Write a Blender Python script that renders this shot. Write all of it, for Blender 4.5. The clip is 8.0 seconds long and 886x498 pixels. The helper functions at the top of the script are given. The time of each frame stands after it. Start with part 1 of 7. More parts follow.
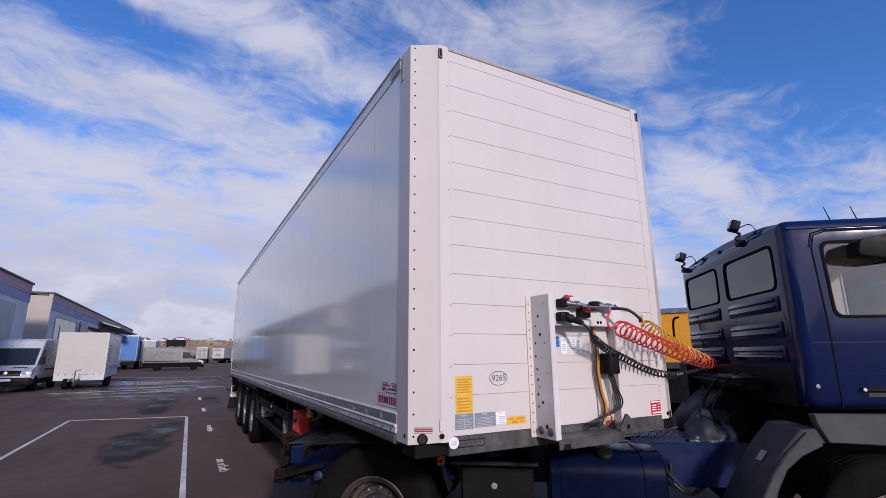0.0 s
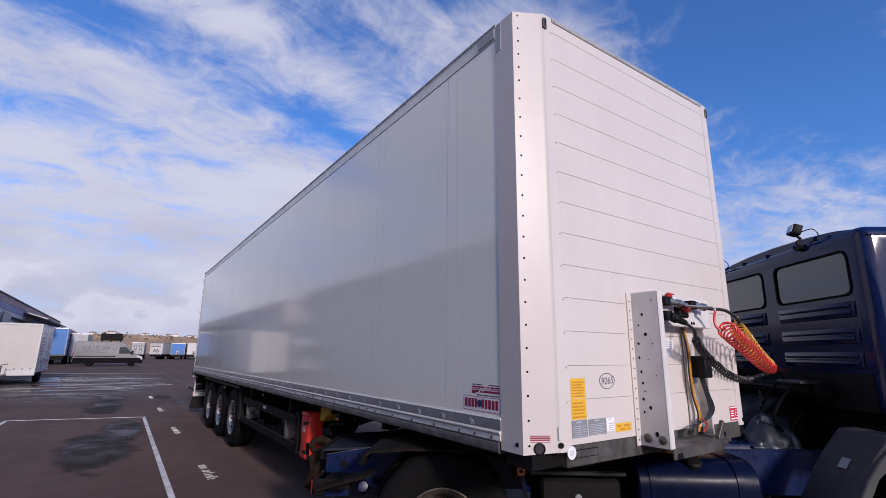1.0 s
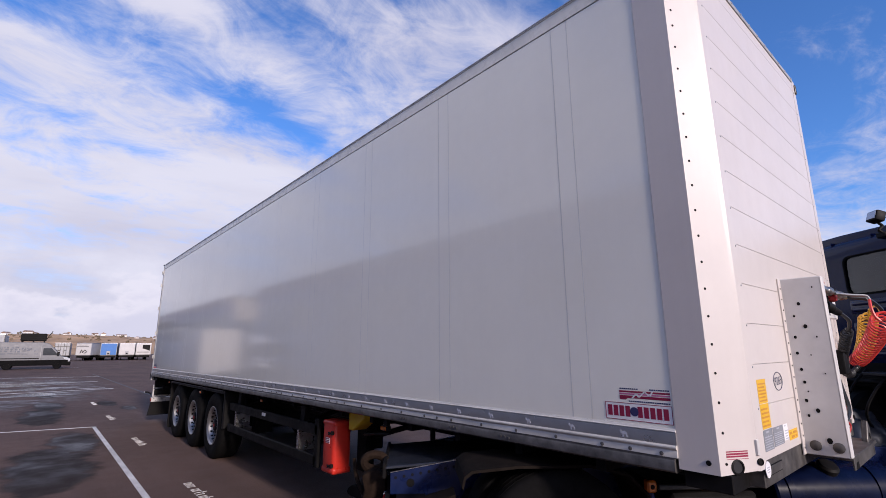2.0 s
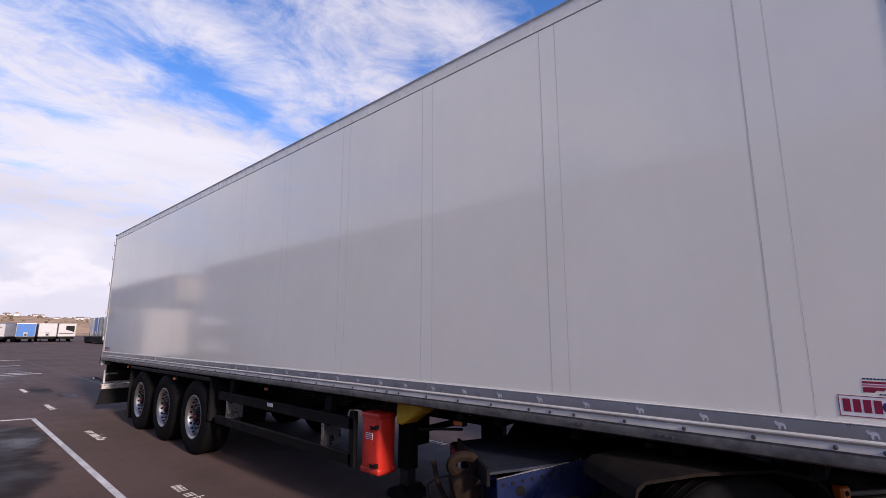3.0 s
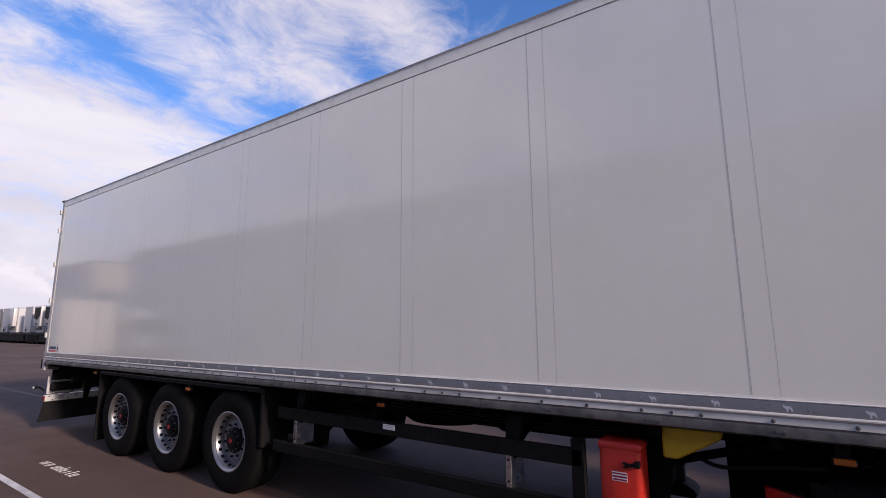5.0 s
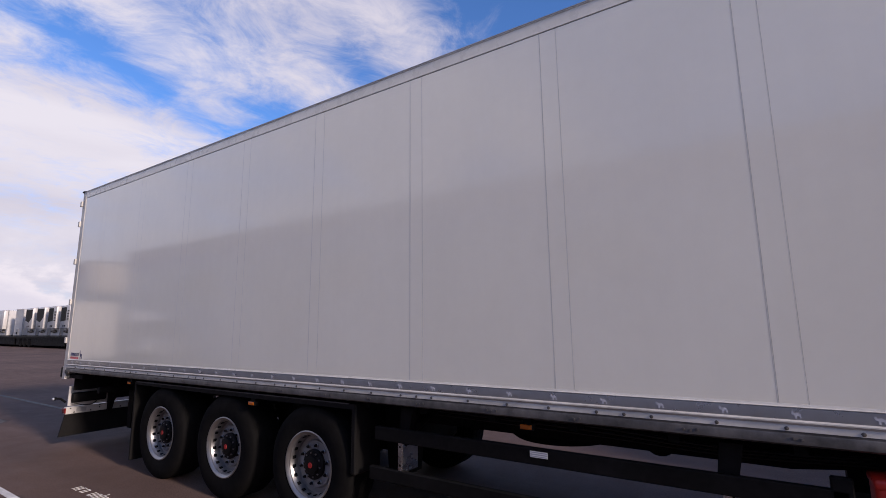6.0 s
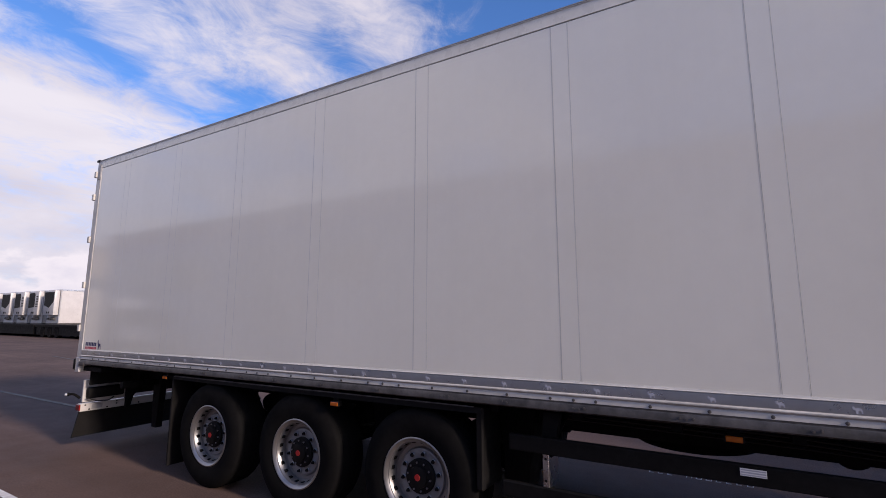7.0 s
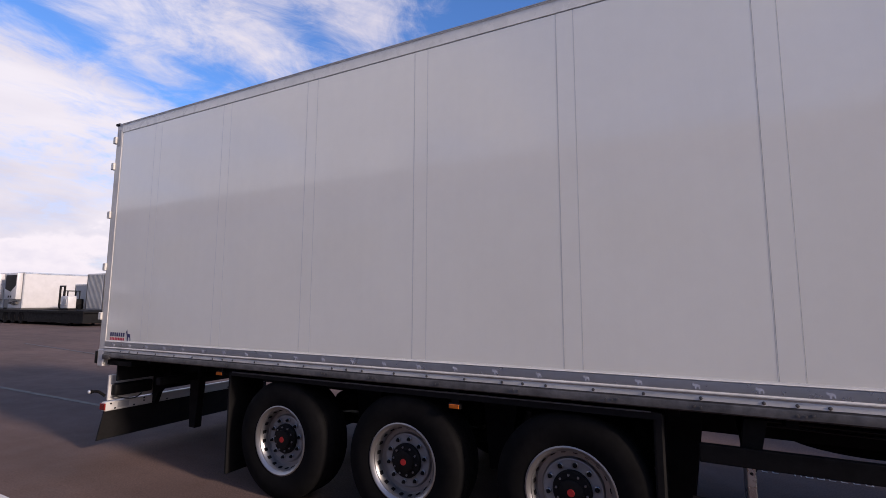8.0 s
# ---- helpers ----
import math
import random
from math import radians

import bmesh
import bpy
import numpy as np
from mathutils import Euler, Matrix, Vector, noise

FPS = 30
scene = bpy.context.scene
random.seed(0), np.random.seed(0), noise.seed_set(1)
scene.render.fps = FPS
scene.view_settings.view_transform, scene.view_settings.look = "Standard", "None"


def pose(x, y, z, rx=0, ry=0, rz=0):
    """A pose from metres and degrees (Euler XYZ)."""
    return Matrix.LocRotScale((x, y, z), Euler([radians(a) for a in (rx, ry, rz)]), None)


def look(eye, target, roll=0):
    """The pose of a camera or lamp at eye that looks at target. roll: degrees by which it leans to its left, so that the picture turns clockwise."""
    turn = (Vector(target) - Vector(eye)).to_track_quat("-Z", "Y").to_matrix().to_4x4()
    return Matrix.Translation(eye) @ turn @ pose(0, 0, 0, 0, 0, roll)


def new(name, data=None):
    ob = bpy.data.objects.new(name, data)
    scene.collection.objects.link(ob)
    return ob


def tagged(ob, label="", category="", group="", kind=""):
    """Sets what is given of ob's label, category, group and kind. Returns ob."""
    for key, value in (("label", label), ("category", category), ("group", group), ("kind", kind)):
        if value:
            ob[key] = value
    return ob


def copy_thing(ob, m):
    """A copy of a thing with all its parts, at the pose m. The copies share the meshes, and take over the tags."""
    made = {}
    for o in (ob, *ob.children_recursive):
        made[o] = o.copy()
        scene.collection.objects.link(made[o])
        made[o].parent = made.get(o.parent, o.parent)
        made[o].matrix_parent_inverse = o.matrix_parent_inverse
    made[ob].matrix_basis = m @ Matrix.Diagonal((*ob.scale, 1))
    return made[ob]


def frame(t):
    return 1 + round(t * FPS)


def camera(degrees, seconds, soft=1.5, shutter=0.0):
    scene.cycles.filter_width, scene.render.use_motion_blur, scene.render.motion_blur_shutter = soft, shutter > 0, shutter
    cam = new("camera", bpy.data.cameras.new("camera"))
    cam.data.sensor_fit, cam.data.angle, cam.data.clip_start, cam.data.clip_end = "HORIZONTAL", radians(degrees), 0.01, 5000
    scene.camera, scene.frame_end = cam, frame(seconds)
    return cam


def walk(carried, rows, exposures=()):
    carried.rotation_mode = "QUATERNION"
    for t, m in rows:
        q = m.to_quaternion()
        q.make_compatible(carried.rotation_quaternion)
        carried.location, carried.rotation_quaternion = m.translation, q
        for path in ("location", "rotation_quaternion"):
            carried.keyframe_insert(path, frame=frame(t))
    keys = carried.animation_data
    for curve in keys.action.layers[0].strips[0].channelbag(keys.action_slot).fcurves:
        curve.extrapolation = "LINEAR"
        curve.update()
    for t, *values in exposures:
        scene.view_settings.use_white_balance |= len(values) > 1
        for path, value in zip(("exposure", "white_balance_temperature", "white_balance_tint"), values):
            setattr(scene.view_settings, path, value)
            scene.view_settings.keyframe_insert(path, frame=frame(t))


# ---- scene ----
cam = camera(86.9, 8.0, soft=0.6)
PATH = [
    (0, (2.735, -1.272, 1.738), (1.016, -0.346, 2.172), -0.5),
    (0.5, (2.348, -1.563, 1.73), (0.669, -0.577, 2.188), 0.5),
    (1, (1.917, -1.928, 1.722), (0.304, -0.83, 2.159), 0.6),
    (1.5, (1.417, -2.228, 1.732), (-0.142, -1.052, 2.163), 0.2),
    (1.7, (1.176, -2.31, 1.745), (-0.352, -1.094, 2.175), -0.1),
    (3, (-0.474, -2.731, 1.728), (-1.811, -1.287, 2.079), -0.0),
    (3.5, (-1.122, -2.88, 1.724), (-2.376, -1.357, 2.056), -0.3),
    (4, (-1.806, -2.903, 1.718), (-2.989, -1.323, 2.035), -0.8),
    (4.5, (-2.497, -2.997, 1.716), (-3.626, -1.377, 2.032), -0.5),
    (6, (-4.519, -3.054, 1.758), (-5.595, -1.399, 2.082), -0.6),
    (6.5, (-5.223, -3.098, 1.755), (-6.267, -1.419, 2.057), -0.6),
    (7, (-5.902, -3.167, 1.748), (-6.899, -1.458, 2.038), 0.1),
    (7.5, (-6.61, -3.168, 1.776), (-7.573, -1.432, 2.022), -0.1),
    (8, (-7.291, -3.247, 1.774), (-8.193, -1.476, 2.001), 0.2),
]
walk(cam, [(t, look(eye, target, roll)) for t, eye, target, roll in PATH],
     exposures=[(0, -0.16, 6350, 18), (1.0, -0.10, 6450, 18), (1.7, 0.06, 6620, 18), (3.0, 0.33, 7050, 19), (4.5, 0.35, 7300, 19), (6.0, 0.20, 7250, 19), (8.0, 0.32, 7350, 19)])

# ---- light ----
SUN_EL, SUN_AZ = radians(21.0), radians(-6.5)   # elevation; azimuth from +x towards +y
world = bpy.data.worlds.new("sky")
scene.world = world
world.use_nodes = True
wn, wl = world.node_tree.nodes, world.node_tree.links
wn.clear()


def wnode(kind, **values):
    n = wn.new(kind)
    for k, v in values.items():
        if k == "operation":
            n.operation = v
        elif k == "blend":
            n.blend_type = v
    return n


def wmath(op, a, b=None, clamp=False):
    n = wn.new("ShaderNodeMath")
    n.operation, n.use_clamp = op, clamp
    for i, v in enumerate((a, b)):
        if v is None:
            continue
        if isinstance(v, (int, float)):
            n.inputs[i].default_value = v
        else:
            wl.new(v, n.inputs[i])
    return n.outputs[0]


sky = wn.new("ShaderNodeTexSky")
sky.sky_type, sky.sun_disc = "NISHITA", False
sky.sun_elevation, sky.sun_rotation = SUN_EL, radians(90) - SUN_AZ
sky.air_density, sky.dust_density, sky.ozone_density, sky.altitude = 1.0, 0.4, 2.6, 200
coord = wn.new("ShaderNodeTexCoord")
split = wn.new("ShaderNodeSeparateXYZ")
wl.new(coord.outputs["Generated"], split.inputs[0])
dx, dy, dz = split.outputs
up = wmath("MAXIMUM", dz, 0.0)
flat = wmath("ADD", up, 0.16)
px, py = wmath("DIVIDE", dx, flat), wmath("DIVIDE", dy, flat)
place = wn.new("ShaderNodeCombineXYZ")
wl.new(px, place.inputs[0]), wl.new(py, place.inputs[1])


def cloud_noise(scale, detail, rough, distort, stretch, turn, shift):
    m = wn.new("ShaderNodeMapping")
    m.inputs["Rotation"].default_value = (0, 0, radians(turn))
    m.inputs["Scale"].default_value = (*stretch, 1)
    m.inputs["Location"].default_value = shift
    wl.new(place.outputs[0], m.inputs["Vector"])
    n = wn.new("ShaderNodeTexNoise")
    n.inputs["Scale"].default_value, n.inputs["Detail"].default_value = scale, detail
    n.inputs["Roughness"].default_value, n.inputs["Distortion"].default_value = rough, distort
    wl.new(m.outputs[0], n.inputs["Vector"])
    return n.outputs["Fac"]


wisps = cloud_noise(1.9, 10, 0.64, 0.9, (1.15, 0.76), -14, (1.3, 4.1, 0))
banks = cloud_noise(0.8, 6, 0.52, 0.4, (1.0, 0.7), -14, (6.2, 0.7, 0))
fine = cloud_noise(5.5, 9, 0.66, 1.0, (1.1, 0.85), -20, (2.2, 8.4, 0))
body = wmath("ADD", wmath("ADD", wmath("MULTIPLY", wisps, 0.72), wmath("MULTIPLY", banks, 0.42)), wmath("MULTIPLY", wmath("SUBTRACT", fine, 0.34), 0.56))
west = wmath("MULTIPLY", dx, -0.10)
low = wmath("MULTIPLY", wmath("SUBTRACT", 0.42, up), 0.36)
cover = wmath("ADD", wmath("ADD", body, west), low)
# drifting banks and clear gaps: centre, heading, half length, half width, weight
# the last bank is out of view, added to brighten the trailer side
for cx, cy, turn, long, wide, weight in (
        (-1.45, -0.04, 112, 0.36, 0.10, 0.18), (-1.12, 0.24, 106, 0.28, 0.09, 0.15), (-0.80, 0.80, 80, 0.42, 0.13, 0.15), (-0.98, 0.70, 104, 0.32, 0.15, 0.19), (-0.66, 0.90, 85, 0.24, 0.11, 0.14),
        (-1.60, 0.75, 95, 0.30, 0.08, 0.05), (-1.70, 0.36, 106, 0.30, 0.07, 0.08), (-2.05, 0.45, 100, 0.50, 0.20, 0.08), (-1.20, -0.28, 110, 0.28, 0.12, -0.20), (-0.94, 0.12, 110, 0.26, 0.08, -0.15),
        (-1.69, -0.44, 104, 0.26, 0.09, -0.14), (-1.40, 0.46, 108, 0.40, 0.065, -0.20), (-1.30, 0.88, 100, 0.14, 0.07, -0.10), (-0.91, 0.93, 95, 0.11, 0.06, -0.17), (-0.40, 1.30, 90, 0.50, 0.24, -0.24),
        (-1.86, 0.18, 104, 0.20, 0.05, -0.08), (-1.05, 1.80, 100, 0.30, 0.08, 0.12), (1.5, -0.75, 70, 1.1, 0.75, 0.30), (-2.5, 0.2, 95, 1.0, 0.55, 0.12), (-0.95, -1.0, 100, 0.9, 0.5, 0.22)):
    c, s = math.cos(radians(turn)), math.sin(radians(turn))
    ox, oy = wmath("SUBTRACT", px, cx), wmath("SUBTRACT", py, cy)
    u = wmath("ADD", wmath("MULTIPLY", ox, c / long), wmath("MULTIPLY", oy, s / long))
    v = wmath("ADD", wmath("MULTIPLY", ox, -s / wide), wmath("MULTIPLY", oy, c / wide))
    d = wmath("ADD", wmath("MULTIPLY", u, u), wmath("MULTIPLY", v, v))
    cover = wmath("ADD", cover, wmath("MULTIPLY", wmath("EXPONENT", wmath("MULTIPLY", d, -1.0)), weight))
# heaped clouds low over the horizon
heap_map = wn.new("ShaderNodeMapping")
heap_map.inputs["Scale"].default_value = (6.5, 6.5, 12.0)
heap_map.inputs["Location"].default_value = (3.1, 0.4, 0.2)
wl.new(coord.outputs["Generated"], heap_map.inputs["Vector"])
heap_noise = wn.new("ShaderNodeTexNoise")
heap_noise.inputs["Scale"].default_value, heap_noise.inputs["Detail"].default_value, heap_noise.inputs["Roughness"].default_value = 1.0, 8, 0.55
wl.new(heap_map.outputs[0], heap_noise.inputs["Vector"])
heaps = heap_noise.outputs["Fac"]
near = wn.new("ShaderNodeMapRange")
near.interpolation_type = "SMOOTHSTEP"
for key, val in (("From Min", 0.10), ("From Max", 0.26), ("To Min", 0.80), ("To Max", 0.0)):
    near.inputs[key].default_value = val
wl.new(up, near.inputs["Value"])
lowcover = wmath("ADD", wmath("MULTIPLY", heaps, 0.75), wmath("ADD", wmath("MULTIPLY", dx, -0.16), 0.46))
blend = wn.new("ShaderNodeMix")
wl.new(near.outputs[0], blend.inputs[0]), wl.new(cover, blend.inputs[2]), wl.new(lowcover, blend.inputs[3])
cover = blend.outputs[0]
tone = wn.new("ShaderNodeMix")
wl.new(near.outputs[0], tone.inputs[0]), wl.new(banks, tone.inputs[2]), wl.new(heaps, tone.inputs[3])
# thin cloud gathers round the sun
toward = wn.new("ShaderNodeVectorMath")
toward.operation = "DOT_PRODUCT"
toward.inputs[1].default_value = (math.cos(SUN_EL) * math.cos(SUN_AZ), math.cos(SUN_EL) * math.sin(SUN_AZ), math.sin(SUN_EL))
wl.new(coord.outputs["Generated"], toward.inputs[0])
glow = wmath("POWER", wmath("MAXIMUM", toward.outputs["Value"], 0.0), 12.0)
cover = wmath("ADD", cover, wmath("MULTIPLY", glow, 0.45))
ramp = wn.new("ShaderNodeValToRGB")
ramp.color_ramp.interpolation = "EASE"
ramp.color_ramp.elements[0].position, ramp.color_ramp.elements[0].color = 0.555, (0, 0, 0, 1)
ramp.color_ramp.elements[1].position, ramp.color_ramp.elements[1].color = 0.96, (1, 1, 1, 1)
wl.new(cover, ramp.inputs[0])
shade = wn.new("ShaderNodeValToRGB")
shade.color_ramp.elements[0].position, shade.color_ramp.elements[0].color = 0.40, (5.3, 5.65, 7.0, 1)
shade.color_ramp.elements[1].position, shade.color_ramp.elements[1].color = 0.58, (6.5, 6.95, 8.2, 1)
wl.new(tone.outputs[0], shade.inputs[0])
mixed = wn.new("ShaderNodeMix")
mixed.data_type = "RGBA"
wl.new(ramp.outputs[0], mixed.inputs[0])
deep = wn.new("ShaderNodeVectorMath")
deep.operation = "MULTIPLY"
deep.inputs[1].default_value = (0.70, 1.27, 1.98)
wl.new(sky.outputs[0], deep.inputs[0])
wl.new(deep.outputs[0], mixed.inputs[6])
wl.new(shade.outputs[0], mixed.inputs[7])
# heaped clouds along the horizon: bright crowns, lavender undersides
crown = wmath("ADD", wmath("MULTIPLY", wmath("SUBTRACT", heaps, 0.36), 0.42), 0.05)
depth = wmath("SUBTRACT", crown, up)
def sky_span(v, a, b):
    r = wn.new("ShaderNodeMapRange")
    r.interpolation_type = "SMOOTHSTEP"
    r.inputs["From Min"].default_value, r.inputs["From Max"].default_value = a, b
    wl.new(v, r.inputs["Value"])
    return r.outputs[0]
pile = wn.new("ShaderNodeMix")
pile.data_type = "RGBA"
pile.inputs[6].default_value, pile.inputs[7].default_value = (7.4, 7.65, 8.7, 1), (5.8, 6.15, 7.6, 1)
wl.new(sky_span(depth, 0.006, 0.095), pile.inputs[0])
piled = wn.new("ShaderNodeMix")
piled.data_type = "RGBA"
wl.new(wmath("MULTIPLY", sky_span(depth, -0.004, 0.034), 0.85), piled.inputs[0])
wl.new(mixed.outputs[2], piled.inputs[6]), wl.new(pile.outputs[2], piled.inputs[7])
# clouds glow warmer round the sun
halo = wn.new("ShaderNodeMix")
halo.data_type = "RGBA"
wl.new(glow, halo.inputs[0])
halo.inputs[6].default_value, halo.inputs[7].default_value = (1, 1, 1, 1), (3.0, 2.8, 2.65, 1)
lit = wn.new("ShaderNodeVectorMath")
lit.operation = "MULTIPLY"
wl.new(piled.outputs[2], lit.inputs[0]), wl.new(halo.outputs[2], lit.inputs[1])
back = wn.new("ShaderNodeBackground")
back.inputs["Strength"].default_value = 0.10
wl.new(lit.outputs[0], back.inputs["Color"])
wl.new(back.outputs[0], wn.new("ShaderNodeOutputWorld").inputs[0])

sun_data = bpy.data.lights.new("sun", "SUN")
sun_data.energy, sun_data.angle, sun_data.color = 3.4, radians(6.0), (1.0, 0.915, 0.83)
sun = new("sun", sun_data)
to_sun = Vector((math.cos(SUN_EL) * math.cos(SUN_AZ), math.cos(SUN_EL) * math.sin(SUN_AZ), math.sin(SUN_EL)))
sun.matrix_basis = look(to_sun * 60, (0, 0, 0))


# ---- materials ----
def material(name, color, rough=0.5, metal=0.0, var=0.12, scale=12.0, grime=0.12, bump=0.0, bump_scale=60.0,
             coat=0.0, spec=0.5, random=0.0, wave=0.0, wave_scale=1.5, rough_var=0.12, streak=0.0):
    """Principled surface with grain and blotches at two scales, relief and a long waviness."""
    m = bpy.data.materials.new(name)
    m.use_nodes = True
    nodes, links = m.node_tree.nodes, m.node_tree.links
    p = nodes["Principled BSDF"]
    p.inputs["Metallic"].default_value = metal
    p.inputs["Specular IOR Level"].default_value = spec
    p.inputs["Coat Weight"].default_value = coat
    p.inputs["Coat Roughness"].default_value = 0.06
    tc = nodes.new("ShaderNodeTexCoord")

    def noise_tex(s, detail=5.0, rg=0.6):
        n = nodes.new("ShaderNodeTexNoise")
        n.inputs["Scale"].default_value, n.inputs["Detail"].default_value, n.inputs["Roughness"].default_value = s, detail, rg
        links.new(tc.outputs["Object"], n.inputs["Vector"])
        return n.outputs["Fac"]

    def span(fac, lo, hi):
        r = nodes.new("ShaderNodeMapRange")
        r.inputs["From Min"].default_value, r.inputs["From Max"].default_value = 0.28, 0.72
        r.inputs["To Min"].default_value, r.inputs["To Max"].default_value = lo, hi
        links.new(fac, r.inputs["Value"])
        return r.outputs[0]

    def times(a, b):
        n = nodes.new("ShaderNodeMath")
        n.operation = "MULTIPLY"
        links.new(a, n.inputs[0]), links.new(b, n.inputs[1])
        return n.outputs[0]

    grain, blotch = noise_tex(scale, 6), noise_tex(scale * 0.13, 4)
    value = times(span(grain, 1 - var, 1 + var), span(blotch, 1 - grime, 1 + grime * 0.6))
    if streak:
        fall = nodes.new("ShaderNodeMapping")
        fall.inputs["Scale"].default_value = (7.0, 7.0, 0.35)
        links.new(tc.outputs["Object"], fall.inputs["Vector"])
        runs = nodes.new("ShaderNodeTexNoise")
        runs.inputs["Scale"].default_value, runs.inputs["Detail"].default_value, runs.inputs["Roughness"].default_value = 1.0, 6, 0.65
        links.new(fall.outputs[0], runs.inputs["Vector"])
        value = times(value, span(runs.outputs["Fac"], 1 - streak, 1 + streak))
    if random:
        info = nodes.new("ShaderNodeObjectInfo")
        r = nodes.new("ShaderNodeMapRange")
        r.inputs["To Min"].default_value, r.inputs["To Max"].default_value = 1 - random, 1 + random
        links.new(info.outputs["Random"], r.inputs["Value"])
        value = times(value, r.outputs[0])
    tint = nodes.new("ShaderNodeVectorMath")
    tint.operation = "SCALE"
    tint.inputs[0].default_value = color
    links.new(value, tint.inputs["Scale"])
    links.new(tint.outputs[0], p.inputs["Base Color"])
    links.new(span(noise_tex(scale * 0.4, 5), max(0.02, rough - rough_var), min(1, rough + rough_var)), p.inputs["Roughness"])
    normal = None
    if wave:
        b = nodes.new("ShaderNodeBump")
        b.inputs["Strength"].default_value, b.inputs["Distance"].default_value = wave, 0.02
        links.new(noise_tex(wave_scale, 2), b.inputs["Height"])
        normal = b.outputs[0]
    if bump:
        b = nodes.new("ShaderNodeBump")
        b.inputs["Strength"].default_value, b.inputs["Distance"].default_value = bump, 0.006
        links.new(noise_tex(bump_scale, 6), b.inputs["Height"])
        if normal:
            links.new(normal, b.inputs["Normal"])
        normal = b.outputs[0]
    if normal:
        links.new(normal, p.inputs["Normal"])
    return m


def glass_material(name, tint, rough=0.02, ior=1.6):
    m = bpy.data.materials.new(name)
    m.use_nodes = True
    nodes, links = m.node_tree.nodes, m.node_tree.links
    nodes.clear()
    clear, gloss, mix, fres = (nodes.new("ShaderNode" + k) for k in ("BsdfTransparent", "BsdfGlossy", "MixShader", "Fresnel"))
    clear.inputs[0].default_value = (*tint, 1)
    gloss.inputs["Roughness"].default_value = rough
    fres.inputs[0].default_value = ior
    links.new(fres.outputs[0], mix.inputs[0]), links.new(clear.outputs[0], mix.inputs[1]), links.new(gloss.outputs[0], mix.inputs[2])
    links.new(mix.outputs[0], nodes.new("ShaderNodeOutputMaterial").inputs[0])
    return m


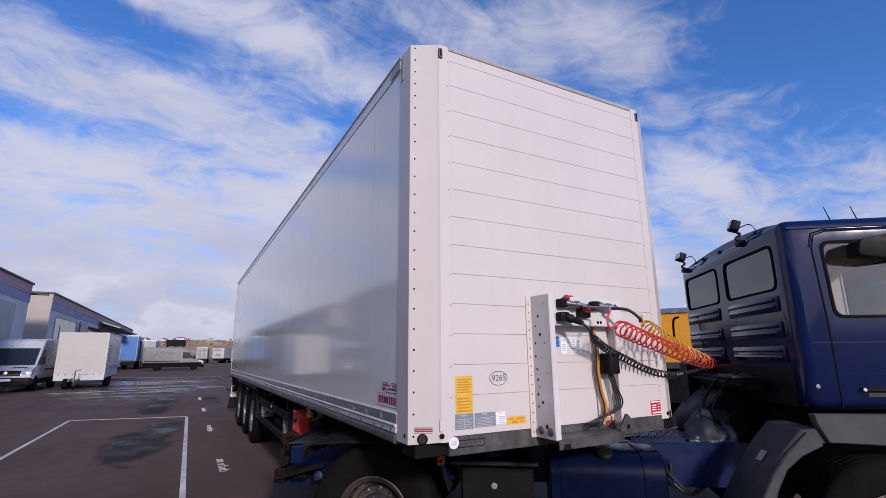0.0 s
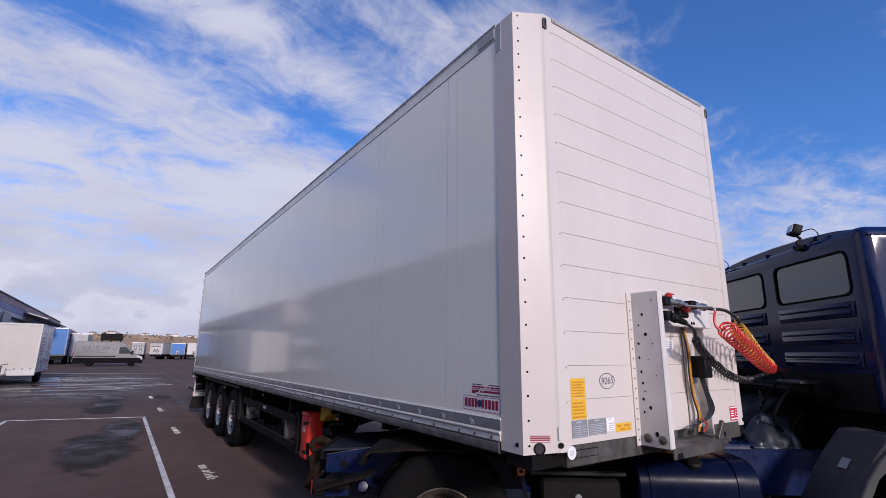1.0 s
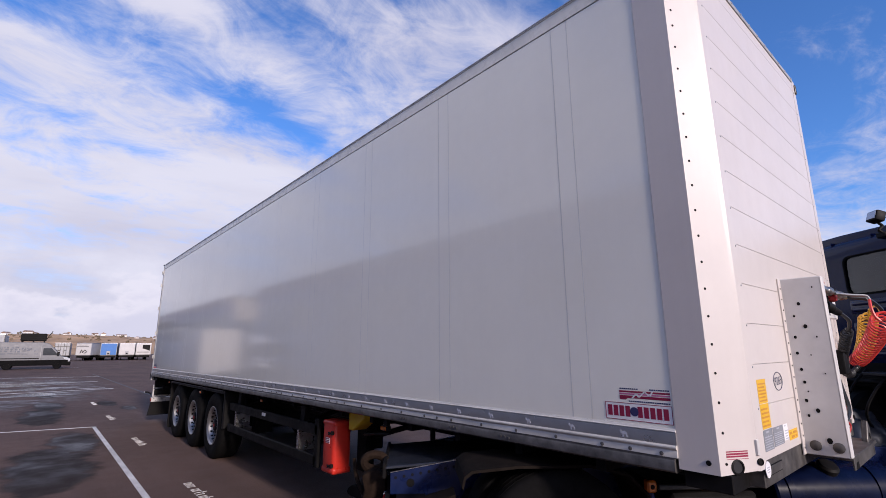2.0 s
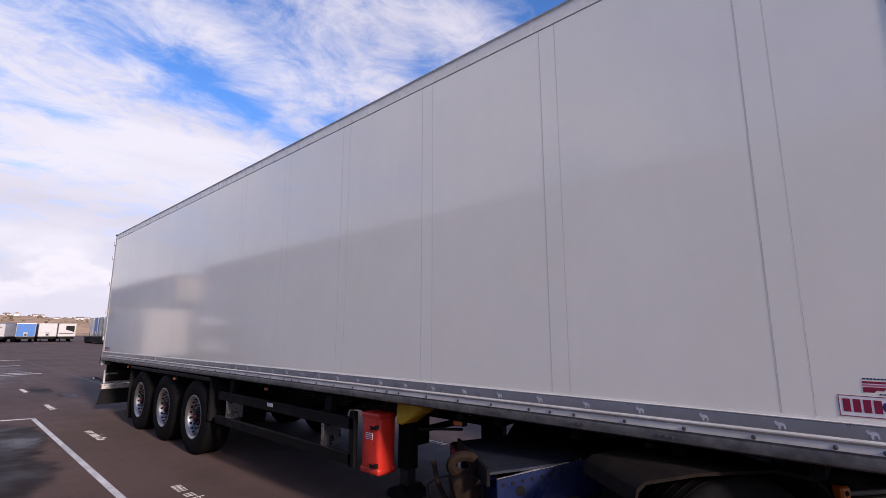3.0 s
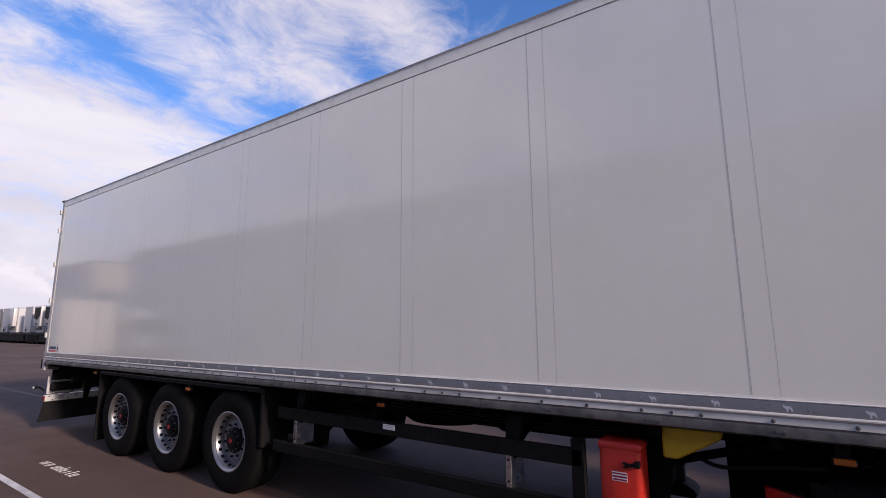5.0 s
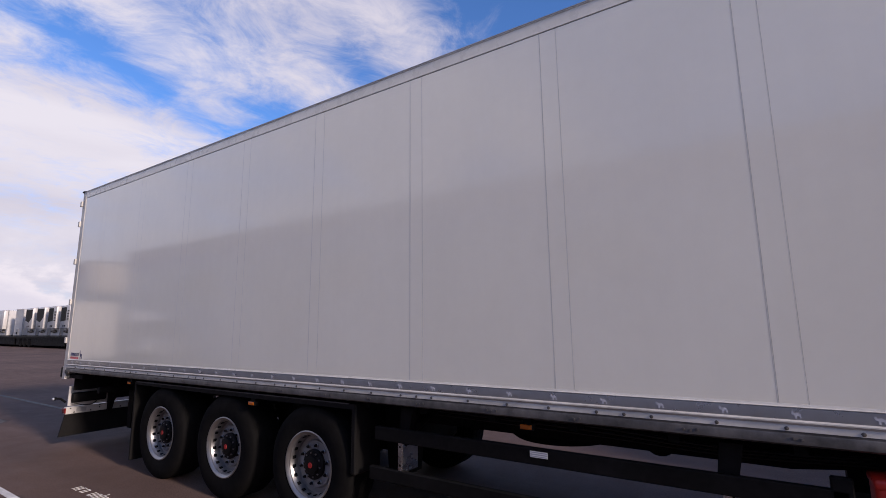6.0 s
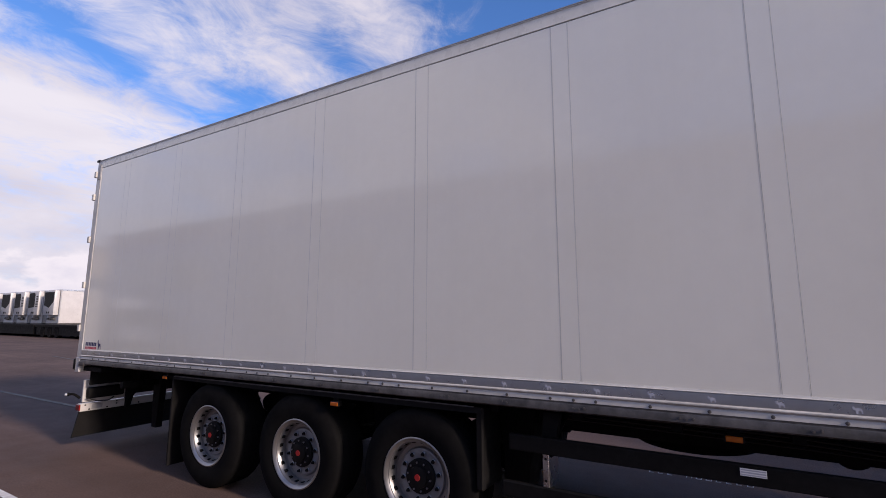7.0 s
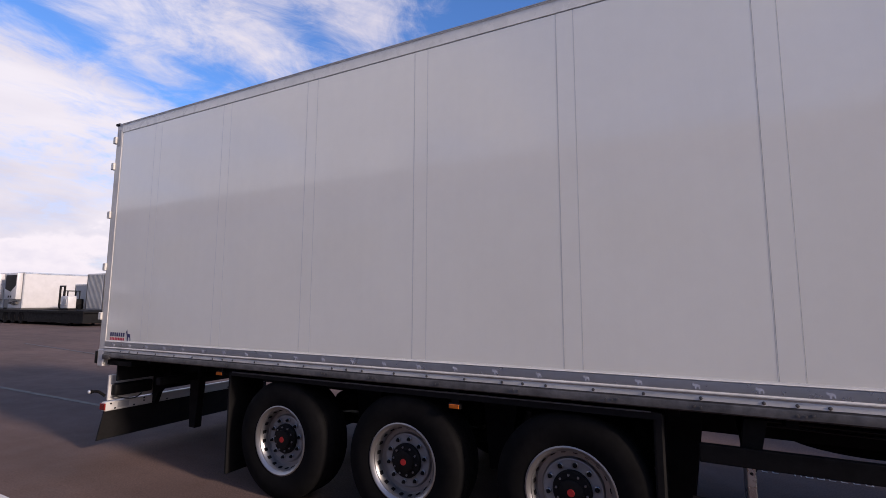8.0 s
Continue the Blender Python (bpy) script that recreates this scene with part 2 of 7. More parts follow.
M = dict(
    gel=material("white_gelcoat", (0.86, 0.832, 0.742), 0.12, streak=0.010, var=0.012, scale=9, grime=0.03, wave=0.03, wave_scale=0.9, coat=0.5, rough_var=0.03),
    strip=material("joint_gelcoat", (0.86, 0.832, 0.742), 0.15, streak=0.010, var=0.012, scale=9, grime=0.03, coat=0.5, rough_var=0.05),
    front=material("white_coated_steel", (0.59, 0.54, 0.515), 0.34, spec=0.5, streak=0.02, var=0.015, scale=14, grime=0.04, wave=0.06, wave_scale=3, rough_var=0.05),
    seam=material("dark_joint", (0.40, 0.40, 0.385), 0.7, var=0.2),
    bead=material("white_sealant_bead", (0.62, 0.61, 0.58), 0.6, spec=0.25, var=0.05, scale=30),
    alu=material("brushed_aluminium", (0.62, 0.62, 0.64), 0.30, metal=1.0, var=0.10, scale=25, grime=0.15, bump=0.05),
    alu_grey=material("anodised_kick_strip", (0.41, 0.405, 0.41), 0.30, metal=0.75, var=0.025, scale=30, grime=0.12, rough_var=0.05),
    rail_white=material("white_side_rail", (0.56, 0.54, 0.505), 0.4, var=0.06, scale=20, grime=0.25, streak=0.03),
    cover_grey=material("weathered_cover_strip", (0.66, 0.64, 0.60), 0.34, var=0.04, scale=18, grime=0.14),
    top_rail=material("pale_top_rail", (0.80, 0.775, 0.70), 0.3, var=0.03, scale=20, grime=0.10),
    galv=material("galvanised_steel", (0.098, 0.091, 0.088), 0.45, metal=0.35, var=0.45, scale=14, grime=0.35, bump=0.08, rough_var=0.15),
    galv_light=material("painted_bracket", (0.60, 0.585, 0.575), 0.42, metal=0.0, var=0.04, scale=14, grime=0.12),
    black=material("black_chassis_paint", (0.007, 0.0065, 0.007), 0.65, spec=0.12, var=0.35, scale=18, grime=0.4, bump=0.06),
    plastic=material("black_plastic", (0.008, 0.0075, 0.008), 0.55, spec=0.14, var=0.2, scale=30, grime=0.3, bump=0.08),
    rubber=material("tyre_rubber", (0.0055, 0.0052, 0.0056), 0.85, spec=0.10, var=0.25, scale=20, grime=0.35, bump=0.15, bump_scale=90),
    rim=material("polished_alloy", (0.33, 0.325, 0.33), 0.36, metal=0.85, var=0.05, scale=20, grime=0.15, rough_var=0.06),
    rim_disc=material("matt_alloy_disc", (0.29, 0.285, 0.29), 0.5, metal=0.3, var=0.08, scale=20, grime=0.2),
    rim_old=material("dull_steel_rim", (0.085, 0.068, 0.056), 0.6, metal=0.5, var=0.25, scale=25, grime=0.4),
    nut=material("plated_nut", (0.30, 0.30, 0.32), 0.35, metal=0.9, var=0.2),
    red=material("red_plastic", (0.62, 0.035, 0.022), 0.36, var=0.06, scale=16, grime=0.18, wave=0.1, wave_scale=8),
    redhub=material("red_hub_badge", (0.42, 0.02, 0.02), 0.5),
    yellow=material("yellow_plastic", (0.62, 0.40, 0.02), 0.5, var=0.1, grime=0.25),
    decal_yellow=material("yellow_decal", (0.72, 0.42, 0.025), 0.45, var=0.04, grime=0.08),
    decal_blue=material("blue_decal", (0.02, 0.23, 0.62), 0.4, var=0.04),
    decal_grey=material("grey_decal", (0.22, 0.235, 0.26), 0.4, var=0.06, grime=0.1),
    decal_white=material("white_decal", (0.78, 0.77, 0.78), 0.4, var=0.03),
    decal_red=material("crimson_decal", (0.52, 0.02, 0.055), 0.4, var=0.05),
    decal_crimson=material("dark_crimson_decal", (0.27, 0.012, 0.05), 0.45, var=0.05),
    decal_pink=material("pink_decal", (0.55, 0.16, 0.30), 0.45, var=0.05),
    decal_navy=material("navy_decal", (0.03, 0.03, 0.11), 0.45, var=0.05),
    ink=material("faint_print", (0.09, 0.09, 0.13), 0.6, var=0.1),
    print_grey=material("pale_print", (0.45, 0.46, 0.52), 0.6, var=0.1),
    blue=material("dark_blue_truck_paint", (0.0042, 0.0105, 0.054), 0.10, spec=0.36, var=0.10, scale=10, grime=0.25, rough_var=0.04),
    # darker copy of the truck blue, shade put into the colour, plus grime
    tank_blue_shaded=material("dirty_shaded_tank_paint", (0.0022, 0.005, 0.022), 0.30, spec=0.09, var=0.25, scale=9, grime=0.5, rough_var=0.14, wave=0.08, wave_scale=5),
    blue_chassis=material("blue_chassis_paint", (0.005, 0.013, 0.060), 0.30, spec=0.4, var=0.2, scale=16, grime=0.45, bump=0.04),
    grey_arch=material("grey_arch_plastic", (0.050, 0.050, 0.056), 0.7, spec=0.25, var=0.12, scale=20, grime=0.25, bump=0.05),
    grey_lip=material("light_grey_arch_lip", (0.062, 0.062, 0.066), 0.7, spec=0.25, var=0.08, scale=20, grime=0.2),
    dusty=material("dusty_plastic", (0.013, 0.0095, 0.0078), 0.9, spec=0.1, var=0.3, scale=14, grime=0.4, bump=0.08),
    rust=material("rusty_iron", (0.020, 0.0125, 0.009), 0.9, spec=0.08, var=0.35, scale=22, grime=0.4, bump=0.25),
    greasy=material("greasy_steel", (0.020, 0.020, 0.024), 0.42, metal=0.2, var=0.3, scale=12, grime=0.4),
    hose_red=material("red_coil_hose", (0.66, 0.045, 0.035), 0.35, var=0.05),
    hose_yellow=material("amber_coil_hose", (0.55, 0.27, 0.02), 0.35, var=0.05),
    hose_black=material("black_coil_cable", (0.014, 0.014, 0.016), 0.4, var=0.1),
    wire=material("orange_wire", (0.55, 0.24, 0.03), 0.45, var=0.1),
    brass=material("dull_fitting", (0.33, 0.31, 0.29), 0.35, metal=0.9, var=0.2, scale=40),
    amber=material("amber_lens", (0.40, 0.09, 0.006), 0.2, var=0.1, coat=0.6),
    redlens=material("red_lens", (0.22, 0.010, 0.010), 0.2, var=0.1, coat=0.6),
    mirror_glass=material("lamp_glass", (0.55, 0.56, 0.58), 0.1, metal=0.8, var=0.1),
    white=material("white_vehicle_paint", (0.50, 0.485, 0.48), 0.35, var=0.03, grime=0.10),
    silver=material("silver_vehicle_paint", (0.56, 0.56, 0.58), 0.30, metal=0.15, var=0.03, grime=0.08),
    grey_van=material("grey_van_paint", (0.17, 0.17, 0.18), 0.5, spec=0.3, var=0.03, grime=0.1),
    plywood=material("white_plywood", (0.46, 0.43, 0.40), 0.55, var=0.03, grime=0.08),
    grey_body=material("grey_trailer_body", (0.34, 0.34, 0.35), 0.5, var=0.08, grime=0.2),
    blue_body=material("bright_blue_body", (0.02, 0.14, 0.42), 0.45, var=0.06, grime=0.15),
    orange_body=material("orange_body", (0.75, 0.31, 0.015), 0.5, var=0.05, grime=0.15),
    dark_glass=material("dark_window", (0.02, 0.023, 0.028), 0.08, var=0.1, coat=0.4),
    lens=material("headlight_lens", (0.6, 0.62, 0.65), 0.12, metal=0.5, var=0.1),
    wall=material("pale_render", (0.66, 0.65, 0.66), 0.8, var=0.05, scale=5, grime=0.12, bump=0.05),
    wall_cream=material("cream_render", (0.40, 0.35, 0.305), 0.8, var=0.05, scale=5, grime=0.10, bump=0.05),
    wall_tan=material("tan_render", (0.50, 0.36, 0.25), 0.85, var=0.06, scale=3, grime=0.15),
    band_mauve=material("mauve_cladding", (0.40, 0.235, 0.275), 0.6, var=0.06, scale=4, grime=0.15),
    band_blue=material("lavender_cladding", (0.25, 0.27, 0.45), 0.6, var=0.06, scale=4, grime=0.15),
    roof=material("dark_roof_edge", (0.06, 0.06, 0.07), 0.6, var=0.1),
    paint_line=material("worn_line_paint", (0.62, 0.61, 0.60), 0.7, var=0.22, scale=18, grime=0.35, bump=0.1),
    tar=material("tar_seam", (0.022, 0.020, 0.021), 0.6, var=0.2),
    hill=material("dry_hillside", (0.44, 0.27, 0.145), 0.95, var=0.45, scale=0.07, grime=0.4),
    bush=material("dull_scrub", (0.14, 0.105, 0.06), 0.9, var=0.4, scale=0.5, grime=0.3, random=0.2),
    house_wall=material("white_house_wall", (0.72, 0.69, 0.66), 0.8, var=0.05, grime=0.1),
    house_roof=material("brown_tile_roof", (0.26, 0.17, 0.13), 0.8, var=0.15, grime=0.2),
    lining=material("grey_cab_lining", (0.46, 0.44, 0.43), 0.8, var=0.06, grime=0.12),
    foil=material("crumpled_shield", (0.035, 0.04, 0.055), 0.38, metal=0.4, var=0.15, scale=14, grime=0.3, bump=0.05),
    slate=material("slate_print", (0.10, 0.11, 0.14), 0.55, var=0.08),
    glass=glass_material("clear_glass", (0.80, 0.79, 0.77)),
    tinted=glass_material("tinted_glass", (0.72, 0.74, 0.75), ior=2.0),
)


def asphalt_material():
    """Worn asphalt: fine grit, broad tone changes, tyre streaks along the yard, dark damp stains and a wet stretch."""
    m = bpy.data.materials.new("worn_asphalt")
    m.use_nodes = True
    nodes, links = m.node_tree.nodes, m.node_tree.links
    p = nodes["Principled BSDF"]
    tc = nodes.new("ShaderNodeTexCoord")
    sep = nodes.new("ShaderNodeSeparateXYZ")
    links.new(tc.outputs["Object"], sep.inputs[0])

    def noise_tex(s, detail=5.0, rg=0.6, stretch=None):
        n = nodes.new("ShaderNodeTexNoise")
        n.inputs["Scale"].default_value, n.inputs["Detail"].default_value, n.inputs["Roughness"].default_value = s, detail, rg
        src = tc.outputs["Object"]
        if stretch:
            mp = nodes.new("ShaderNodeMapping")
            mp.inputs["Scale"].default_value = stretch
            links.new(src, mp.inputs["Vector"])
            src = mp.outputs[0]
        links.new(src, n.inputs["Vector"])
        return n.outputs["Fac"]

    def math_node(op, a, b, clamp=False):
        n = nodes.new("ShaderNodeMath")
        n.operation, n.use_clamp = op, clamp
        for i, v in enumerate((a, b)):
            if isinstance(v, (int, float)):
                n.inputs[i].default_value = v
            else:
                links.new(v, n.inputs[i])
        return n.outputs[0]

    def span(v, a, b, lo, hi):
        r = nodes.new("ShaderNodeMapRange")
        r.interpolation_type = "SMOOTHSTEP"
        for key, val in (("From Min", a), ("From Max", b), ("To Min", lo), ("To Max", hi)):
            r.inputs[key].default_value = val
        links.new(v, r.inputs["Value"])
        return r.outputs[0]

    wobble = math_node("SUBTRACT", noise_tex(1.6, 5), 0.5)

    def stain(cx, cy, rx, ry, edge=0.2):
        ex = math_node("DIVIDE", math_node("SUBTRACT", sep.outputs[0], cx), rx)
        ey = math_node("DIVIDE", math_node("SUBTRACT", sep.outputs[1], cy), ry)
        d = math_node("SQRT", math_node("ADD", math_node("MULTIPLY", ex, ex), math_node("MULTIPLY", ey, ey)), 0)
        d = math_node("ADD", d, math_node("MULTIPLY", wobble, 1.7))
        return span(d, 1 - edge, 1 + edge, 1.0, 0.0)

    damp = None
    for spec in ((-9.0, -1.98, 1.9, 0.56), (-11.4, -1.55, 1.3, 0.42), (-16.6, -2.0, 2.0, 0.50), (-19.6, -1.8, 1.6, 0.45), (-19.4, -0.25, 1.0, 0.28), (-17.4, 0.15, 0.7, 0.22), (-25.0, -1.8, 1.6, 0.4)):
        s = stain(*spec)
        damp = s if damp is None else math_node("MAXIMUM", damp, s)
    wet = math_node("MULTIPLY", stain(-31.0, -3.4, 9.5, 3.2, 0.6), span(math_node("ADD", noise_tex(0.9, 6, 0.65, (1.0, 0.16, 1)), math_node("MULTIPLY", noise_tex(0.5, 5), 0.3)), 0.57, 0.66, 0.0, 1.0))
    grit, tone, streak = noise_tex(55, 6, 0.7), noise_tex(0.30, 5), noise_tex(0.8, 6, 0.6, (0.12, 1.6, 1))
    value = math_node("MULTIPLY", span(grit, 0.3, 0.7, 0.72, 1.3), span(tone, 0.3, 0.7, 0.82, 1.15))
    value = math_node("MULTIPLY", value, span(streak, 0.3, 0.7, 0.86, 1.1))
    value = math_node("MULTIPLY", value, math_node("SUBTRACT", 1.0, math_node("MULTIPLY", math_node("MAXIMUM", damp, wet), 0.80)))
    tint = nodes.new("ShaderNodeVectorMath")
    tint.operation = "SCALE"
    tint.inputs[0].default_value = (0.106, 0.0665, 0.0555)
    links.new(value, tint.inputs["Scale"])
    links.new(tint.outputs[0], p.inputs["Base Color"])
    rough = math_node("SUBTRACT", span(noise_tex(3, 4), 0.3, 0.7, 0.80, 0.95), math_node("MULTIPLY", wet, 0.74))
    pool = math_node("MULTIPLY", math_node("POWER", damp, 3.0), span(noise_tex(0.8, 3), 0.34, 0.66, 0.0, 1.0))
    rough = math_node("MAXIMUM", math_node("SUBTRACT", rough, math_node("MULTIPLY", pool, 0.42)), 0.12)
    links.new(rough, p.inputs["Roughness"])
    p.inputs["Specular IOR Level"].default_value = 0.24
    b = nodes.new("ShaderNodeBump")
    b.inputs["Distance"].default_value = 0.006
    links.new(span(math_node("MAXIMUM", wet, pool), 0, 1, 0.35, 0.05), b.inputs["Strength"])
    links.new(noise_tex(120, 5, 0.7), b.inputs["Height"])
    links.new(b.outputs[0], p.inputs["Normal"])
    return m


M["asphalt"] = asphalt_material()


# ---- mesh building ----
def add_box(bm, x0, x1, y0, y1, z0, z1, bevel=0.0, seg=1):
    v = [bm.verts.new((x, y, z)) for x in (x0, x1) for y in (y0, y1) for z in (z0, z1)]
    f = [bm.faces.new([v[i] for i in q]) for q in ((0, 1, 3, 2), (4, 6, 7, 5), (0, 4, 5, 1), (2, 3, 7, 6), (0, 2, 6, 4), (1, 5, 7, 3))]
    if bevel:
        edges = list({e for q in f for e in q.edges})
        bmesh.ops.bevel(bm, geom=edges, offset=bevel, segments=seg, profile=0.5, affect="EDGES", clamp_overlap=True)
    return bm


def add_prism(bm, poly, axis, a, b, bevel=0.0, seg=1):
    """A polygon of (p, q) pulled along an axis: x takes (y, z), y takes (x, z), z takes (x, y)."""
    put = {"x": lambda p, q, s: (s, p, q), "y": lambda p, q, s: (p, s, q), "z": lambda p, q, s: (p, q, s)}[axis]
    lo, hi = ([bm.verts.new(put(p, q, s)) for p, q in poly] for s in (a, b))
    n = len(poly)
    f = [bm.faces.new(lo), bm.faces.new(hi[::-1])]
    f += [bm.faces.new((lo[(i + 1) % n], lo[i], hi[i], hi[(i + 1) % n])) for i in range(n)]
    bmesh.ops.recalc_face_normals(bm, faces=f)
    if bevel:
        bmesh.ops.bevel(bm, geom=list({e for q in f for e in q.edges}), offset=bevel, segments=seg, profile=0.5, affect="EDGES", clamp_overlap=True)
    return bm


def basis(axis):
    axis = Vector(axis).normalized()
    side = axis.cross((0, 0, 1)) if abs(axis.z) < 0.95 else axis.cross((1, 0, 0))
    side.normalize()
    return axis, side, axis.cross(side)


def add_lathe(bm, profile, centre, axis, seg=32, close=True):
    """Turns (radius, height) pairs round an axis."""
    a, s, t = basis(axis)
    c = Vector(centre)
    rings = []
    for r, h in profile:
        if r < 1e-5:
            rings.append([bm.verts.new(c + a * h)])
        else:
            rings.append([bm.verts.new(c + a * h + (s * math.cos(k) + t * math.sin(k)) * r) for k in (2 * math.pi * i / seg for i in range(seg))])
    faces = []
    for lo, hi in zip(rings, rings[1:]):
        for i in range(seg):
            j = (i + 1) % seg
            if len(lo) == 1 and len(hi) == 1:
                continue
            if len(lo) == 1:
                faces.append(bm.faces.new((lo[0], hi[i], hi[j])))
            elif len(hi) == 1:
                faces.append(bm.faces.new((lo[j], lo[i], hi[0])))
            else:
                faces.append(bm.faces.new((lo[i], hi[i], hi[j], lo[j])))
    if close:
        for ring in (rings[0], rings[-1]):
            if len(ring) > 1:
                faces.append(bm.faces.new(ring))
    bmesh.ops.recalc_face_normals(bm, faces=faces)
    return bm


def add_rod(bm, a, b, r, r2=None, seg=12):
    a, b = Vector(a), Vector(b)
    return add_lathe(bm, [(r, 0), (r if r2 is None else r2, (b - a).length)], a, b - a, seg)


def add_tube(bm, points, r, seg=7):
    pts = [Vector(p) for p in points]
    rings, old = [], None
    for i, p in enumerate(pts):
        d = (pts[min(i + 1, len(pts) - 1)] - pts[max(i - 1, 0)]).normalized()
        if old is None:
            _, s, _ = basis(d)
        else:
            s = (old - d * old.dot(d)).normalized()
        old, t = s, d.cross(s)
        rings.append([bm.verts.new(p + (s * math.cos(k) + t * math.sin(k)) * r) for k in (2 * math.pi * j / seg for j in range(seg))])
    for lo, hi in zip(rings, rings[1:]):
        for i in range(seg):
            bm.faces.new((lo[i], lo[(i + 1) % seg], hi[(i + 1) % seg], hi[i]))
    bm.faces.new(rings[0][::-1]), bm.faces.new(rings[-1])
    return bm


def curve_points(control, n=24):
    """A smooth line through the control points."""
    c = [Vector(p) for p in control]
    c = [c[0] * 2 - c[1], *c, c[-1] * 2 - c[-2]]
    out = []
    for i in range(1, len(c) - 2):
        for k in range(n):
            t = k / n
            out.append(0.5 * (2 * c[i] + (c[i + 1] - c[i - 1]) * t + (2 * c[i - 1] - 5 * c[i] + 4 * c[i + 1] - c[i + 2]) * t * t
                              + (3 * c[i] - c[i - 1] - 3 * c[i + 1] + c[i + 2]) * t ** 3))
    return out + [c[-2]]


def coil_points(control, radius, turns, steps=14):
    """A helix round a smooth line, with short straight tails."""
    line = curve_points(control, 30)
    total = turns * steps
    out = []
    for i in range(total + 1):
        f = i / total * (len(line) - 1)
        k = min(int(f), len(line) - 2)
        p = line[k].lerp(line[k + 1], f - k)
        d, s, t = basis(line[k + 1] - line[k])
        a = 2 * math.pi * i / steps
        fade = min(1.0, i / steps, (total - i) / steps)
        out.append(p + (s * math.cos(a) + t * math.sin(a)) * radius * fade)
    return out


def finish(bm, name, mat, smooth=35):
    mesh = bpy.data.meshes.new(name)
    bm.to_mesh(mesh)
    bm.free()
    mesh.materials.append(M[mat])
    if smooth:
        mesh.polygons.foreach_set("use_smooth", [True] * len(mesh.polygons))
        mesh.set_sharp_from_angle(angle=radians(smooth))
    return mesh


def part(name, bm, mat, parent, label="", smooth=35):
    """One mesh under a thing or under a part."""
    ob = new(name, finish(bm, name, mat, smooth))
    ob.parent = parent
    return tagged(ob, label)


def again(name, mesh, parent, m):
    """A further piece on the same mesh."""
    ob = new(name, mesh)
    ob.parent = parent
    ob.matrix_basis = m
    return ob


def thing(name, label, category, m=None, group="", kind=""):
    ob = new(name)
    ob.empty_display_size = 0.2
    if m is not None:
        ob.matrix_basis = m
    return tagged(ob, label, category, group, kind)


def structure(name, bm, mat, label, category="structure", smooth=35):
    return tagged(new(name, finish(bm, name, mat, smooth)), label, category, kind="structure")


def cut(bm, cutters):
    """The solid less the other solids."""
    def temp(b):
        me = bpy.data.meshes.new("temp")
        bmesh.ops.recalc_face_normals(b, faces=b.faces)
        b.to_mesh(me)
        b.free()
        return new("temp", me)

    base = temp(bm)
    for c in cutters:
        tool = temp(c)
        mod = base.modifiers.new("cut", "BOOLEAN")
        mod.operation, mod.solver, mod.object = "DIFFERENCE", "EXACT", tool
        dg = bpy.context.evaluated_depsgraph_get()
        dg.update()
        me = bpy.data.meshes.new_from_object(base.evaluated_get(dg))
        base.modifiers.clear()
        base.data = me
        bpy.data.objects.remove(tool)
    out = bmesh.new()
    out.from_mesh(base.data)
    bpy.data.objects.remove(base)
    return out


def bm_new():
    return bmesh.new()


def box(*a, **k):
    return add_box(bmesh.new(), *a, **k)


def prism(*a, **k):
    return add_prism(bmesh.new(), *a, **k)


def lathe(*a, **k):
    return add_lathe(bmesh.new(), *a, **k)


def rod(*a, **k):
    return add_rod(bmesh.new(), *a, **k)


def tube(*a, **k):
    return add_tube(bmesh.new(), *a, **k)


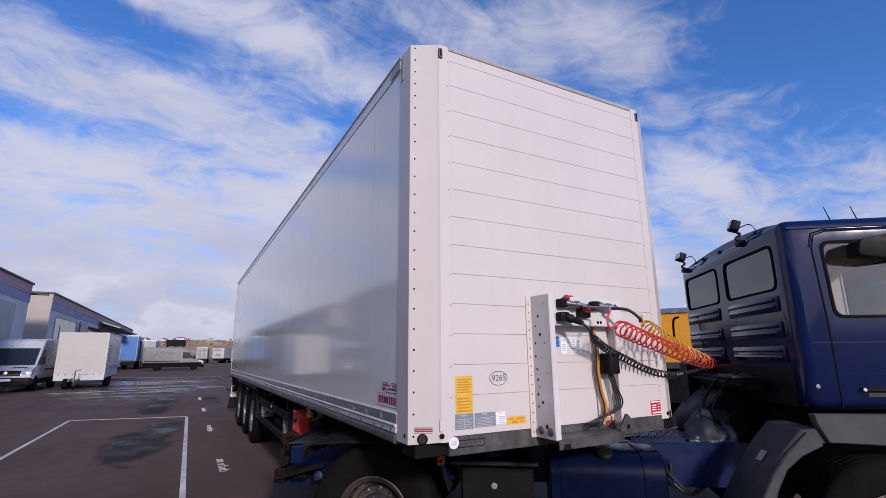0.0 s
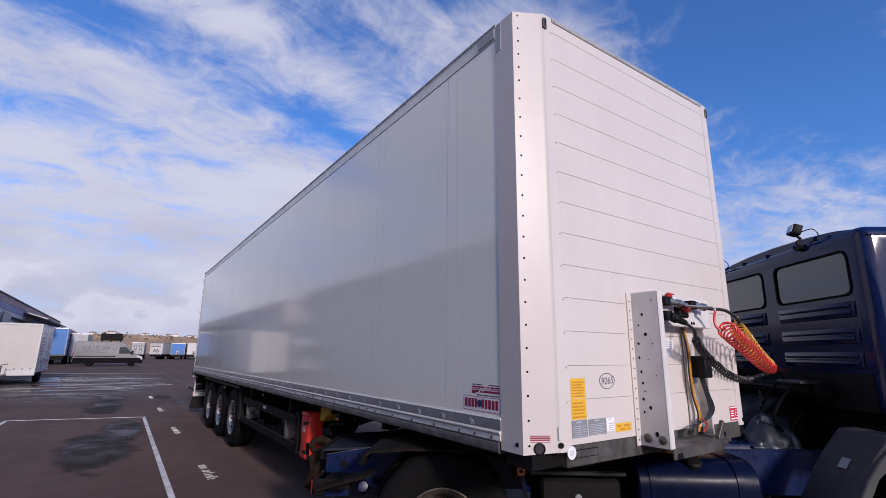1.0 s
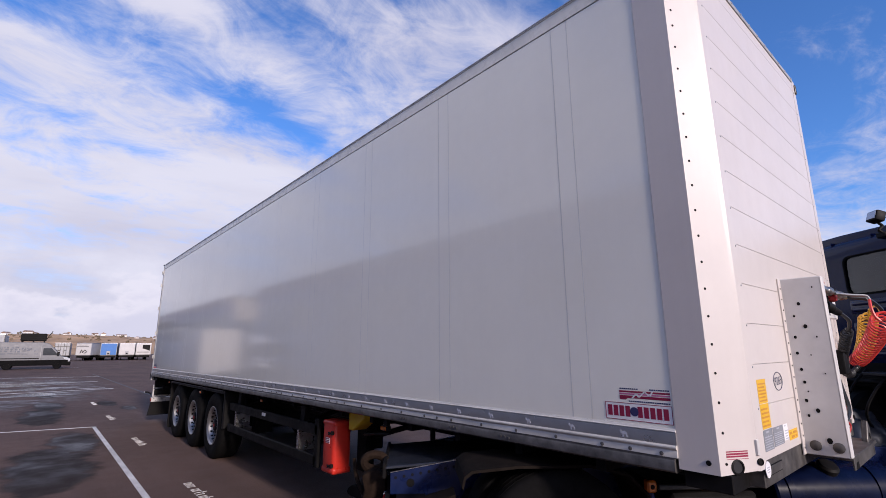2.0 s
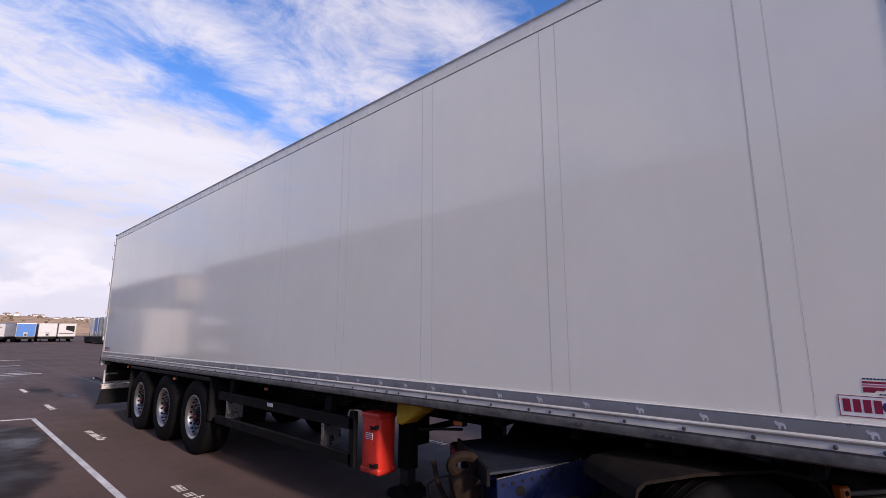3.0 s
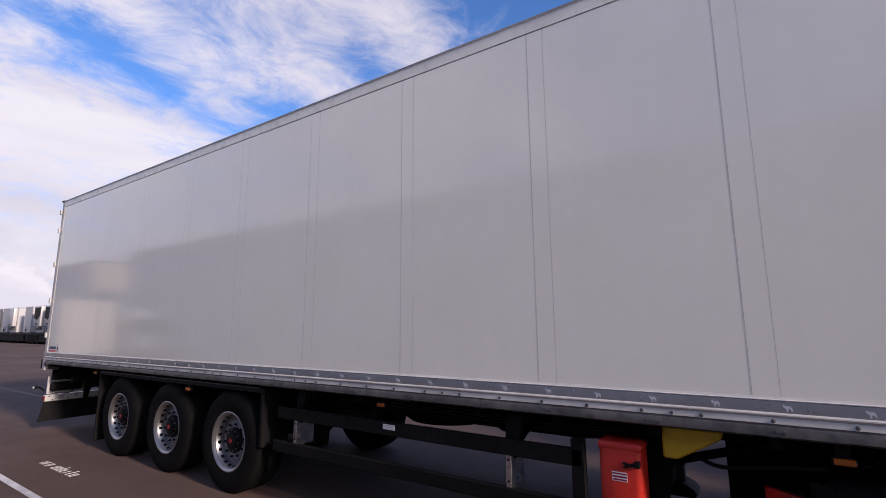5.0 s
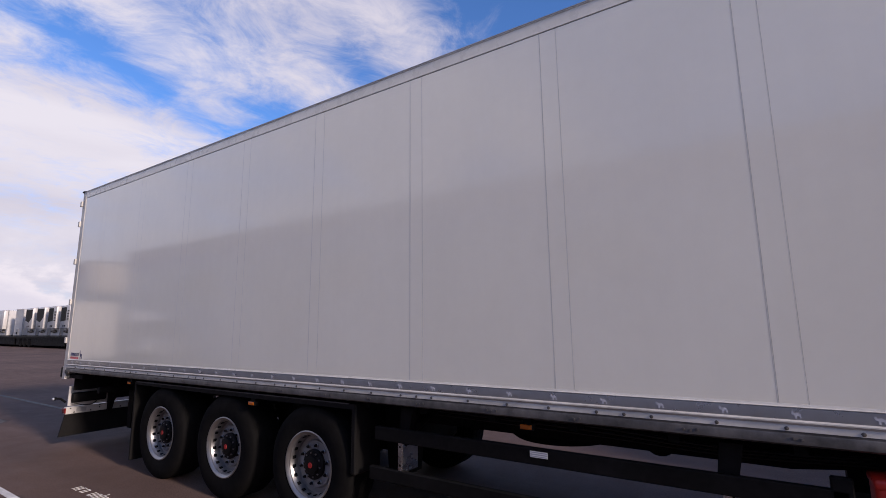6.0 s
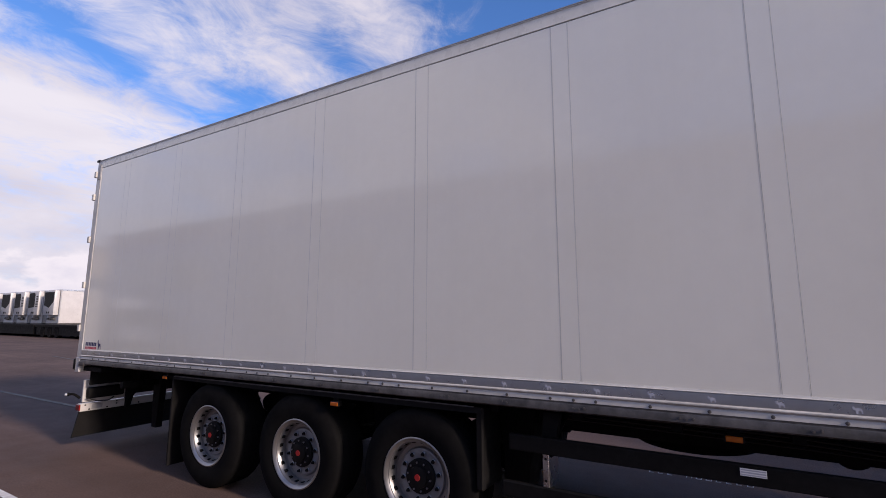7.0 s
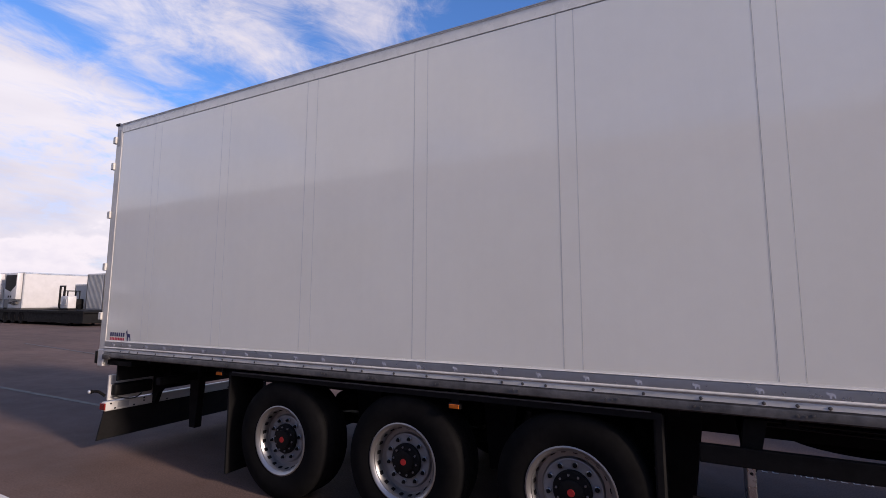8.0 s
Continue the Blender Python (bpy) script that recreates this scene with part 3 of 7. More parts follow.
def add_wheel(owner, x, y, z, out, r=0.525, width=0.36, rim_r=0.298, old=False, dish=0.06):
    """A wheel whose outer face looks along out (+1 or -1 in y): rim, tyre, hub, nuts."""
    c, ax = Vector((x, y, z)), Vector((0, out, 0))
    w = width
    bm = lathe([(rim_r - 0.03, -w), (rim_r - 0.03, -0.02), (rim_r + 0.004, -0.012), (rim_r + 0.010, 0.0), (rim_r, 0.004), (rim_r - 0.018, -0.008),
                (rim_r - 0.034, -0.032), (rim_r - 0.050, -dish - 0.020), (rim_r - 0.084, -dish - 0.024), (rim_r - 0.094, -dish - 0.004), (rim_r - 0.10, -dish - 0.002)], c, ax, 44, close=False)
    wheel = part("wheel", bm, "rim_old" if old else "rim", owner)
    bm = lathe([(rim_r - 0.005, -w + 0.02), (rim_r + 0.02, -w), (r - 0.10, -w - 0.012), (r - 0.03, -w + 0.005), (r, -w + 0.04), (r, -0.04), (r - 0.012, -0.018), (r - 0.03, -0.004),
                (r - 0.08, 0.010), (r - 0.13, 0.012), (rim_r + 0.03, 0.004), (rim_r + 0.004, -0.006)], c, ax, 48, close=False)
    part("tyre", bm, "rubber", wheel, "worn black rubber tyre")
    bm = bm_new()
    for k in range(4):
        h = -w * (0.2 + 0.2 * k)
        add_lathe(bm, [(r - 0.01, h - 0.006), (r + 0.003, h - 0.005), (r + 0.003, h + 0.005), (r - 0.01, h + 0.006)], c, ax, 48, close=False)
    part("tread_rib", bm, "rubber", wheel)
    bm = lathe([(0.132, -dish - 0.01), (0.132, -dish + 0.018), (0.124, -dish + 0.026), (0.085, -dish + 0.032), (0.08, -dish + 0.050), (0.06, -dish + 0.056), (0.0, -dish + 0.056)], c, ax, 28, close=False)
    part("hub", bm, "greasy" if old else "plastic", wheel)
    if not old:
        part("hub_badge", lathe([(0.026, -dish + 0.054), (0.024, -dish + 0.060), (0.0, -dish + 0.060)], c, ax, 14, close=False), "redhub", wheel, "red hub badge")
    part("disc", lathe([(rim_r - 0.099, -dish - 0.003), (0.125, -dish - 0.006), (0.0, -dish - 0.006)], c, ax, 36, close=False), "rim_old" if old else "rim_disc", wheel)
    mesh = finish(lathe([(0.017, -0.012), (0.017, 0.004), (0.012, 0.006), (0.012, 0.024), (0.007, 0.032), (0.0, 0.033)], (0, 0, 0), ax, 8, close=False), "wheel_nut", "nut" if old else "plastic")
    washer = finish(lathe([(0.021, -0.006), (0.021, 0.006), (0.016, 0.010)], (0, 0, 0), ax, 12, close=False), "washer", "nut")
    hub = finish(lathe([(0.008, 0), (0.008, 0.012), (0.0, 0.014)], (0, 0, 0), ax, 7, close=False), "hub_bolt", "nut")
    hole = finish(box(-0.004, 0.003, -0.022, 0.022, -0.0155, 0.0155, bevel=0.002), "hand_hole", "black")
    for k in range(10):
        a = 2 * math.pi * (k + 0.3) / 10
        again("wheel_nut", mesh, wheel, Matrix.Translation(c + Vector((math.cos(a) * 0.167, out * -dish, math.sin(a) * 0.167))))
        again("washer", washer, wheel, Matrix.Translation(c + Vector((math.cos(a) * 0.167, out * -dish, math.sin(a) * 0.167))))
        b = a + math.pi / 10
        again("hub_bolt", hub, wheel, Matrix.Translation(c + Vector((math.cos(b) * 0.105, out * (-dish + 0.026), math.sin(b) * 0.105))))
        for e in (b, b + math.pi / 10):
            again("hand_hole", hole, wheel, Matrix.Translation(c + Vector((math.cos(e) * (rim_r - 0.041), out * (-dish * 0.5 - 0.024), math.sin(e) * (rim_r - 0.041)))) @ Matrix.Rotation(-e, 4, "Y"))
    return wheel


# ---- the box semi-trailer ----
LENGTH, WIDTH, TOP = 13.60, 2.50, 4.0
FLOOR_Z = 1.340
PITCH, FIRST = 1.1935, -0.863
JOINTS = [FIRST - PITCH * k for k in range(11)]

trailer = thing("semi_trailer", "long white box semi-trailer coupled to a blue tractor", "semi-trailer")


def tilt(bm):
    """The lower rails run slightly down towards the tail."""
    for v in bm.verts:
        v.co.z += 0.022 + 0.0036 * v.co.x
    return bm


def low(x):
    return 0.022 + 0.0036 * x


def build_side(y, out, near):
    """One long side: panels, joint strips, top rail, kick strip, rails. out: -1 faces the camera side."""
    o = out
    core = box(-LENGTH + 0.02, -0.13, min(y - o * 0.006, y - o * 0.05), max(y - o * 0.006, y - o * 0.05), FLOOR_Z - 0.05, 3.9)
    wall = part("side_wall", core, "seam", trailer, "glossy white laminated side wall")
    edges = [-0.285, *[e for j in JOINTS for e in (j + 0.125, j)], -13.475]
    for k in range(0, len(edges), 2):
        hi, lo = edges[k], edges[k + 1]
        bm = box(lo + 0.0028, hi - 0.0028, min(y, y - o * 0.02), max(y, y - o * 0.02), FLOOR_Z, 3.886)
        for v in bm.verts:
            if v.co.z < 2:
                v.co.z += low(v.co.x)
        part("panel", bm, "gel", wall)
    for j in JOINTS:
        a, b = y + o * 0.0003, y - o * 0.018
        bm = box(j + 0.0028, j + 0.1222, min(a, b), max(a, b), FLOOR_Z, 3.886)
        for v in bm.verts:
            if v.co.z < 2:
                v.co.z += low(v.co.x)
        part("joint_strip", bm, "strip", wall)
        for e in (j, j + 0.125):
            bm = prism([(e - 0.0040, y - o * 0.010), (e - 0.0040, y + o * 0.0001), (e - 0.0026, y + o * 0.0005), (e - 0.0006, y + o * 0.0005), (e + 0.0012, y - o * 0.0006), (e + 0.0012, y - o * 0.010)], "z", FLOOR_Z, 3.886)
            for v in bm.verts:
                if v.co.z < 2:
                    v.co.z += low(v.co.x)
            part("sealant_bead", bm, "bead", wall)
    s = o
    # top rail with a small drip edge
    prof = [(y + s * 0.004, 3.893), (y + s * 0.006, 3.985), (y + s * 0.012, 3.99), (y + s * 0.012, 4.0), (y - s * 0.09, 4.004), (y - s * 0.09, 3.95), (y - s * 0.02, 3.95), (y - s * 0.02, 3.893)]
    part("top_rail", prism(prof, "x", -LENGTH + 0.06, -0.272), "top_rail", trailer, "pale grey top rail")
    part("top_edge", prism([(y + s * 0.015, 3.995), (y + s * 0.015, 4.004), (y - s * 0.05, 4.008), (y - s * 0.05, 3.998)], "x", -LENGTH + 0.03, -0.27), "grey_body", trailer)
    # kick strip, bolted white rail and dark floor rail
    kick = [(y + s * 0.006, 1.322), (y + s * 0.009, 1.320), (y + s * 0.010, 1.314), (y + s * 0.010, 1.263), (y - s * 0.02, 1.263), (y - s * 0.02, 1.322)]
    strip = part("kick_strip", tilt(prism(kick, "x", -LENGTH + 0.13, -0.285)), "alu_grey", trailer, "grey aluminium kick strip with pale emblems")
    ridge = [(y + s * 0.010, 1.263), (y + s * 0.016, 1.262), (y + s * 0.022, 1.256), (y + s * 0.022, 1.250), (y + s * 0.009, 1.238), (y + s * 0.013, 1.232), (y + s * 0.014, 1.207), (y - s * 0.02, 1.207), (y - s * 0.02, 1.263)]
    rail = part("bolted_rail", tilt(prism(ridge, "x", -LENGTH + 0.13, -0.285)), "rail_white", trailer, "white bolted side rail")
    beam = [(y + s * 0.012, 1.207), (y + s * 0.012, 1.195), (y + s * 0.017, 1.188), (y + s * 0.018, 1.146), (y + s * 0.004, 1.136), (y - s * 0.06, 1.136), (y - s * 0.06, 1.207)]
    floor_rail = part("floor_rail", tilt(prism(beam, "x", -LENGTH + 0.13, -0.30)), "galv", trailer, "weathered galvanised floor rail")
    lip = [(y + s * 0.011, 1.3225), (y + s * 0.012, 1.3265), (y + s * 0.007, 1.3285), (y + s * 0.003, 1.3395), (y - s * 0.015, 1.3395), (y - s * 0.015, 1.3225)]
    part("cover_strip", tilt(prism(lip, "x", -LENGTH + 0.13, -0.285)), "cover_grey", trailer, "pale cover strip over the kick strip")
    if not near:
        return
    yy = y + s * 0.0115
    shape = [(-0.030, 0.012), (-0.018, 0.020), (-0.012, 0.008), (0.010, 0.012), (0.026, 0.002), (0.030, -0.020), (0.022, -0.024), (0.018, -0.008), (0.004, -0.010),
             (0.002, -0.026), (-0.008, -0.026), (-0.010, -0.006), (-0.024, -0.002)]
    badge = finish(prism(shape, "y", yy - 0.0035, yy + 0.002), "emblem", "print_grey")
    x = -0.555
    while x > -13.3:
        again("emblem", badge, strip, Matrix.Translation((x, 0.0042, 1.291 + low(x))) @ Matrix.Diagonal((0.72, 1, 0.82, 1)))
        x -= 0.3185
    head = finish(lathe([(0.0105, 0), (0.0105, 0.002), (0.007, 0.004), (0.0, 0.0045)], (0, 0, 0), (0, s, 0), 8, close=False), "bolt", "galv")
    x, k = -0.36, 0
    while x > -13.4:
        if k % 2 == 0 or k % 5 == 1:
            again("bolt", head, rail, Matrix.Translation((x, y + s * 0.0135, 1.220 + low(x))))
        x -= 0.154 + random.uniform(-0.012, 0.012)
        k += 1
    small = finish(lathe([(0.009, 0), (0.009, 0.003), (0.0, 0.005)], (0, 0, 0), (0, s, 0), 7, close=False), "rail_bolt", "galv")
    x = -1.42
    while x > -13.3:
        for d in (0, 0.035, 0.07)[: random.choice((2, 3, 3))]:
            again("rail_bolt", small, floor_rail, Matrix.Translation((x + d, y + s * 0.018, 1.170 + low(x) + random.uniform(-0.006, 0.006))))
        x -= random.choice((0.5, 0.62, 0.62))


build_side(0.0, -1, True)
build_side(WIDTH, 1, False)

skin = box(-LENGTH + 0.04, -0.13, 0.05, WIDTH - 0.05, 3.96, 3.995)
add_box(skin, -0.13, -0.06, 0.20, WIDTH - 0.20, 3.96, 3.995)
part("roof", skin, "white", trailer, "white roof skin")
part("floor_deck", box(-LENGTH + 0.06, -0.08, 0.06, WIDTH - 0.06, 1.14, 1.27), "black", trailer)
beam_mesh = finish(box(0, 0.06, 0.10, WIDTH - 0.10, 1.07, 1.145), "cross_beam", "black")
for k in range(22):
    again("cross_beam", beam_mesh, trailer, Matrix.Translation((-0.8 - 0.6 * k, 0, 0)))

# corner posts at the front: flange along the side, slightly raked face, return to the front planks
def corner_post(mirror):
    q = (lambda y: WIDTH - y) if mirror else (lambda y: y)
    poly = [(-0.285, q(-0.004)), (-0.104, q(-0.004)), (-0.099, q(0.004)), (-0.013, q(0.162)), (-0.006, q(0.171)), (0.002, q(0.180)), (0.002, q(0.262)), (-0.05, q(0.262)), (-0.10, q(0.06)), (-0.285, q(0.03))]
    bm = prism(poly, "z", 1.180, 4.0)
    for v in bm.verts:
        if v.co.z < 2 and v.co.x > -0.05:
            v.co.z += 0.012
    post = part("corner_post", bm, "front", trailer, "white folded steel corner post", smooth=14)
    along = Vector((0.085, (0.156 if not mirror else -0.156), 0)).normalized()
    outw = Vector((along.y, -along.x, 0)) if not mirror else Vector((-along.y, along.x, 0))
    rivet = finish(lathe([(0.0068, -0.002), (0.0068, 0.001), (0.004, 0.002), (0.0, 0.0025)], (0, 0, 0), outw, 8, close=False), "rivet", "black")
    z = 1.229
    while z < 4.0 and not mirror:
        again("rivet", rivet, post, Matrix.Translation(Vector((-0.099, q(0.004), z)) + along * 0.026))
        z += 0.1325 if z < 3.45 else 0.098
    # slotted lifting eye near the top, round ports and a small pad near the foot
    mid = lambda s: Vector((-0.099, q(0.004), 0)) + along * s
    def port(name, s, z, r, mat, ring="plastic", slide=0.0):
        c = mid(s) + Vector((slide, 0, z))
        rim = part(name, lathe([(r, -0.01), (r, 0.004), (r * 0.78, 0.006), (r * 0.72, 0.002)], c, outw, 20, close=False), ring, post)
        part("port_bore", lathe([(r * 0.74, 0.0012), (0, 0.0012)], c, outw, 20, close=False), mat, rim)
    port("round_port", 0.083, 1.213, 0.034, "greasy")
    port("small_port", 0.203, 1.231, 0.016, "black", slide=0.004)
    slot = bm_new()
    c = mid(0.212) + Vector((0.0, 0, 0))
    for a, b, r in ((0.0, 0.085, 0.014),):
        add_prism(slot, [(c.y - 0.014, 3.885 - 0.0), (c.y + 0.014, 3.885), (c.y + 0.016, 3.90), (c.y + 0.016, 3.955), (c.y + 0.012, 3.968), (c.y - 0.012, 3.968), (c.y - 0.016, 3.955), (c.y - 0.016, 3.90)], "x", c.x - 0.01, c.x + 0.010, bevel=0.003)
    eye = part("lifting_slot", slot, "galv", post, "dark slotted lifting eye")
    part("slot_bore", box(c.x + 0.006, c.x + 0.0115, c.y - 0.007, c.y + 0.007, 3.90, 3.955, bevel=0.002), "black", eye)
    if not mirror:
        pad = mid(0.200)
        part("pad", box(pad.x - 0.01, pad.x + 0.008, pad.y - 0.012, pad.y + 0.012, 1.258, 1.328, bevel=0.003), "galv_light", post)
        mark = bm_new()
        for z0, z1 in ((1.278, 1.283), (1.266, 1.274), (1.256, 1.263), (1.247, 1.249)):
            a, b = mid(0.030), mid(0.146)
            add_prism(mark, [(a.x, a.y), (b.x, b.y), (b.x + 0.0012, b.y - 0.0006), (a.x + 0.0012, a.y - 0.0006)], "z", z0, z1)
        part("decal", mark, "decal_crimson", post, "small crimson striped decal")
        part("round_port", lathe([(0.012, -0.004), (0.012, 0.003), (0, 0.003)], (-0.150, -0.004, 1.228), (0, -1, 0), 14, close=False), "black", post)
    return post


near_post = corner_post(False)
corner_post(True)
plate = part("capping_plate", box(-0.274, -0.225, -0.0075, -0.003, 3.78, 3.992, bevel=0.001), "grey_body", near_post, "small grey capping plate")
part("capping_plate", box(-0.47, -0.288, -0.0115, -0.002, 3.905, 3.975, bevel=0.001), "grey_body", trailer, "grey reflective plate on the top rail")

# front wall of stacked steel planks
front = part("front_wall", box(-0.06, -0.008, 0.20, WIDTH - 0.20, 1.20, 3.98), "seam", trailer, "white front wall of horizontal steel planks")
cuts = [1.222, 1.468, 1.662, 1.862, 2.062, 2.266, 2.468, 2.670, 2.872, 3.076, 3.280, 3.482, 3.684, 3.888, 3.972]
for a, b in zip(cuts, cuts[1:]):
    part("plank", box(-0.02, 0.0, 0.268, WIDTH - 0.268, a + 0.0010, b - 0.0010, bevel=0.0010), "front", front)
for yy in (0.262, WIDTH - 0.268):
    part("edge_fold", box(-0.02, 0.0005, yy, yy + 0.006, 1.222, 3.972), "front", front)
pin = finish(lathe([(0.005, -0.001), (0.005, 0.002), (0, 0.003)], (0, 0, 0), (1, 0, 0), 7, close=False), "plank_rivet", "decal_grey")
for z in cuts[1:-1]:
    for yy in (0.252, WIDTH - 0.252):
        again("plank_rivet", pin, front, Matrix.Translation((0.002, yy, z - 0.012)))
part("front_top_rail", prism([(-0.06, 3.972), (0.006, 3.972), (0.010, 3.985), (0.006, 4.004), (-0.06, 4.008)], "y", 0.262, WIDTH - 0.262), "grey_body", trailer, "grey front top rail")
stud = finish(lathe([(0.007, 0), (0.007, 0.004), (0, 0.006)], (0, 0, 0), (1, 0, 0), 7, close=False), "rail_stud", "grey_body")
for k in range(12):
    again("rail_stud", stud, front, Matrix.Translation((0.009, 0.29 + 0.173 * k, 3.986)))
# front floor beam
part("front_beam", box(-0.10, -0.004, 0.235, WIDTH - 0.235, 1.105, 1.222, bevel=0.004), "galv", trailer, "grey galvanised front floor beam")
part("front_beam_foot", box(-0.28, -0.07, 0.03, WIDTH - 0.03, 1.10, 1.18, bevel=0.004), "black", trailer)
part("type_plate", box(-0.004, 0.0005, 0.30, 0.50, 1.150, 1.195, bevel=0.001), "black", trailer, "dark type plate")
part("type_plate_face", box(-0.003, 0.0015, 0.305, 0.495, 1.154, 1.191, bevel=0.001), "galv", trailer)
seal = part("round_badge", lathe([(0.036, 0), (0.036, 0.003), (0, 0.003)], (0.003, 0.265, 1.185), (1, 0, 0), 24, close=False), "decal_white", trailer, "round white speed badge")
marks = bm_new()
for k in range(3):
    add_box(marks, 0.006, 0.0066, 0.247, 0.283, 1.172 + 0.010 * k, 1.177 + 0.010 * k)
part("print", marks, "print_grey", seal)


def decal(name, y0, y1, z0, z1, mat, label, bars=(), bar_mat="ink", x=0.0012, owner=None):
    d = part(name, box(x - 0.001, x, y0, y1, z0, z1), mat, owner or front, label)
    if bars:
        bm = bm_new()
        w, h = y1 - y0, z1 - z0
        for a, b, c, e in bars:
            add_box(bm, x - 0.0005, x + 0.0005, y0 + w * a, y0 + w * b, z0 + h * c, z0 + h * e)
        part("print", bm, bar_mat, d)
    return d


rows = lambda n, lo=0.08, hi=0.92, a=0.08, b=0.92, fill=0.45: [(a, b - 0.12 * (k % 3 == 1), lo + (hi - lo) * k / n, lo + (hi - lo) * (k + fill) / n) for k in range(n)]
decal("warning_decal", 0.283, 0.412, 1.475, 1.588, "decal_yellow", "yellow warning decal with small print", rows(6), "wire")
decal("warning_decal", 0.283, 0.412, 1.358, 1.472, "decal_yellow", "yellow warning decal with small print", rows(5), "wire")
decal("load_chart", 0.278, 0.415, 1.258, 1.354, "decal_grey", "grey load chart decal", [*rows(6, 0.06, 0.75, fill=0.3), (0.3, 0.62, 0.84, 0.92), (0.48, 0.51, 0.05, 0.75)], "print_grey")
decal("load_chart", 0.424, 0.588, 1.262, 1.352, "decal_grey", "grey load chart decal", [*rows(7, 0.05, 0.75, fill=0.3), (0.35, 0.6, 0.86, 0.93)], "print_grey")
decal("test_badge", 0.592, 0.668, 1.272, 1.350, "decal_white", "white test certificate decal", [(0.3, 0.6, 0.85, 0.93), *rows(4, 0.05, 0.7, 0.3)], "print_grey")
decal("warning_decal", 0.680, 0.838, 1.262, 1.312, "decal_yellow", "small yellow decal", [(0.1, 0.35, 0.55, 0.8), (0.5, 0.9, 0.55, 0.8), (0.25, 0.6, 0.15, 0.4), (0.7, 0.9, 0.15, 0.4)], "wire")
decal("info_decal", 1.128, 1.185, 1.775, 1.855, "decal_blue", "small blue decal", [(0.25, 0.75, 0.75, 0.9), *rows(3, 0.1, 0.6, 0.15, 0.85)], "decal_navy")
decal("load_chart", 1.20, 1.40, 1.725, 1.845, "decal_white", "white chart with faded print", [(0.04 + 0.24 * c, 0.22 + 0.24 * c, 0.06 + 0.115 * r, 0.06 + 0.115 * r + 0.065) for c in range(4) for r in range(8) if (c + r) % 5], "print_grey")
decal("lashing_decal", 2.118, 2.272, 1.232, 1.340, "decal_red", "crimson square decal", [(0.05, 0.95, 0.86, 0.95), (0.1, 0.42, 0.62, 0.70), (0.1, 0.42, 0.46, 0.54), (0.1, 0.42, 0.30, 0.38), (0.55, 0.58, 0.3, 0.75), (0.55, 0.9, 0.72, 0.75), (0.55, 0.9, 0.5, 0.53), (0.55, 0.9, 0.3, 0.33), (0.1, 0.9, 0.08, 0.18)], "decal_white")

# hand-written fleet number in an oval
text = bpy.data.curves.new("number", "FONT")
text.body, text.size, text.align_x, text.align_y, text.shear = "9265", 0.060, "CENTER", "CENTER", 0.15
holder = new("number", text)
bpy.context.view_layer.update()
number_mesh = bpy.data.meshes.new_from_object(holder.evaluated_get(bpy.context.evaluated_depsgraph_get()))
bpy.data.objects.remove(holder)
number_mesh.materials.clear()
number_mesh.materials.append(M["ink"])
number = new("fleet_number", number_mesh)
number.parent = front
number.matrix_basis = Matrix.Translation((0.0022, 0.622, 1.567)) @ Matrix(((0, 0, 1, 0), (1, 0, 0, 0), (0, 1, 0, 0), (0, 0, 0, 1))) @ pose(0, 0, 0, 0, 0, 3)
part("oval_mark", tube([(0.0015, 0.622 + 0.072 * math.cos(a) * (1 + 0.03 * math.sin(3 * a)), 1.567 + 0.046 * math.sin(a)) for a in (2 * math.pi * k / 40 for k in range(41))], 0.0022, 5), "ink", front, "hand-drawn oval round the number")

# coupling console for air and electric lines
console = part("coupling_console", box(0.0, 0.20, 0.925, 0.942, 1.165, 2.14, bevel=0.004), "galv_light", trailer, "pale grey steel coupling console")
part("console_lip", box(0.188, 0.205, 0.925, 0.975, 1.165, 2.14, bevel=0.006), "galv_light", console)
part("console_flange", box(0.0008, 0.008, 0.878, 0.928, 1.165, 2.14, bevel=0.001), "front", console)
pinhead = finish(lathe([(0.005, 0), (0.005, 0.003), (0, 0.004)], (0, 0, 0), (1, 0, 0), 7, close=False), "flange_rivet", "galv")
for k in range(15):
    again("flange_rivet", pinhead, console, Matrix.Translation((0.008, 0.900, 1.20 + 0.063 * k)))
hole_s = finish(lathe([(0.010, -0.001), (0.010, 0.0015), (0, 0.0015)], (0, 0, 0), (0, -1, 0), 10, close=False), "console_hole", "black")
for hx, hz, sx in ((0.080, 1.99, 1.0), (0.095, 1.86, 1.2), (0.040, 1.80, 0.9), (0.038, 1.71, 0.9), (0.140, 1.80, 0.5), (0.045, 1.62, 0.9), (0.050, 1.55, 0.9), (0.045, 1.45, 1.0), (0.090, 1.40, 1.2), (0.045, 1.37, 0.8),
                   (0.120, 1.245, 1.6), (0.050, 1.92, 0.7), (0.155, 2.08, 0.5), (0.10, 1.70, 0.4), (0.15, 1.60, 0.4), (0.06, 1.50, 0.5)):
    again("console_hole", hole_s, console, Matrix.Translation((hx, 0.925, hz)) @ Matrix.Diagonal((0.8 * sx, 1, sx, 1)))
for bx in (0.055, 0.155):
    part("console_bolt", lathe([(0.027, 0), (0.027, 0.006), (0.015, 0.012), (0, 0.013)], (bx, 0.925, 1.215), (0, -1, 0), 16, close=False), "galv", console)
panel = part("console_panel", box(0.095, 0.112, 0.942, 1.74, 1.925, 2.135, bevel=0.006), "galv_light", console, "pale grey valve plate")
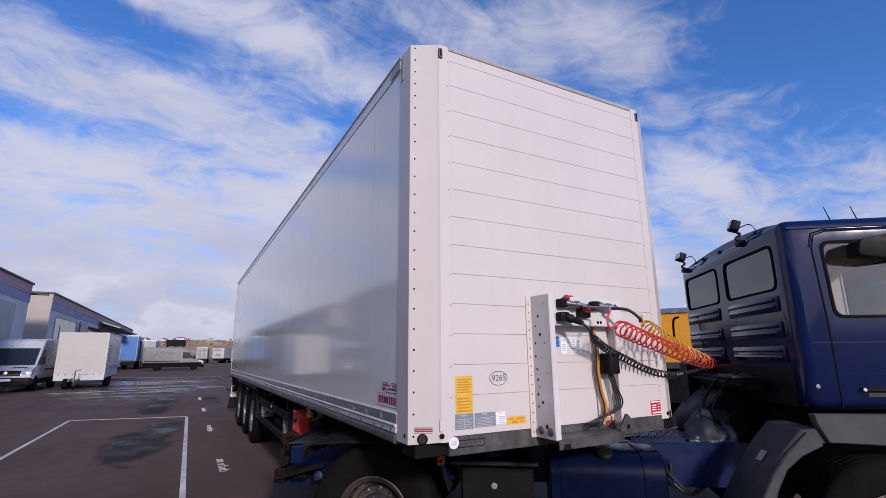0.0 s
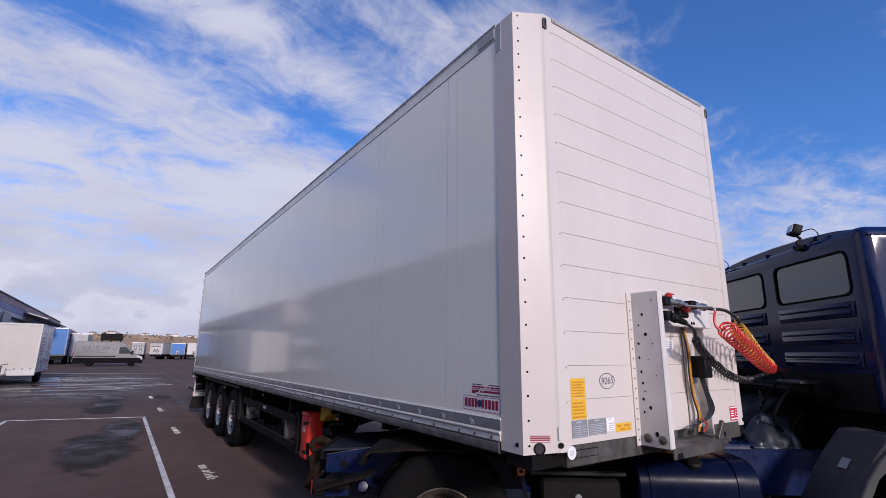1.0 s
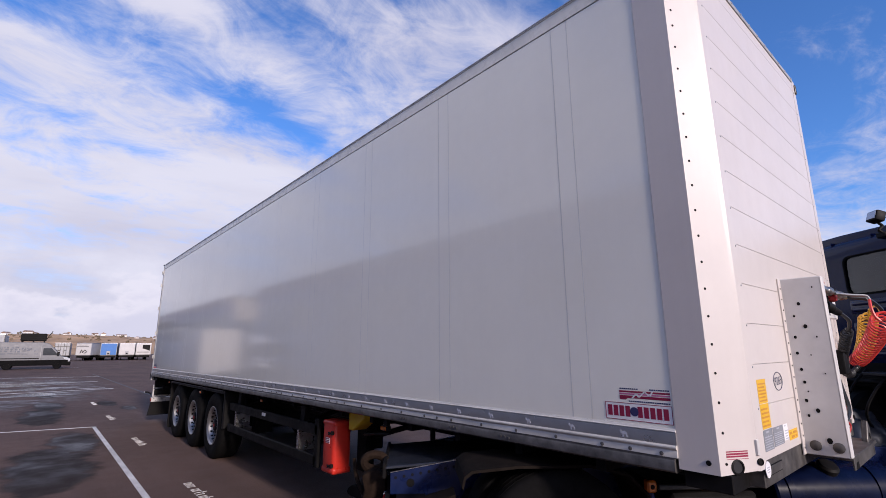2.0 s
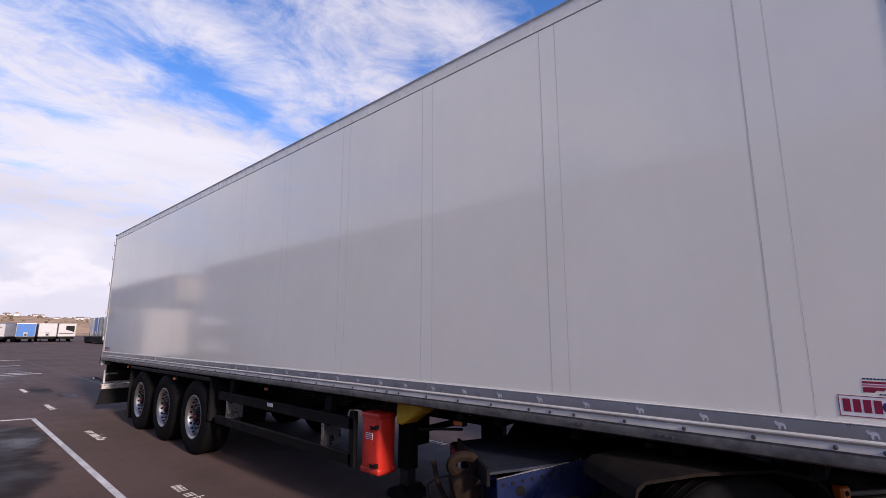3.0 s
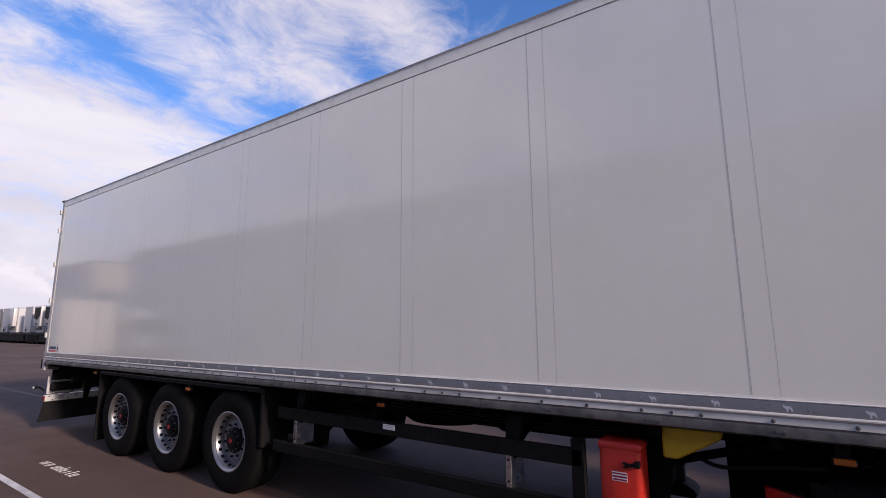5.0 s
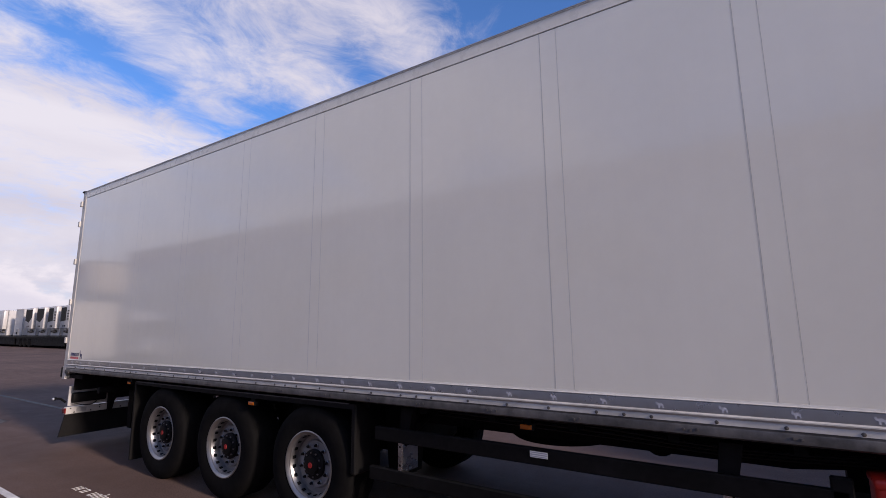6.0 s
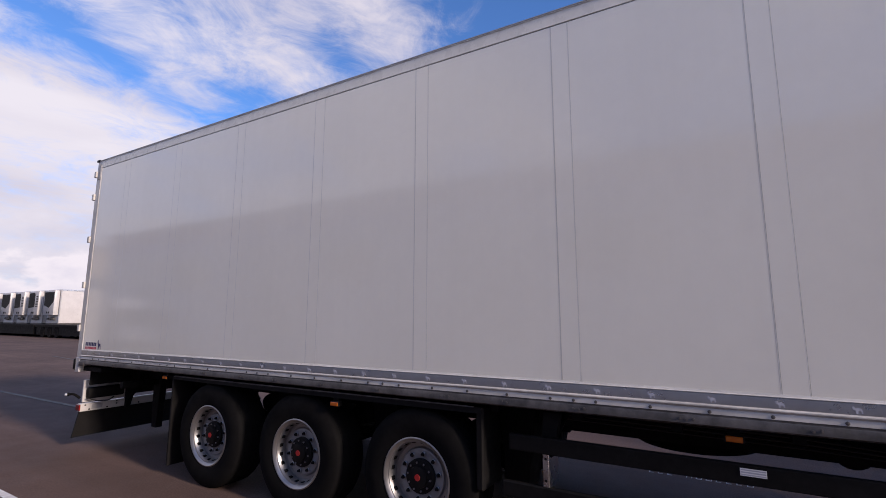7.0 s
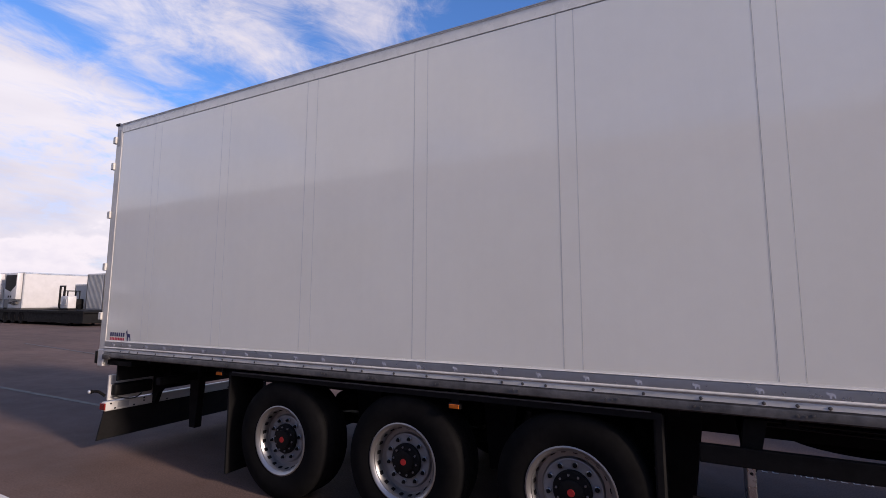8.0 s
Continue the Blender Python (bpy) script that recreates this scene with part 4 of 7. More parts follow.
part("console_post", box(0.004, 0.020, 1.52, 1.66, 1.24, 1.93, bevel=0.004), "front", console, "white backing channel")
part("console_flange", box(0.0008, 0.080, 1.688, 1.702, 1.18, 2.10, bevel=0.004), "front", console)
part("console_tray", box(0.0, 0.20, 0.95, 1.68, 1.150, 1.172, bevel=0.004), "galv", console, "galvanised tray under the console")
part("tray_lip", box(0.195, 0.205, 0.95, 1.56, 1.105, 1.172, bevel=0.003), "galv", console)
part("tray_notch", prism([(0.98, 1.108), (1.05, 1.108), (1.04, 1.14), (0.99, 1.14)], "x", 0.203, 0.2065), "black", console)
part("tray_lug", prism([(1.56, 1.13), (1.68, 1.13), (1.68, 1.25), (1.64, 1.29), (1.56, 1.19)], "x", 0.15, 0.18, bevel=0.004), "galv", console)
part("tray_hole", lathe([(0.018, 0), (0.018, 0.002), (0, 0.002)], (0.181, 1.635, 1.20), (1, 0, 0), 12, close=False), "black", console)
for py, pz in ((1.02, 2.10), (1.0, 1.955), (1.48, 1.955), (1.51, 1.955), (1.68, 2.09)):
    part("plate_hole", lathe([(0.012, 0), (0.012, 0.0015), (0, 0.0015)], (0.112, py, pz), (1, 0, 0), 10, close=False), "black", panel)


def coupling(y, z, head, tail, body="brass"):
    """A gladhand: square socket, turned body, pipe."""
    c = part("coupling_head", box(0.112, 0.175, y - 0.035, y + 0.03, z - 0.03, z + 0.03, bevel=0.006), "plastic", console, "black coupling socket")
    part("coupling_body", lathe([(0.030, 0), (0.030, 0.03), (0.022, 0.035), (0.022, 0.075), (0.028, 0.08), (0.028, 0.11), (0.016, 0.12), (0.014, 0.17)], (0.15, y + 0.02, z), (0.25, 1, -0.10), 18), body, c, "dull metal coupling body")
    if head:
        part("coupling_cap", lathe([(0.024, 0), (0.026, 0.012), (0.014, 0.03), (0, 0.032)], (0.15, y + 0.035, z + 0.03), (0.2, 0.2, 1), 14, close=False), head, c)
        part("cap_tab", box(0.14, 0.16, y + 0.045, y + 0.10, z + 0.050, z + 0.058, bevel=0.003), head, c)
    return c


coupling(1.105, 2.085, "redhub", None)
coupling(1.43, 2.080, None, None)
part("valve_knob", lathe([(0.030, 0), (0.030, 0.02), (0.024, 0.035), (0, 0.037)], (0.160, 1.305, 2.045), (1, 0, 0), 18, close=False), "redhub", panel, "red valve knob")
part("valve_block", box(0.112, 0.16, 1.26, 1.37, 1.985, 2.085, bevel=0.008), "plastic", panel)
plug = part("plug", box(0.112, 0.18, 1.06, 1.14, 1.955, 2.02, bevel=0.012, seg=2), "plastic", panel, "black electric plug")
part("plug_body", lathe([(0.030, 0), (0.032, 0.05), (0.024, 0.06), (0.02, 0.12), (0.012, 0.14)], (0.165, 1.11, 1.985), (0.35, 0.9, -0.35), 16), "plastic", plug)
part("junction_box", box(0.03, 0.14, 1.545, 1.65, 1.572, 1.725, bevel=0.012, seg=2), "plastic", console, "black junction box")
for k, (dy, mat_name) in enumerate(((0.0, "wire"), (0.012, "hose_yellow"), (-0.014, "hose_black"))):
    pts = curve_points([(0.035, 1.500 + dy, 1.93), (0.045, 1.520 + dy, 1.75), (0.05, 1.505 + dy, 1.60), (0.045, 1.530 + dy, 1.45), (0.06, 1.550 + dy, 1.32), (0.07, 1.500 + dy, 1.21)], 10)
    part("wire", tube(pts, 0.0055, 6), mat_name, console)
for k in range(4):
    dy = 0.016 * k
    pts = curve_points([(0.08, 1.580 + dy, 1.57), (0.09, 1.610 + dy, 1.46), (0.10, 1.620 + dy * 1.4, 1.36), (0.10, 1.560 + dy, 1.30), (0.09, 1.430 - dy, 1.25), (0.07, 1.410 - dy, 1.20)], 10)
    part("cable", tube(pts, 0.006, 7), "hose_black", console)
part("cable", tube(curve_points([(0.09, 1.510, 1.30), (0.11, 1.550, 1.26), (0.10, 1.510, 1.21)], 10), 0.006, 6), "redhub", console)

# writing on the side: coloured bars for the maker's marks
side_marks = part("dealer_decal", box(-0.652, -0.292, -0.0008, 0.0005, 1.374, 1.462), "decal_white", trailer, "white dealer decal with crimson lettering bars")
bm = bm_new()
for x0, x1, z0, z1 in ((-0.652, -0.292, 1.459, 1.462), (-0.652, -0.292, 1.374, 1.377), (-0.652, -0.649, 1.377, 1.459), (-0.295, -0.292, 1.377, 1.459)):
    add_box(bm, x0, x1, -0.0014, -0.0006, z0, z1)
part("decal_border", bm, "decal_crimson", side_marks)
for k in range(10):
    if k != 4:
        part("letter_bar", box(-0.638 + 0.0335 * k, -0.638 + 0.0335 * k + 0.0255, -0.0014, -0.0004, 1.393, 1.447), "decal_crimson", side_marks)
part("emblem_disc", lathe([(0.023, 0), (0.023, 0.001), (0, 0.001)], (-0.489, -0.0007, 1.420), (0, -1, 0), 18, close=False), "decal_navy", side_marks)
# striped mark above it: two crimson bands, a pink one, a zigzag and thin captions
bm = bm_new()
for z0, z1, x0, x1 in ((1.515, 1.524, -0.565, -0.296), (1.487, 1.500, -0.565, -0.296)):
    add_box(bm, x0, x1, -0.0008, 0.0005, z0, z1)
add_prism(bm, [(-0.565, 1.478), (-0.565, 1.488), (-0.52, 1.488), (-0.53, 1.478)], "y", -0.0008, 0.0005)
stripe = part("stripe_decal", bm, "decal_crimson", trailer, "crimson striped decal with a pale zigzag")
bm = bm_new()
add_box(bm, -0.565, -0.296, -0.0008, 0.0005, 1.504, 1.5115)
part("pink_band", bm, "decal_pink", stripe)
bm = bm_new()
zig = [(-0.50, 1.486), (-0.475, 1.512), (-0.462, 1.492), (-0.43, 1.524), (-0.405, 1.500), (-0.385, 1.531)]
for (xa, za), (xb, zb) in zip(zig, zig[1:]):
    add_prism(bm, [(xa, za), (xb, zb), (xb + 0.009, zb), (xa + 0.009, za)], "y", -0.0013, -0.0007)
part("zigzag", bm, "decal_white", stripe)
bm = bm_new()
for x0, x1, z0 in ((-0.562, -0.47, 1.531), (-0.40, -0.298, 1.531), (-0.515, -0.298, 1.469)):
    x = x0
    while x < x1:
        add_box(bm, x, x + 0.009, -0.0009, 0.0005, z0, z0 + 0.006)
        x += 0.0115
tagged(part("caption", bm, "decal_navy", stripe), kind="stuff")
bm = bm_new()
for k in range(7):
    add_box(bm, -13.40 + 0.043 * k, -13.40 + 0.043 * k + 0.032, -0.0009, 0.0005, 1.362, 1.408)
maker = part("maker_mark", bm, "decal_navy", trailer, "navy and crimson maker's mark")
bm = bm_new()
for k in range(9):
    add_box(bm, -13.40 + 0.033 * k, -13.40 + 0.033 * k + 0.025, -0.0009, 0.0005, 1.318, 1.350)
part("second_line", bm, "decal_red", maker)
part("figure", prism([(-13.08, 1.42), (-13.06, 1.45), (-13.05, 1.40), (-13.00, 1.395), (-12.985, 1.33), (-12.995, 1.31), (-13.01, 1.36), (-13.03, 1.36), (-13.04, 1.31), (-13.055, 1.31), (-13.06, 1.37)], "y", -0.0009, 0.0005), "decal_navy", maker)

# rear frame with door hinges, hold-open and feet
rear = part("rear_frame", cut(box(-LENGTH, -13.478, -0.006, WIDTH + 0.006, 1.03, 3.99, bevel=0.006), [box(-LENGTH - 0.1, -13.3, 0.10, WIDTH - 0.10, 1.15, 3.88)]), "rail_white", trailer, "pale grey rear door frame")
part("rear_doors", box(-LENGTH - 0.03, -LENGTH + 0.01, 0.02, WIDTH - 0.02, 1.20, 3.95, bevel=0.004), "white", rear, "white rear doors")
for z in (1.55, 2.15, 2.80, 3.42, 3.76):
    part("hinge", box(-LENGTH - 0.045, -LENGTH + 0.012, -0.026, 0.02, z, z + 0.09, bevel=0.006), "rail_white", rear)
part("top_lamp", box(-LENGTH - 0.02, -LENGTH + 0.06, -0.02, 0.05, 3.99, 4.02, bevel=0.004), "plastic", rear)
part("frame_foot", box(-LENGTH - 0.005, -13.50, -0.012, 0.10, 1.005, 1.20, bevel=0.004), "white", rear, "white frame foot with bolts")
part("buffer", box(-LENGTH - 0.06, -LENGTH, -0.02, 0.06, 1.03, 1.18, bevel=0.012, seg=2), "plastic", rear)
part("capping_plate", box(-13.56, -13.50, -0.0095, -0.003, 3.72, 3.93, bevel=0.001), "grey_body", rear)
part("rail_end", box(-13.50, -13.35, -0.022, 0.05, 1.09, 1.15, bevel=0.010, seg=2), "galv", rear)

# chassis
for yy in (0.72, 1.66):
    part("main_beam", prism([(-LENGTH + 0.5, 1.07), (-LENGTH + 0.5, 0.87), (-4.4, 0.855), (-3.3, 0.99), (-0.3, 1.0), (-0.3, 1.09), (-6, 1.09)], "y", yy, yy + 0.12), "black", trailer)
part("king_pin_plate", box(-2.4, -0.35, 0.55, 1.95, 1.065, 1.10, bevel=0.004), "greasy", trailer)
WHEEL_X = (-8.015, -9.325, -10.635)
for x in WHEEL_X:
    add_wheel(trailer, x, 0.035, 0.515, -1, dish=0.085)
    add_wheel(trailer, x, WIDTH - 0.035, 0.515, 1, dish=0.085)
    part("axle", rod((x, 0.30, 0.515), (x, WIDTH - 0.30, 0.515), 0.075), "black", trailer)
    part("air_bellows", lathe([(0.12, 0), (0.15, 0.05), (0.12, 0.10), (0.15, 0.15), (0.12, 0.20), (0.12, 0.28)], (x - 0.35, 0.78, 0.60), (0, 0, 1), 18), "plastic", trailer)
    part("spring_hanger", prism([(x + 0.50, 1.07), (x + 0.82, 1.07), (x + 0.74, 0.42), (x + 0.56, 0.42)], "y", 0.50, 0.78, bevel=0.01), "black", trailer)
    part("brake_chamber", lathe([(0, 0), (0.09, 0.01), (0.10, 0.05), (0.10, 0.20), (0.06, 0.24), (0, 0.25)], (x + 0.22, 0.62, 0.78), (1, 0, 0.25), 18, close=False), "black", trailer)
    part("cross_plate", box(x + 0.50, x + 0.56, 0.78, WIDTH - 0.78, 0.55, 1.06), "black", trailer)
    part("trailing_arm", box(x - 0.45, x + 0.55, 0.70, 0.82, 0.56, 0.66, bevel=0.01), "black", trailer)
# flat wheel cover and flaps
part("wheel_cover", prism([(-7.44, 1.055), (-7.44, 1.10), (-11.30, 1.075), (-11.30, 1.05), (-10.0, 1.045)], "y", 0.022, 0.46), "plastic", trailer, "black wheel cover")
part("cover_edge", prism([(-7.50, 1.098), (-7.50, 1.106), (-11.28, 1.090), (-11.28, 1.080)], "y", 0.010, 0.030), "galv", trailer)
part("front_flap", box(-7.49, -7.43, 0.03, 0.36, 0.52, 1.10, bevel=0.012), "plastic", trailer, "black rubber wheel flap")
part("rear_flap", box(-11.345, -11.315, 0.03, 0.45, 0.11, 1.08, bevel=0.006), "plastic", trailer, "black rubber wheel flap")
part("flap_rib", box(-7.50, -7.488, 0.20, 0.22, 0.52, 1.08), "rubber", trailer)
far_cover = box(-11.3, -7.44, WIDTH - 0.46, WIDTH - 0.02, 1.05, 1.09)
part("wheel_cover", far_cover, "plastic", trailer)
part("front_flap", box(-7.49, -7.37, WIDTH - 0.42, WIDTH - 0.03, 0.52, 1.10, bevel=0.012), "plastic", trailer)

# side under-run guard
for yy, sgn in ((0.06, 1), (WIDTH - 0.06, -1)):
    a, b = sorted((yy, yy + sgn * 0.045))
    guard = part("side_guard", box(-7.245, -4.20, a, b, 0.830, 0.938, bevel=0.006), "black", trailer, "black side guard rail")
    part("guard_rail", box(-7.30, -4.22, a, b, 0.515, 0.620, bevel=0.008), "black", guard)
    part("guard_end", box(-4.27, -4.18, a, b, 0.50, 1.00, bevel=0.008), "black", guard)
    for x in (-6.984, -4.722):
        c, d = sorted((yy + sgn * 0.012, yy + sgn * 0.23))
        post = part("guard_post", box(x - 0.022, x + 0.022, c, d, 0.60, 0.86, bevel=0.004), "alu", guard, "pale aluminium guard bracket")
        bore = finish(lathe([(0.009, 0), (0.009, 0.002), (0, 0.002)], (0, 0, 0), (0, -sgn, 0), 8, close=False), "bore", "black")
        for dz in (0.66, 0.80):
            again("bore", bore, post, Matrix.Translation((x, yy + sgn * 0.0125, dz)))
        c, d = sorted((yy + sgn * 0.05, yy + sgn * 0.11))
        part("guard_hanger", prism([(x - 0.05, 0.84), (x + 0.03, 0.80), (x + 0.06, 0.90), (x + 0.10, 1.10), (x - 0.02, 1.10)], "y", c, d, bevel=0.004), "black", guard)
        part("guard_strut", rod((x, yy + sgn * 0.05, 0.85), (x, yy + sgn * 0.65, 1.06), 0.03), "black", guard)
label = part("guard_decal", box(-5.86, -5.735, 0.0575, 0.0602, 0.880, 0.920), "decal_white", trailer, "small striped decal on the guard rail")
bm = bm_new()
for z0, z1 in ((0.884, 0.890), (0.896, 0.903), (0.909, 0.915)):
    add_box(bm, -5.857, -5.738, 0.0565, 0.0585, z0, z1)
part("print", bm, "print_grey", label)

# tool and fire extinguisher case in red plastic, with two rubber latches
case = part("extinguisher_case", box(-4.10, -3.845, 0.075, 0.285, 0.490, 1.01, bevel=0.042, seg=4), "red", trailer, "red plastic fire extinguisher case")
part("case_lid", box(-4.103, -3.842, 0.072, 0.288, 0.955, 1.013, bevel=0.022, seg=3), "red", case)
part("case_foot", box(-4.103, -3.842, 0.072, 0.288, 0.487, 0.552, bevel=0.022, seg=3), "red", case)
for z in (0.560, 0.880):
    part("latch", prism([(-3.955, z - 0.012), (-3.935, z + 0.002), (-3.955, z + 0.020), (-3.940, z + 0.020), (-3.915, z + 0.012), (-3.870, z + 0.026), (-3.862, z + 0.008), (-3.915, z - 0.004), (-3.940, z - 0.012)], "y", 0.056, 0.078, bevel=0.003), "plastic", case, "black rubber latch")
    part("latch_hook", box(-3.885, -3.850, 0.052, 0.085, z - 0.004, z + 0.034, bevel=0.006), "plastic", case)
lab = part("case_decal", box(-4.02, -3.93, 0.0725, 0.0752, 0.785, 0.838), "decal_white", case)
bm = bm_new()
for z0, z1 in ((0.790, 0.799), (0.806, 0.816), (0.824, 0.832)):
    add_box(bm, -4.017, -3.933, 0.0715, 0.0737, z0, z1)
part("print", bm, "decal_crimson", lab)
part("wheel_chock", prism([(-3.74, 0.93), (-3.74, 1.115), (-3.42, 1.115), (-3.42, 1.07), (-3.66, 0.93)], "y", 0.18, 0.36, bevel=0.012), "yellow", trailer, "yellow plastic wheel chock")

# landing legs with feet and braces
for yy in (0.52, WIDTH - 0.52):
    leg = part("landing_leg", box(-4.01, -3.87, yy - 0.07, yy + 0.07, 0.46, 1.10, bevel=0.008), "black", trailer, "black landing leg")
    part("inner_leg", box(-3.995, -3.885, yy - 0.055, yy + 0.055, 0.26, 0.50, bevel=0.006), "greasy", leg)
    part("foot", prism([(-4.10, 0.235), (-4.07, 0.28), (-3.99, 0.32), (-3.89, 0.32), (-3.81, 0.28), (-3.78, 0.235), (-3.81, 0.205), (-4.07, 0.205)], "y", yy - 0.13, yy + 0.13, bevel=0.008), "black", leg, "swivelling steel foot")
    part("brace", rod((-3.86, yy, 0.80), (-2.95, yy + (0.1 if yy < 1 else -0.1), 1.06), 0.028), "black", leg)
    part("gear_box", box(-3.93, -3.74, yy - 0.10, yy + 0.10, 0.70, 0.98, bevel=0.012), "black", leg)
part("bracket_plate", prism([(-3.87, 0.62), (-3.87, 1.02), (-3.64, 1.02), (-3.74, 0.80), (-3.76, 0.62)], "y", 0.40, 0.43, bevel=0.004), "black", trailer)
part("leg_tie", rod((-3.94, 0.52, 0.98), (-3.94, WIDTH - 0.52, 0.98), 0.022), "black", trailer)
part("crank_arm", tube(curve_points([(-3.62, 0.42, 0.93), (-3.45, 0.20, 0.92), (-3.2, 0.16, 0.96), (-2.95, 0.16, 0.99)], 8), 0.012, 6), "black", trailer)
# spare wheel slung under the frame
spare = bm_new()
add_lathe(spare, [(0.29, -0.12), (0.46, -0.15), (0.515, -0.11), (0.52, 0.11), (0.46, 0.15), (0.29, 0.12)], (-6.15, 1.55, 0.86), (0, 0, 1), 36)
part("spare_wheel", spare, "rubber", trailer, "spare wheel slung under the frame")
for x, w in ((-5.2, 0.5),):
    part("air_tank", lathe([(0.0, 0), (0.10, 0.01), (0.12, 0.05), (0.12, 0.75), (0.10, 0.79), (0, 0.80)], (x, 0.95, 0.88), (0, 1, 0), 20, close=False), "black", trailer)
for k in range(3):
    part("air_line", tube(curve_points([(-7.0, 0.66, 1.02 - 0.03 * k), (-5.6, 0.64, 1.0 - 0.03 * k), (-4.6, 0.62, 0.96 - 0.02 * k), (-3.3, 0.66, 1.03 - 0.02 * k)], 8), 0.010, 6), "hose_black", trailer)

# side marker lamps
for x, yy, z in ((-2.90, 0.055, 1.055), (-5.875, 0.045, 1.072), (-8.853, 0.012, 1.000), (-11.46, 0.010, 1.060)):
    lamp = part("marker_lamp", box(x - 0.050, x + 0.050, yy, yy + 0.05, z - 0.021, z + 0.021, bevel=0.005), "plastic", trailer, "amber side marker lamp")
    part("lens", box(x - 0.042, x + 0.042, yy - 0.008, yy + 0.002, z - 0.016, z + 0.016, bevel=0.004), "amber", lamp)
    part("lamp_bracket", box(x - 0.03, x + 0.03, yy + 0.02, yy + 0.05, z + 0.02, 1.13), "black", lamp)

# tail: under-run bumper, lamp carrier, spray flap, outrigger lamps
bumper = part("rear_bumper", box(-13.52, -13.44, 0.03, WIDTH - 0.03, 0.476, 0.583, bevel=0.008), "white", trailer, "white rear under-run bumper")
part("bumper_plate", box(-13.442, -13.436, 0.17, 0.30, 0.500, 0.560), "grey_body", bumper)
part("side_reflector", box(-13.53, -13.43, 0.016, 0.032, 0.495, 0.570, bevel=0.003), "redlens", bumper, "red side reflector")
for yy, z in ((0.09, 0.56), (0.14, 0.50), (0.36, 0.50), (0.48, 0.565), (0.48, 0.53), (0.62, 0.50), (0.78, 0.50), (1.72, 0.50), (2.08, 0.50)):
    part("bumper_bolt", lathe([(0.010, 0), (0.010, 0.006), (0, 0.008)], (-13.438, yy, z), (1, 0, 0), 8, close=False), "black", bumper)
flap = box(-13.475, -13.455, 0.03, WIDTH - 0.03, 0.150, 0.480, bevel=0.004)
for v in flap.verts:
    if v.co.z < 0.3:
        v.co.y += -0.05 if v.co.y < 1 else 0.05
        v.co.x -= 0.02
part("spray_flap", flap, "plastic", trailer, "full-width black spray flap")
for a, b in ((0.045, 0.58), (WIDTH - 0.58, WIDTH - 0.045)):
    carrier = part("lamp_carrier", box(-13.46, -13.43, a, b, 0.60, 0.898, bevel=0.006), "white", trailer, "white tail lamp carrier")
    part("lamp_housing", box(-13.44, -13.36, a + 0.03, b - 0.04, 0.648, 0.795, bevel=0.028, seg=3), "plastic", carrier, "black tail lamp housing")
    part("lamp_lens", box(-13.50, -13.455, a + 0.04, b - 0.05, 0.655, 0.785, bevel=0.01), "redlens", carrier)
    part("lamp_cable", tube(curve_points([(-13.37, a + 0.02, 0.66), (-13.34, a + 0.15, 0.615), (-13.36, a + 0.28, 0.60), (-13.37, a + 0.36, 0.64)], 8), 0.008, 6), "hose_black", carrier)
for yy in (0.585, WIDTH - 0.645):
    part("tail_bracket", prism([(-13.46, 0.46), (-13.40, 0.46), (-13.33, 0.62), (-13.10, 0.80), (-13.10, 1.10), (-13.46, 1.10)], "y", yy, yy + 0.06), "black", trailer)
part("tail_panel", box(-13.30, -13.28, 0.05, WIDTH - 0.05, 0.84, 1.12), "black", trailer)
part("tail_panel", box(-13.30, -13.28, 0.645, WIDTH - 0.645, 0.66, 0.84), "black", trailer)
part("cross_tube", box(-12.62, -12.54, 0.10, WIDTH - 0.10, 0.84, 0.92, bevel=0.006), "black", trailer, "black cross tube ahead of the bumper")
part("tail_hanger", prism([(-12.64, 0.28), (-12.53, 0.28), (-12.48, 1.08), (-12.66, 1.08), (-12.66, 0.62)], "y", 0.55, 0.64, bevel=0.006), "black", trailer)
for yy, s in ((0.02, -1), (WIDTH - 0.02, 1)):
    arm = part("outrigger_lamp", tube(curve_points([(-13.44, yy, 0.66), (-13.47, yy + s * 0.06, 0.715), (-13.52, yy + s * 0.10, 0.720)], 8), 0.016, 7), "rubber", trailer, "rubber outrigger marker lamp")
    lamp = part("lamp_head", lathe([(0.020, 0), (0.024, 0.015), (0.022, 0.035), (0, 0.036)], (-13.52, yy + s * 0.095, 0.720), (0.1, s, 0), 12), "rubber", arm)
    part("lens", lathe([(0.019, 0.030), (0.021, 0.042), (0.014, 0.055), (0, 0.058)], (-13.52, yy + s * 0.095, 0.720), (0.1, s, 0), 12), "lens", lamp)
part("tail_step", box(-13.50, -13.0, 0.04, 0.30, 1.02, 1.08, bevel=0.006), "black", trailer)


# ---- the tractor unit, turned on its coupling ----
TRACTOR = pose(-1.704, 1.353, 0, 0, 0, 53)
tractor = thing("tractor_unit", "dark blue short-cab tractor unit coupled at an angle to the trailer", "truck", TRACTOR)

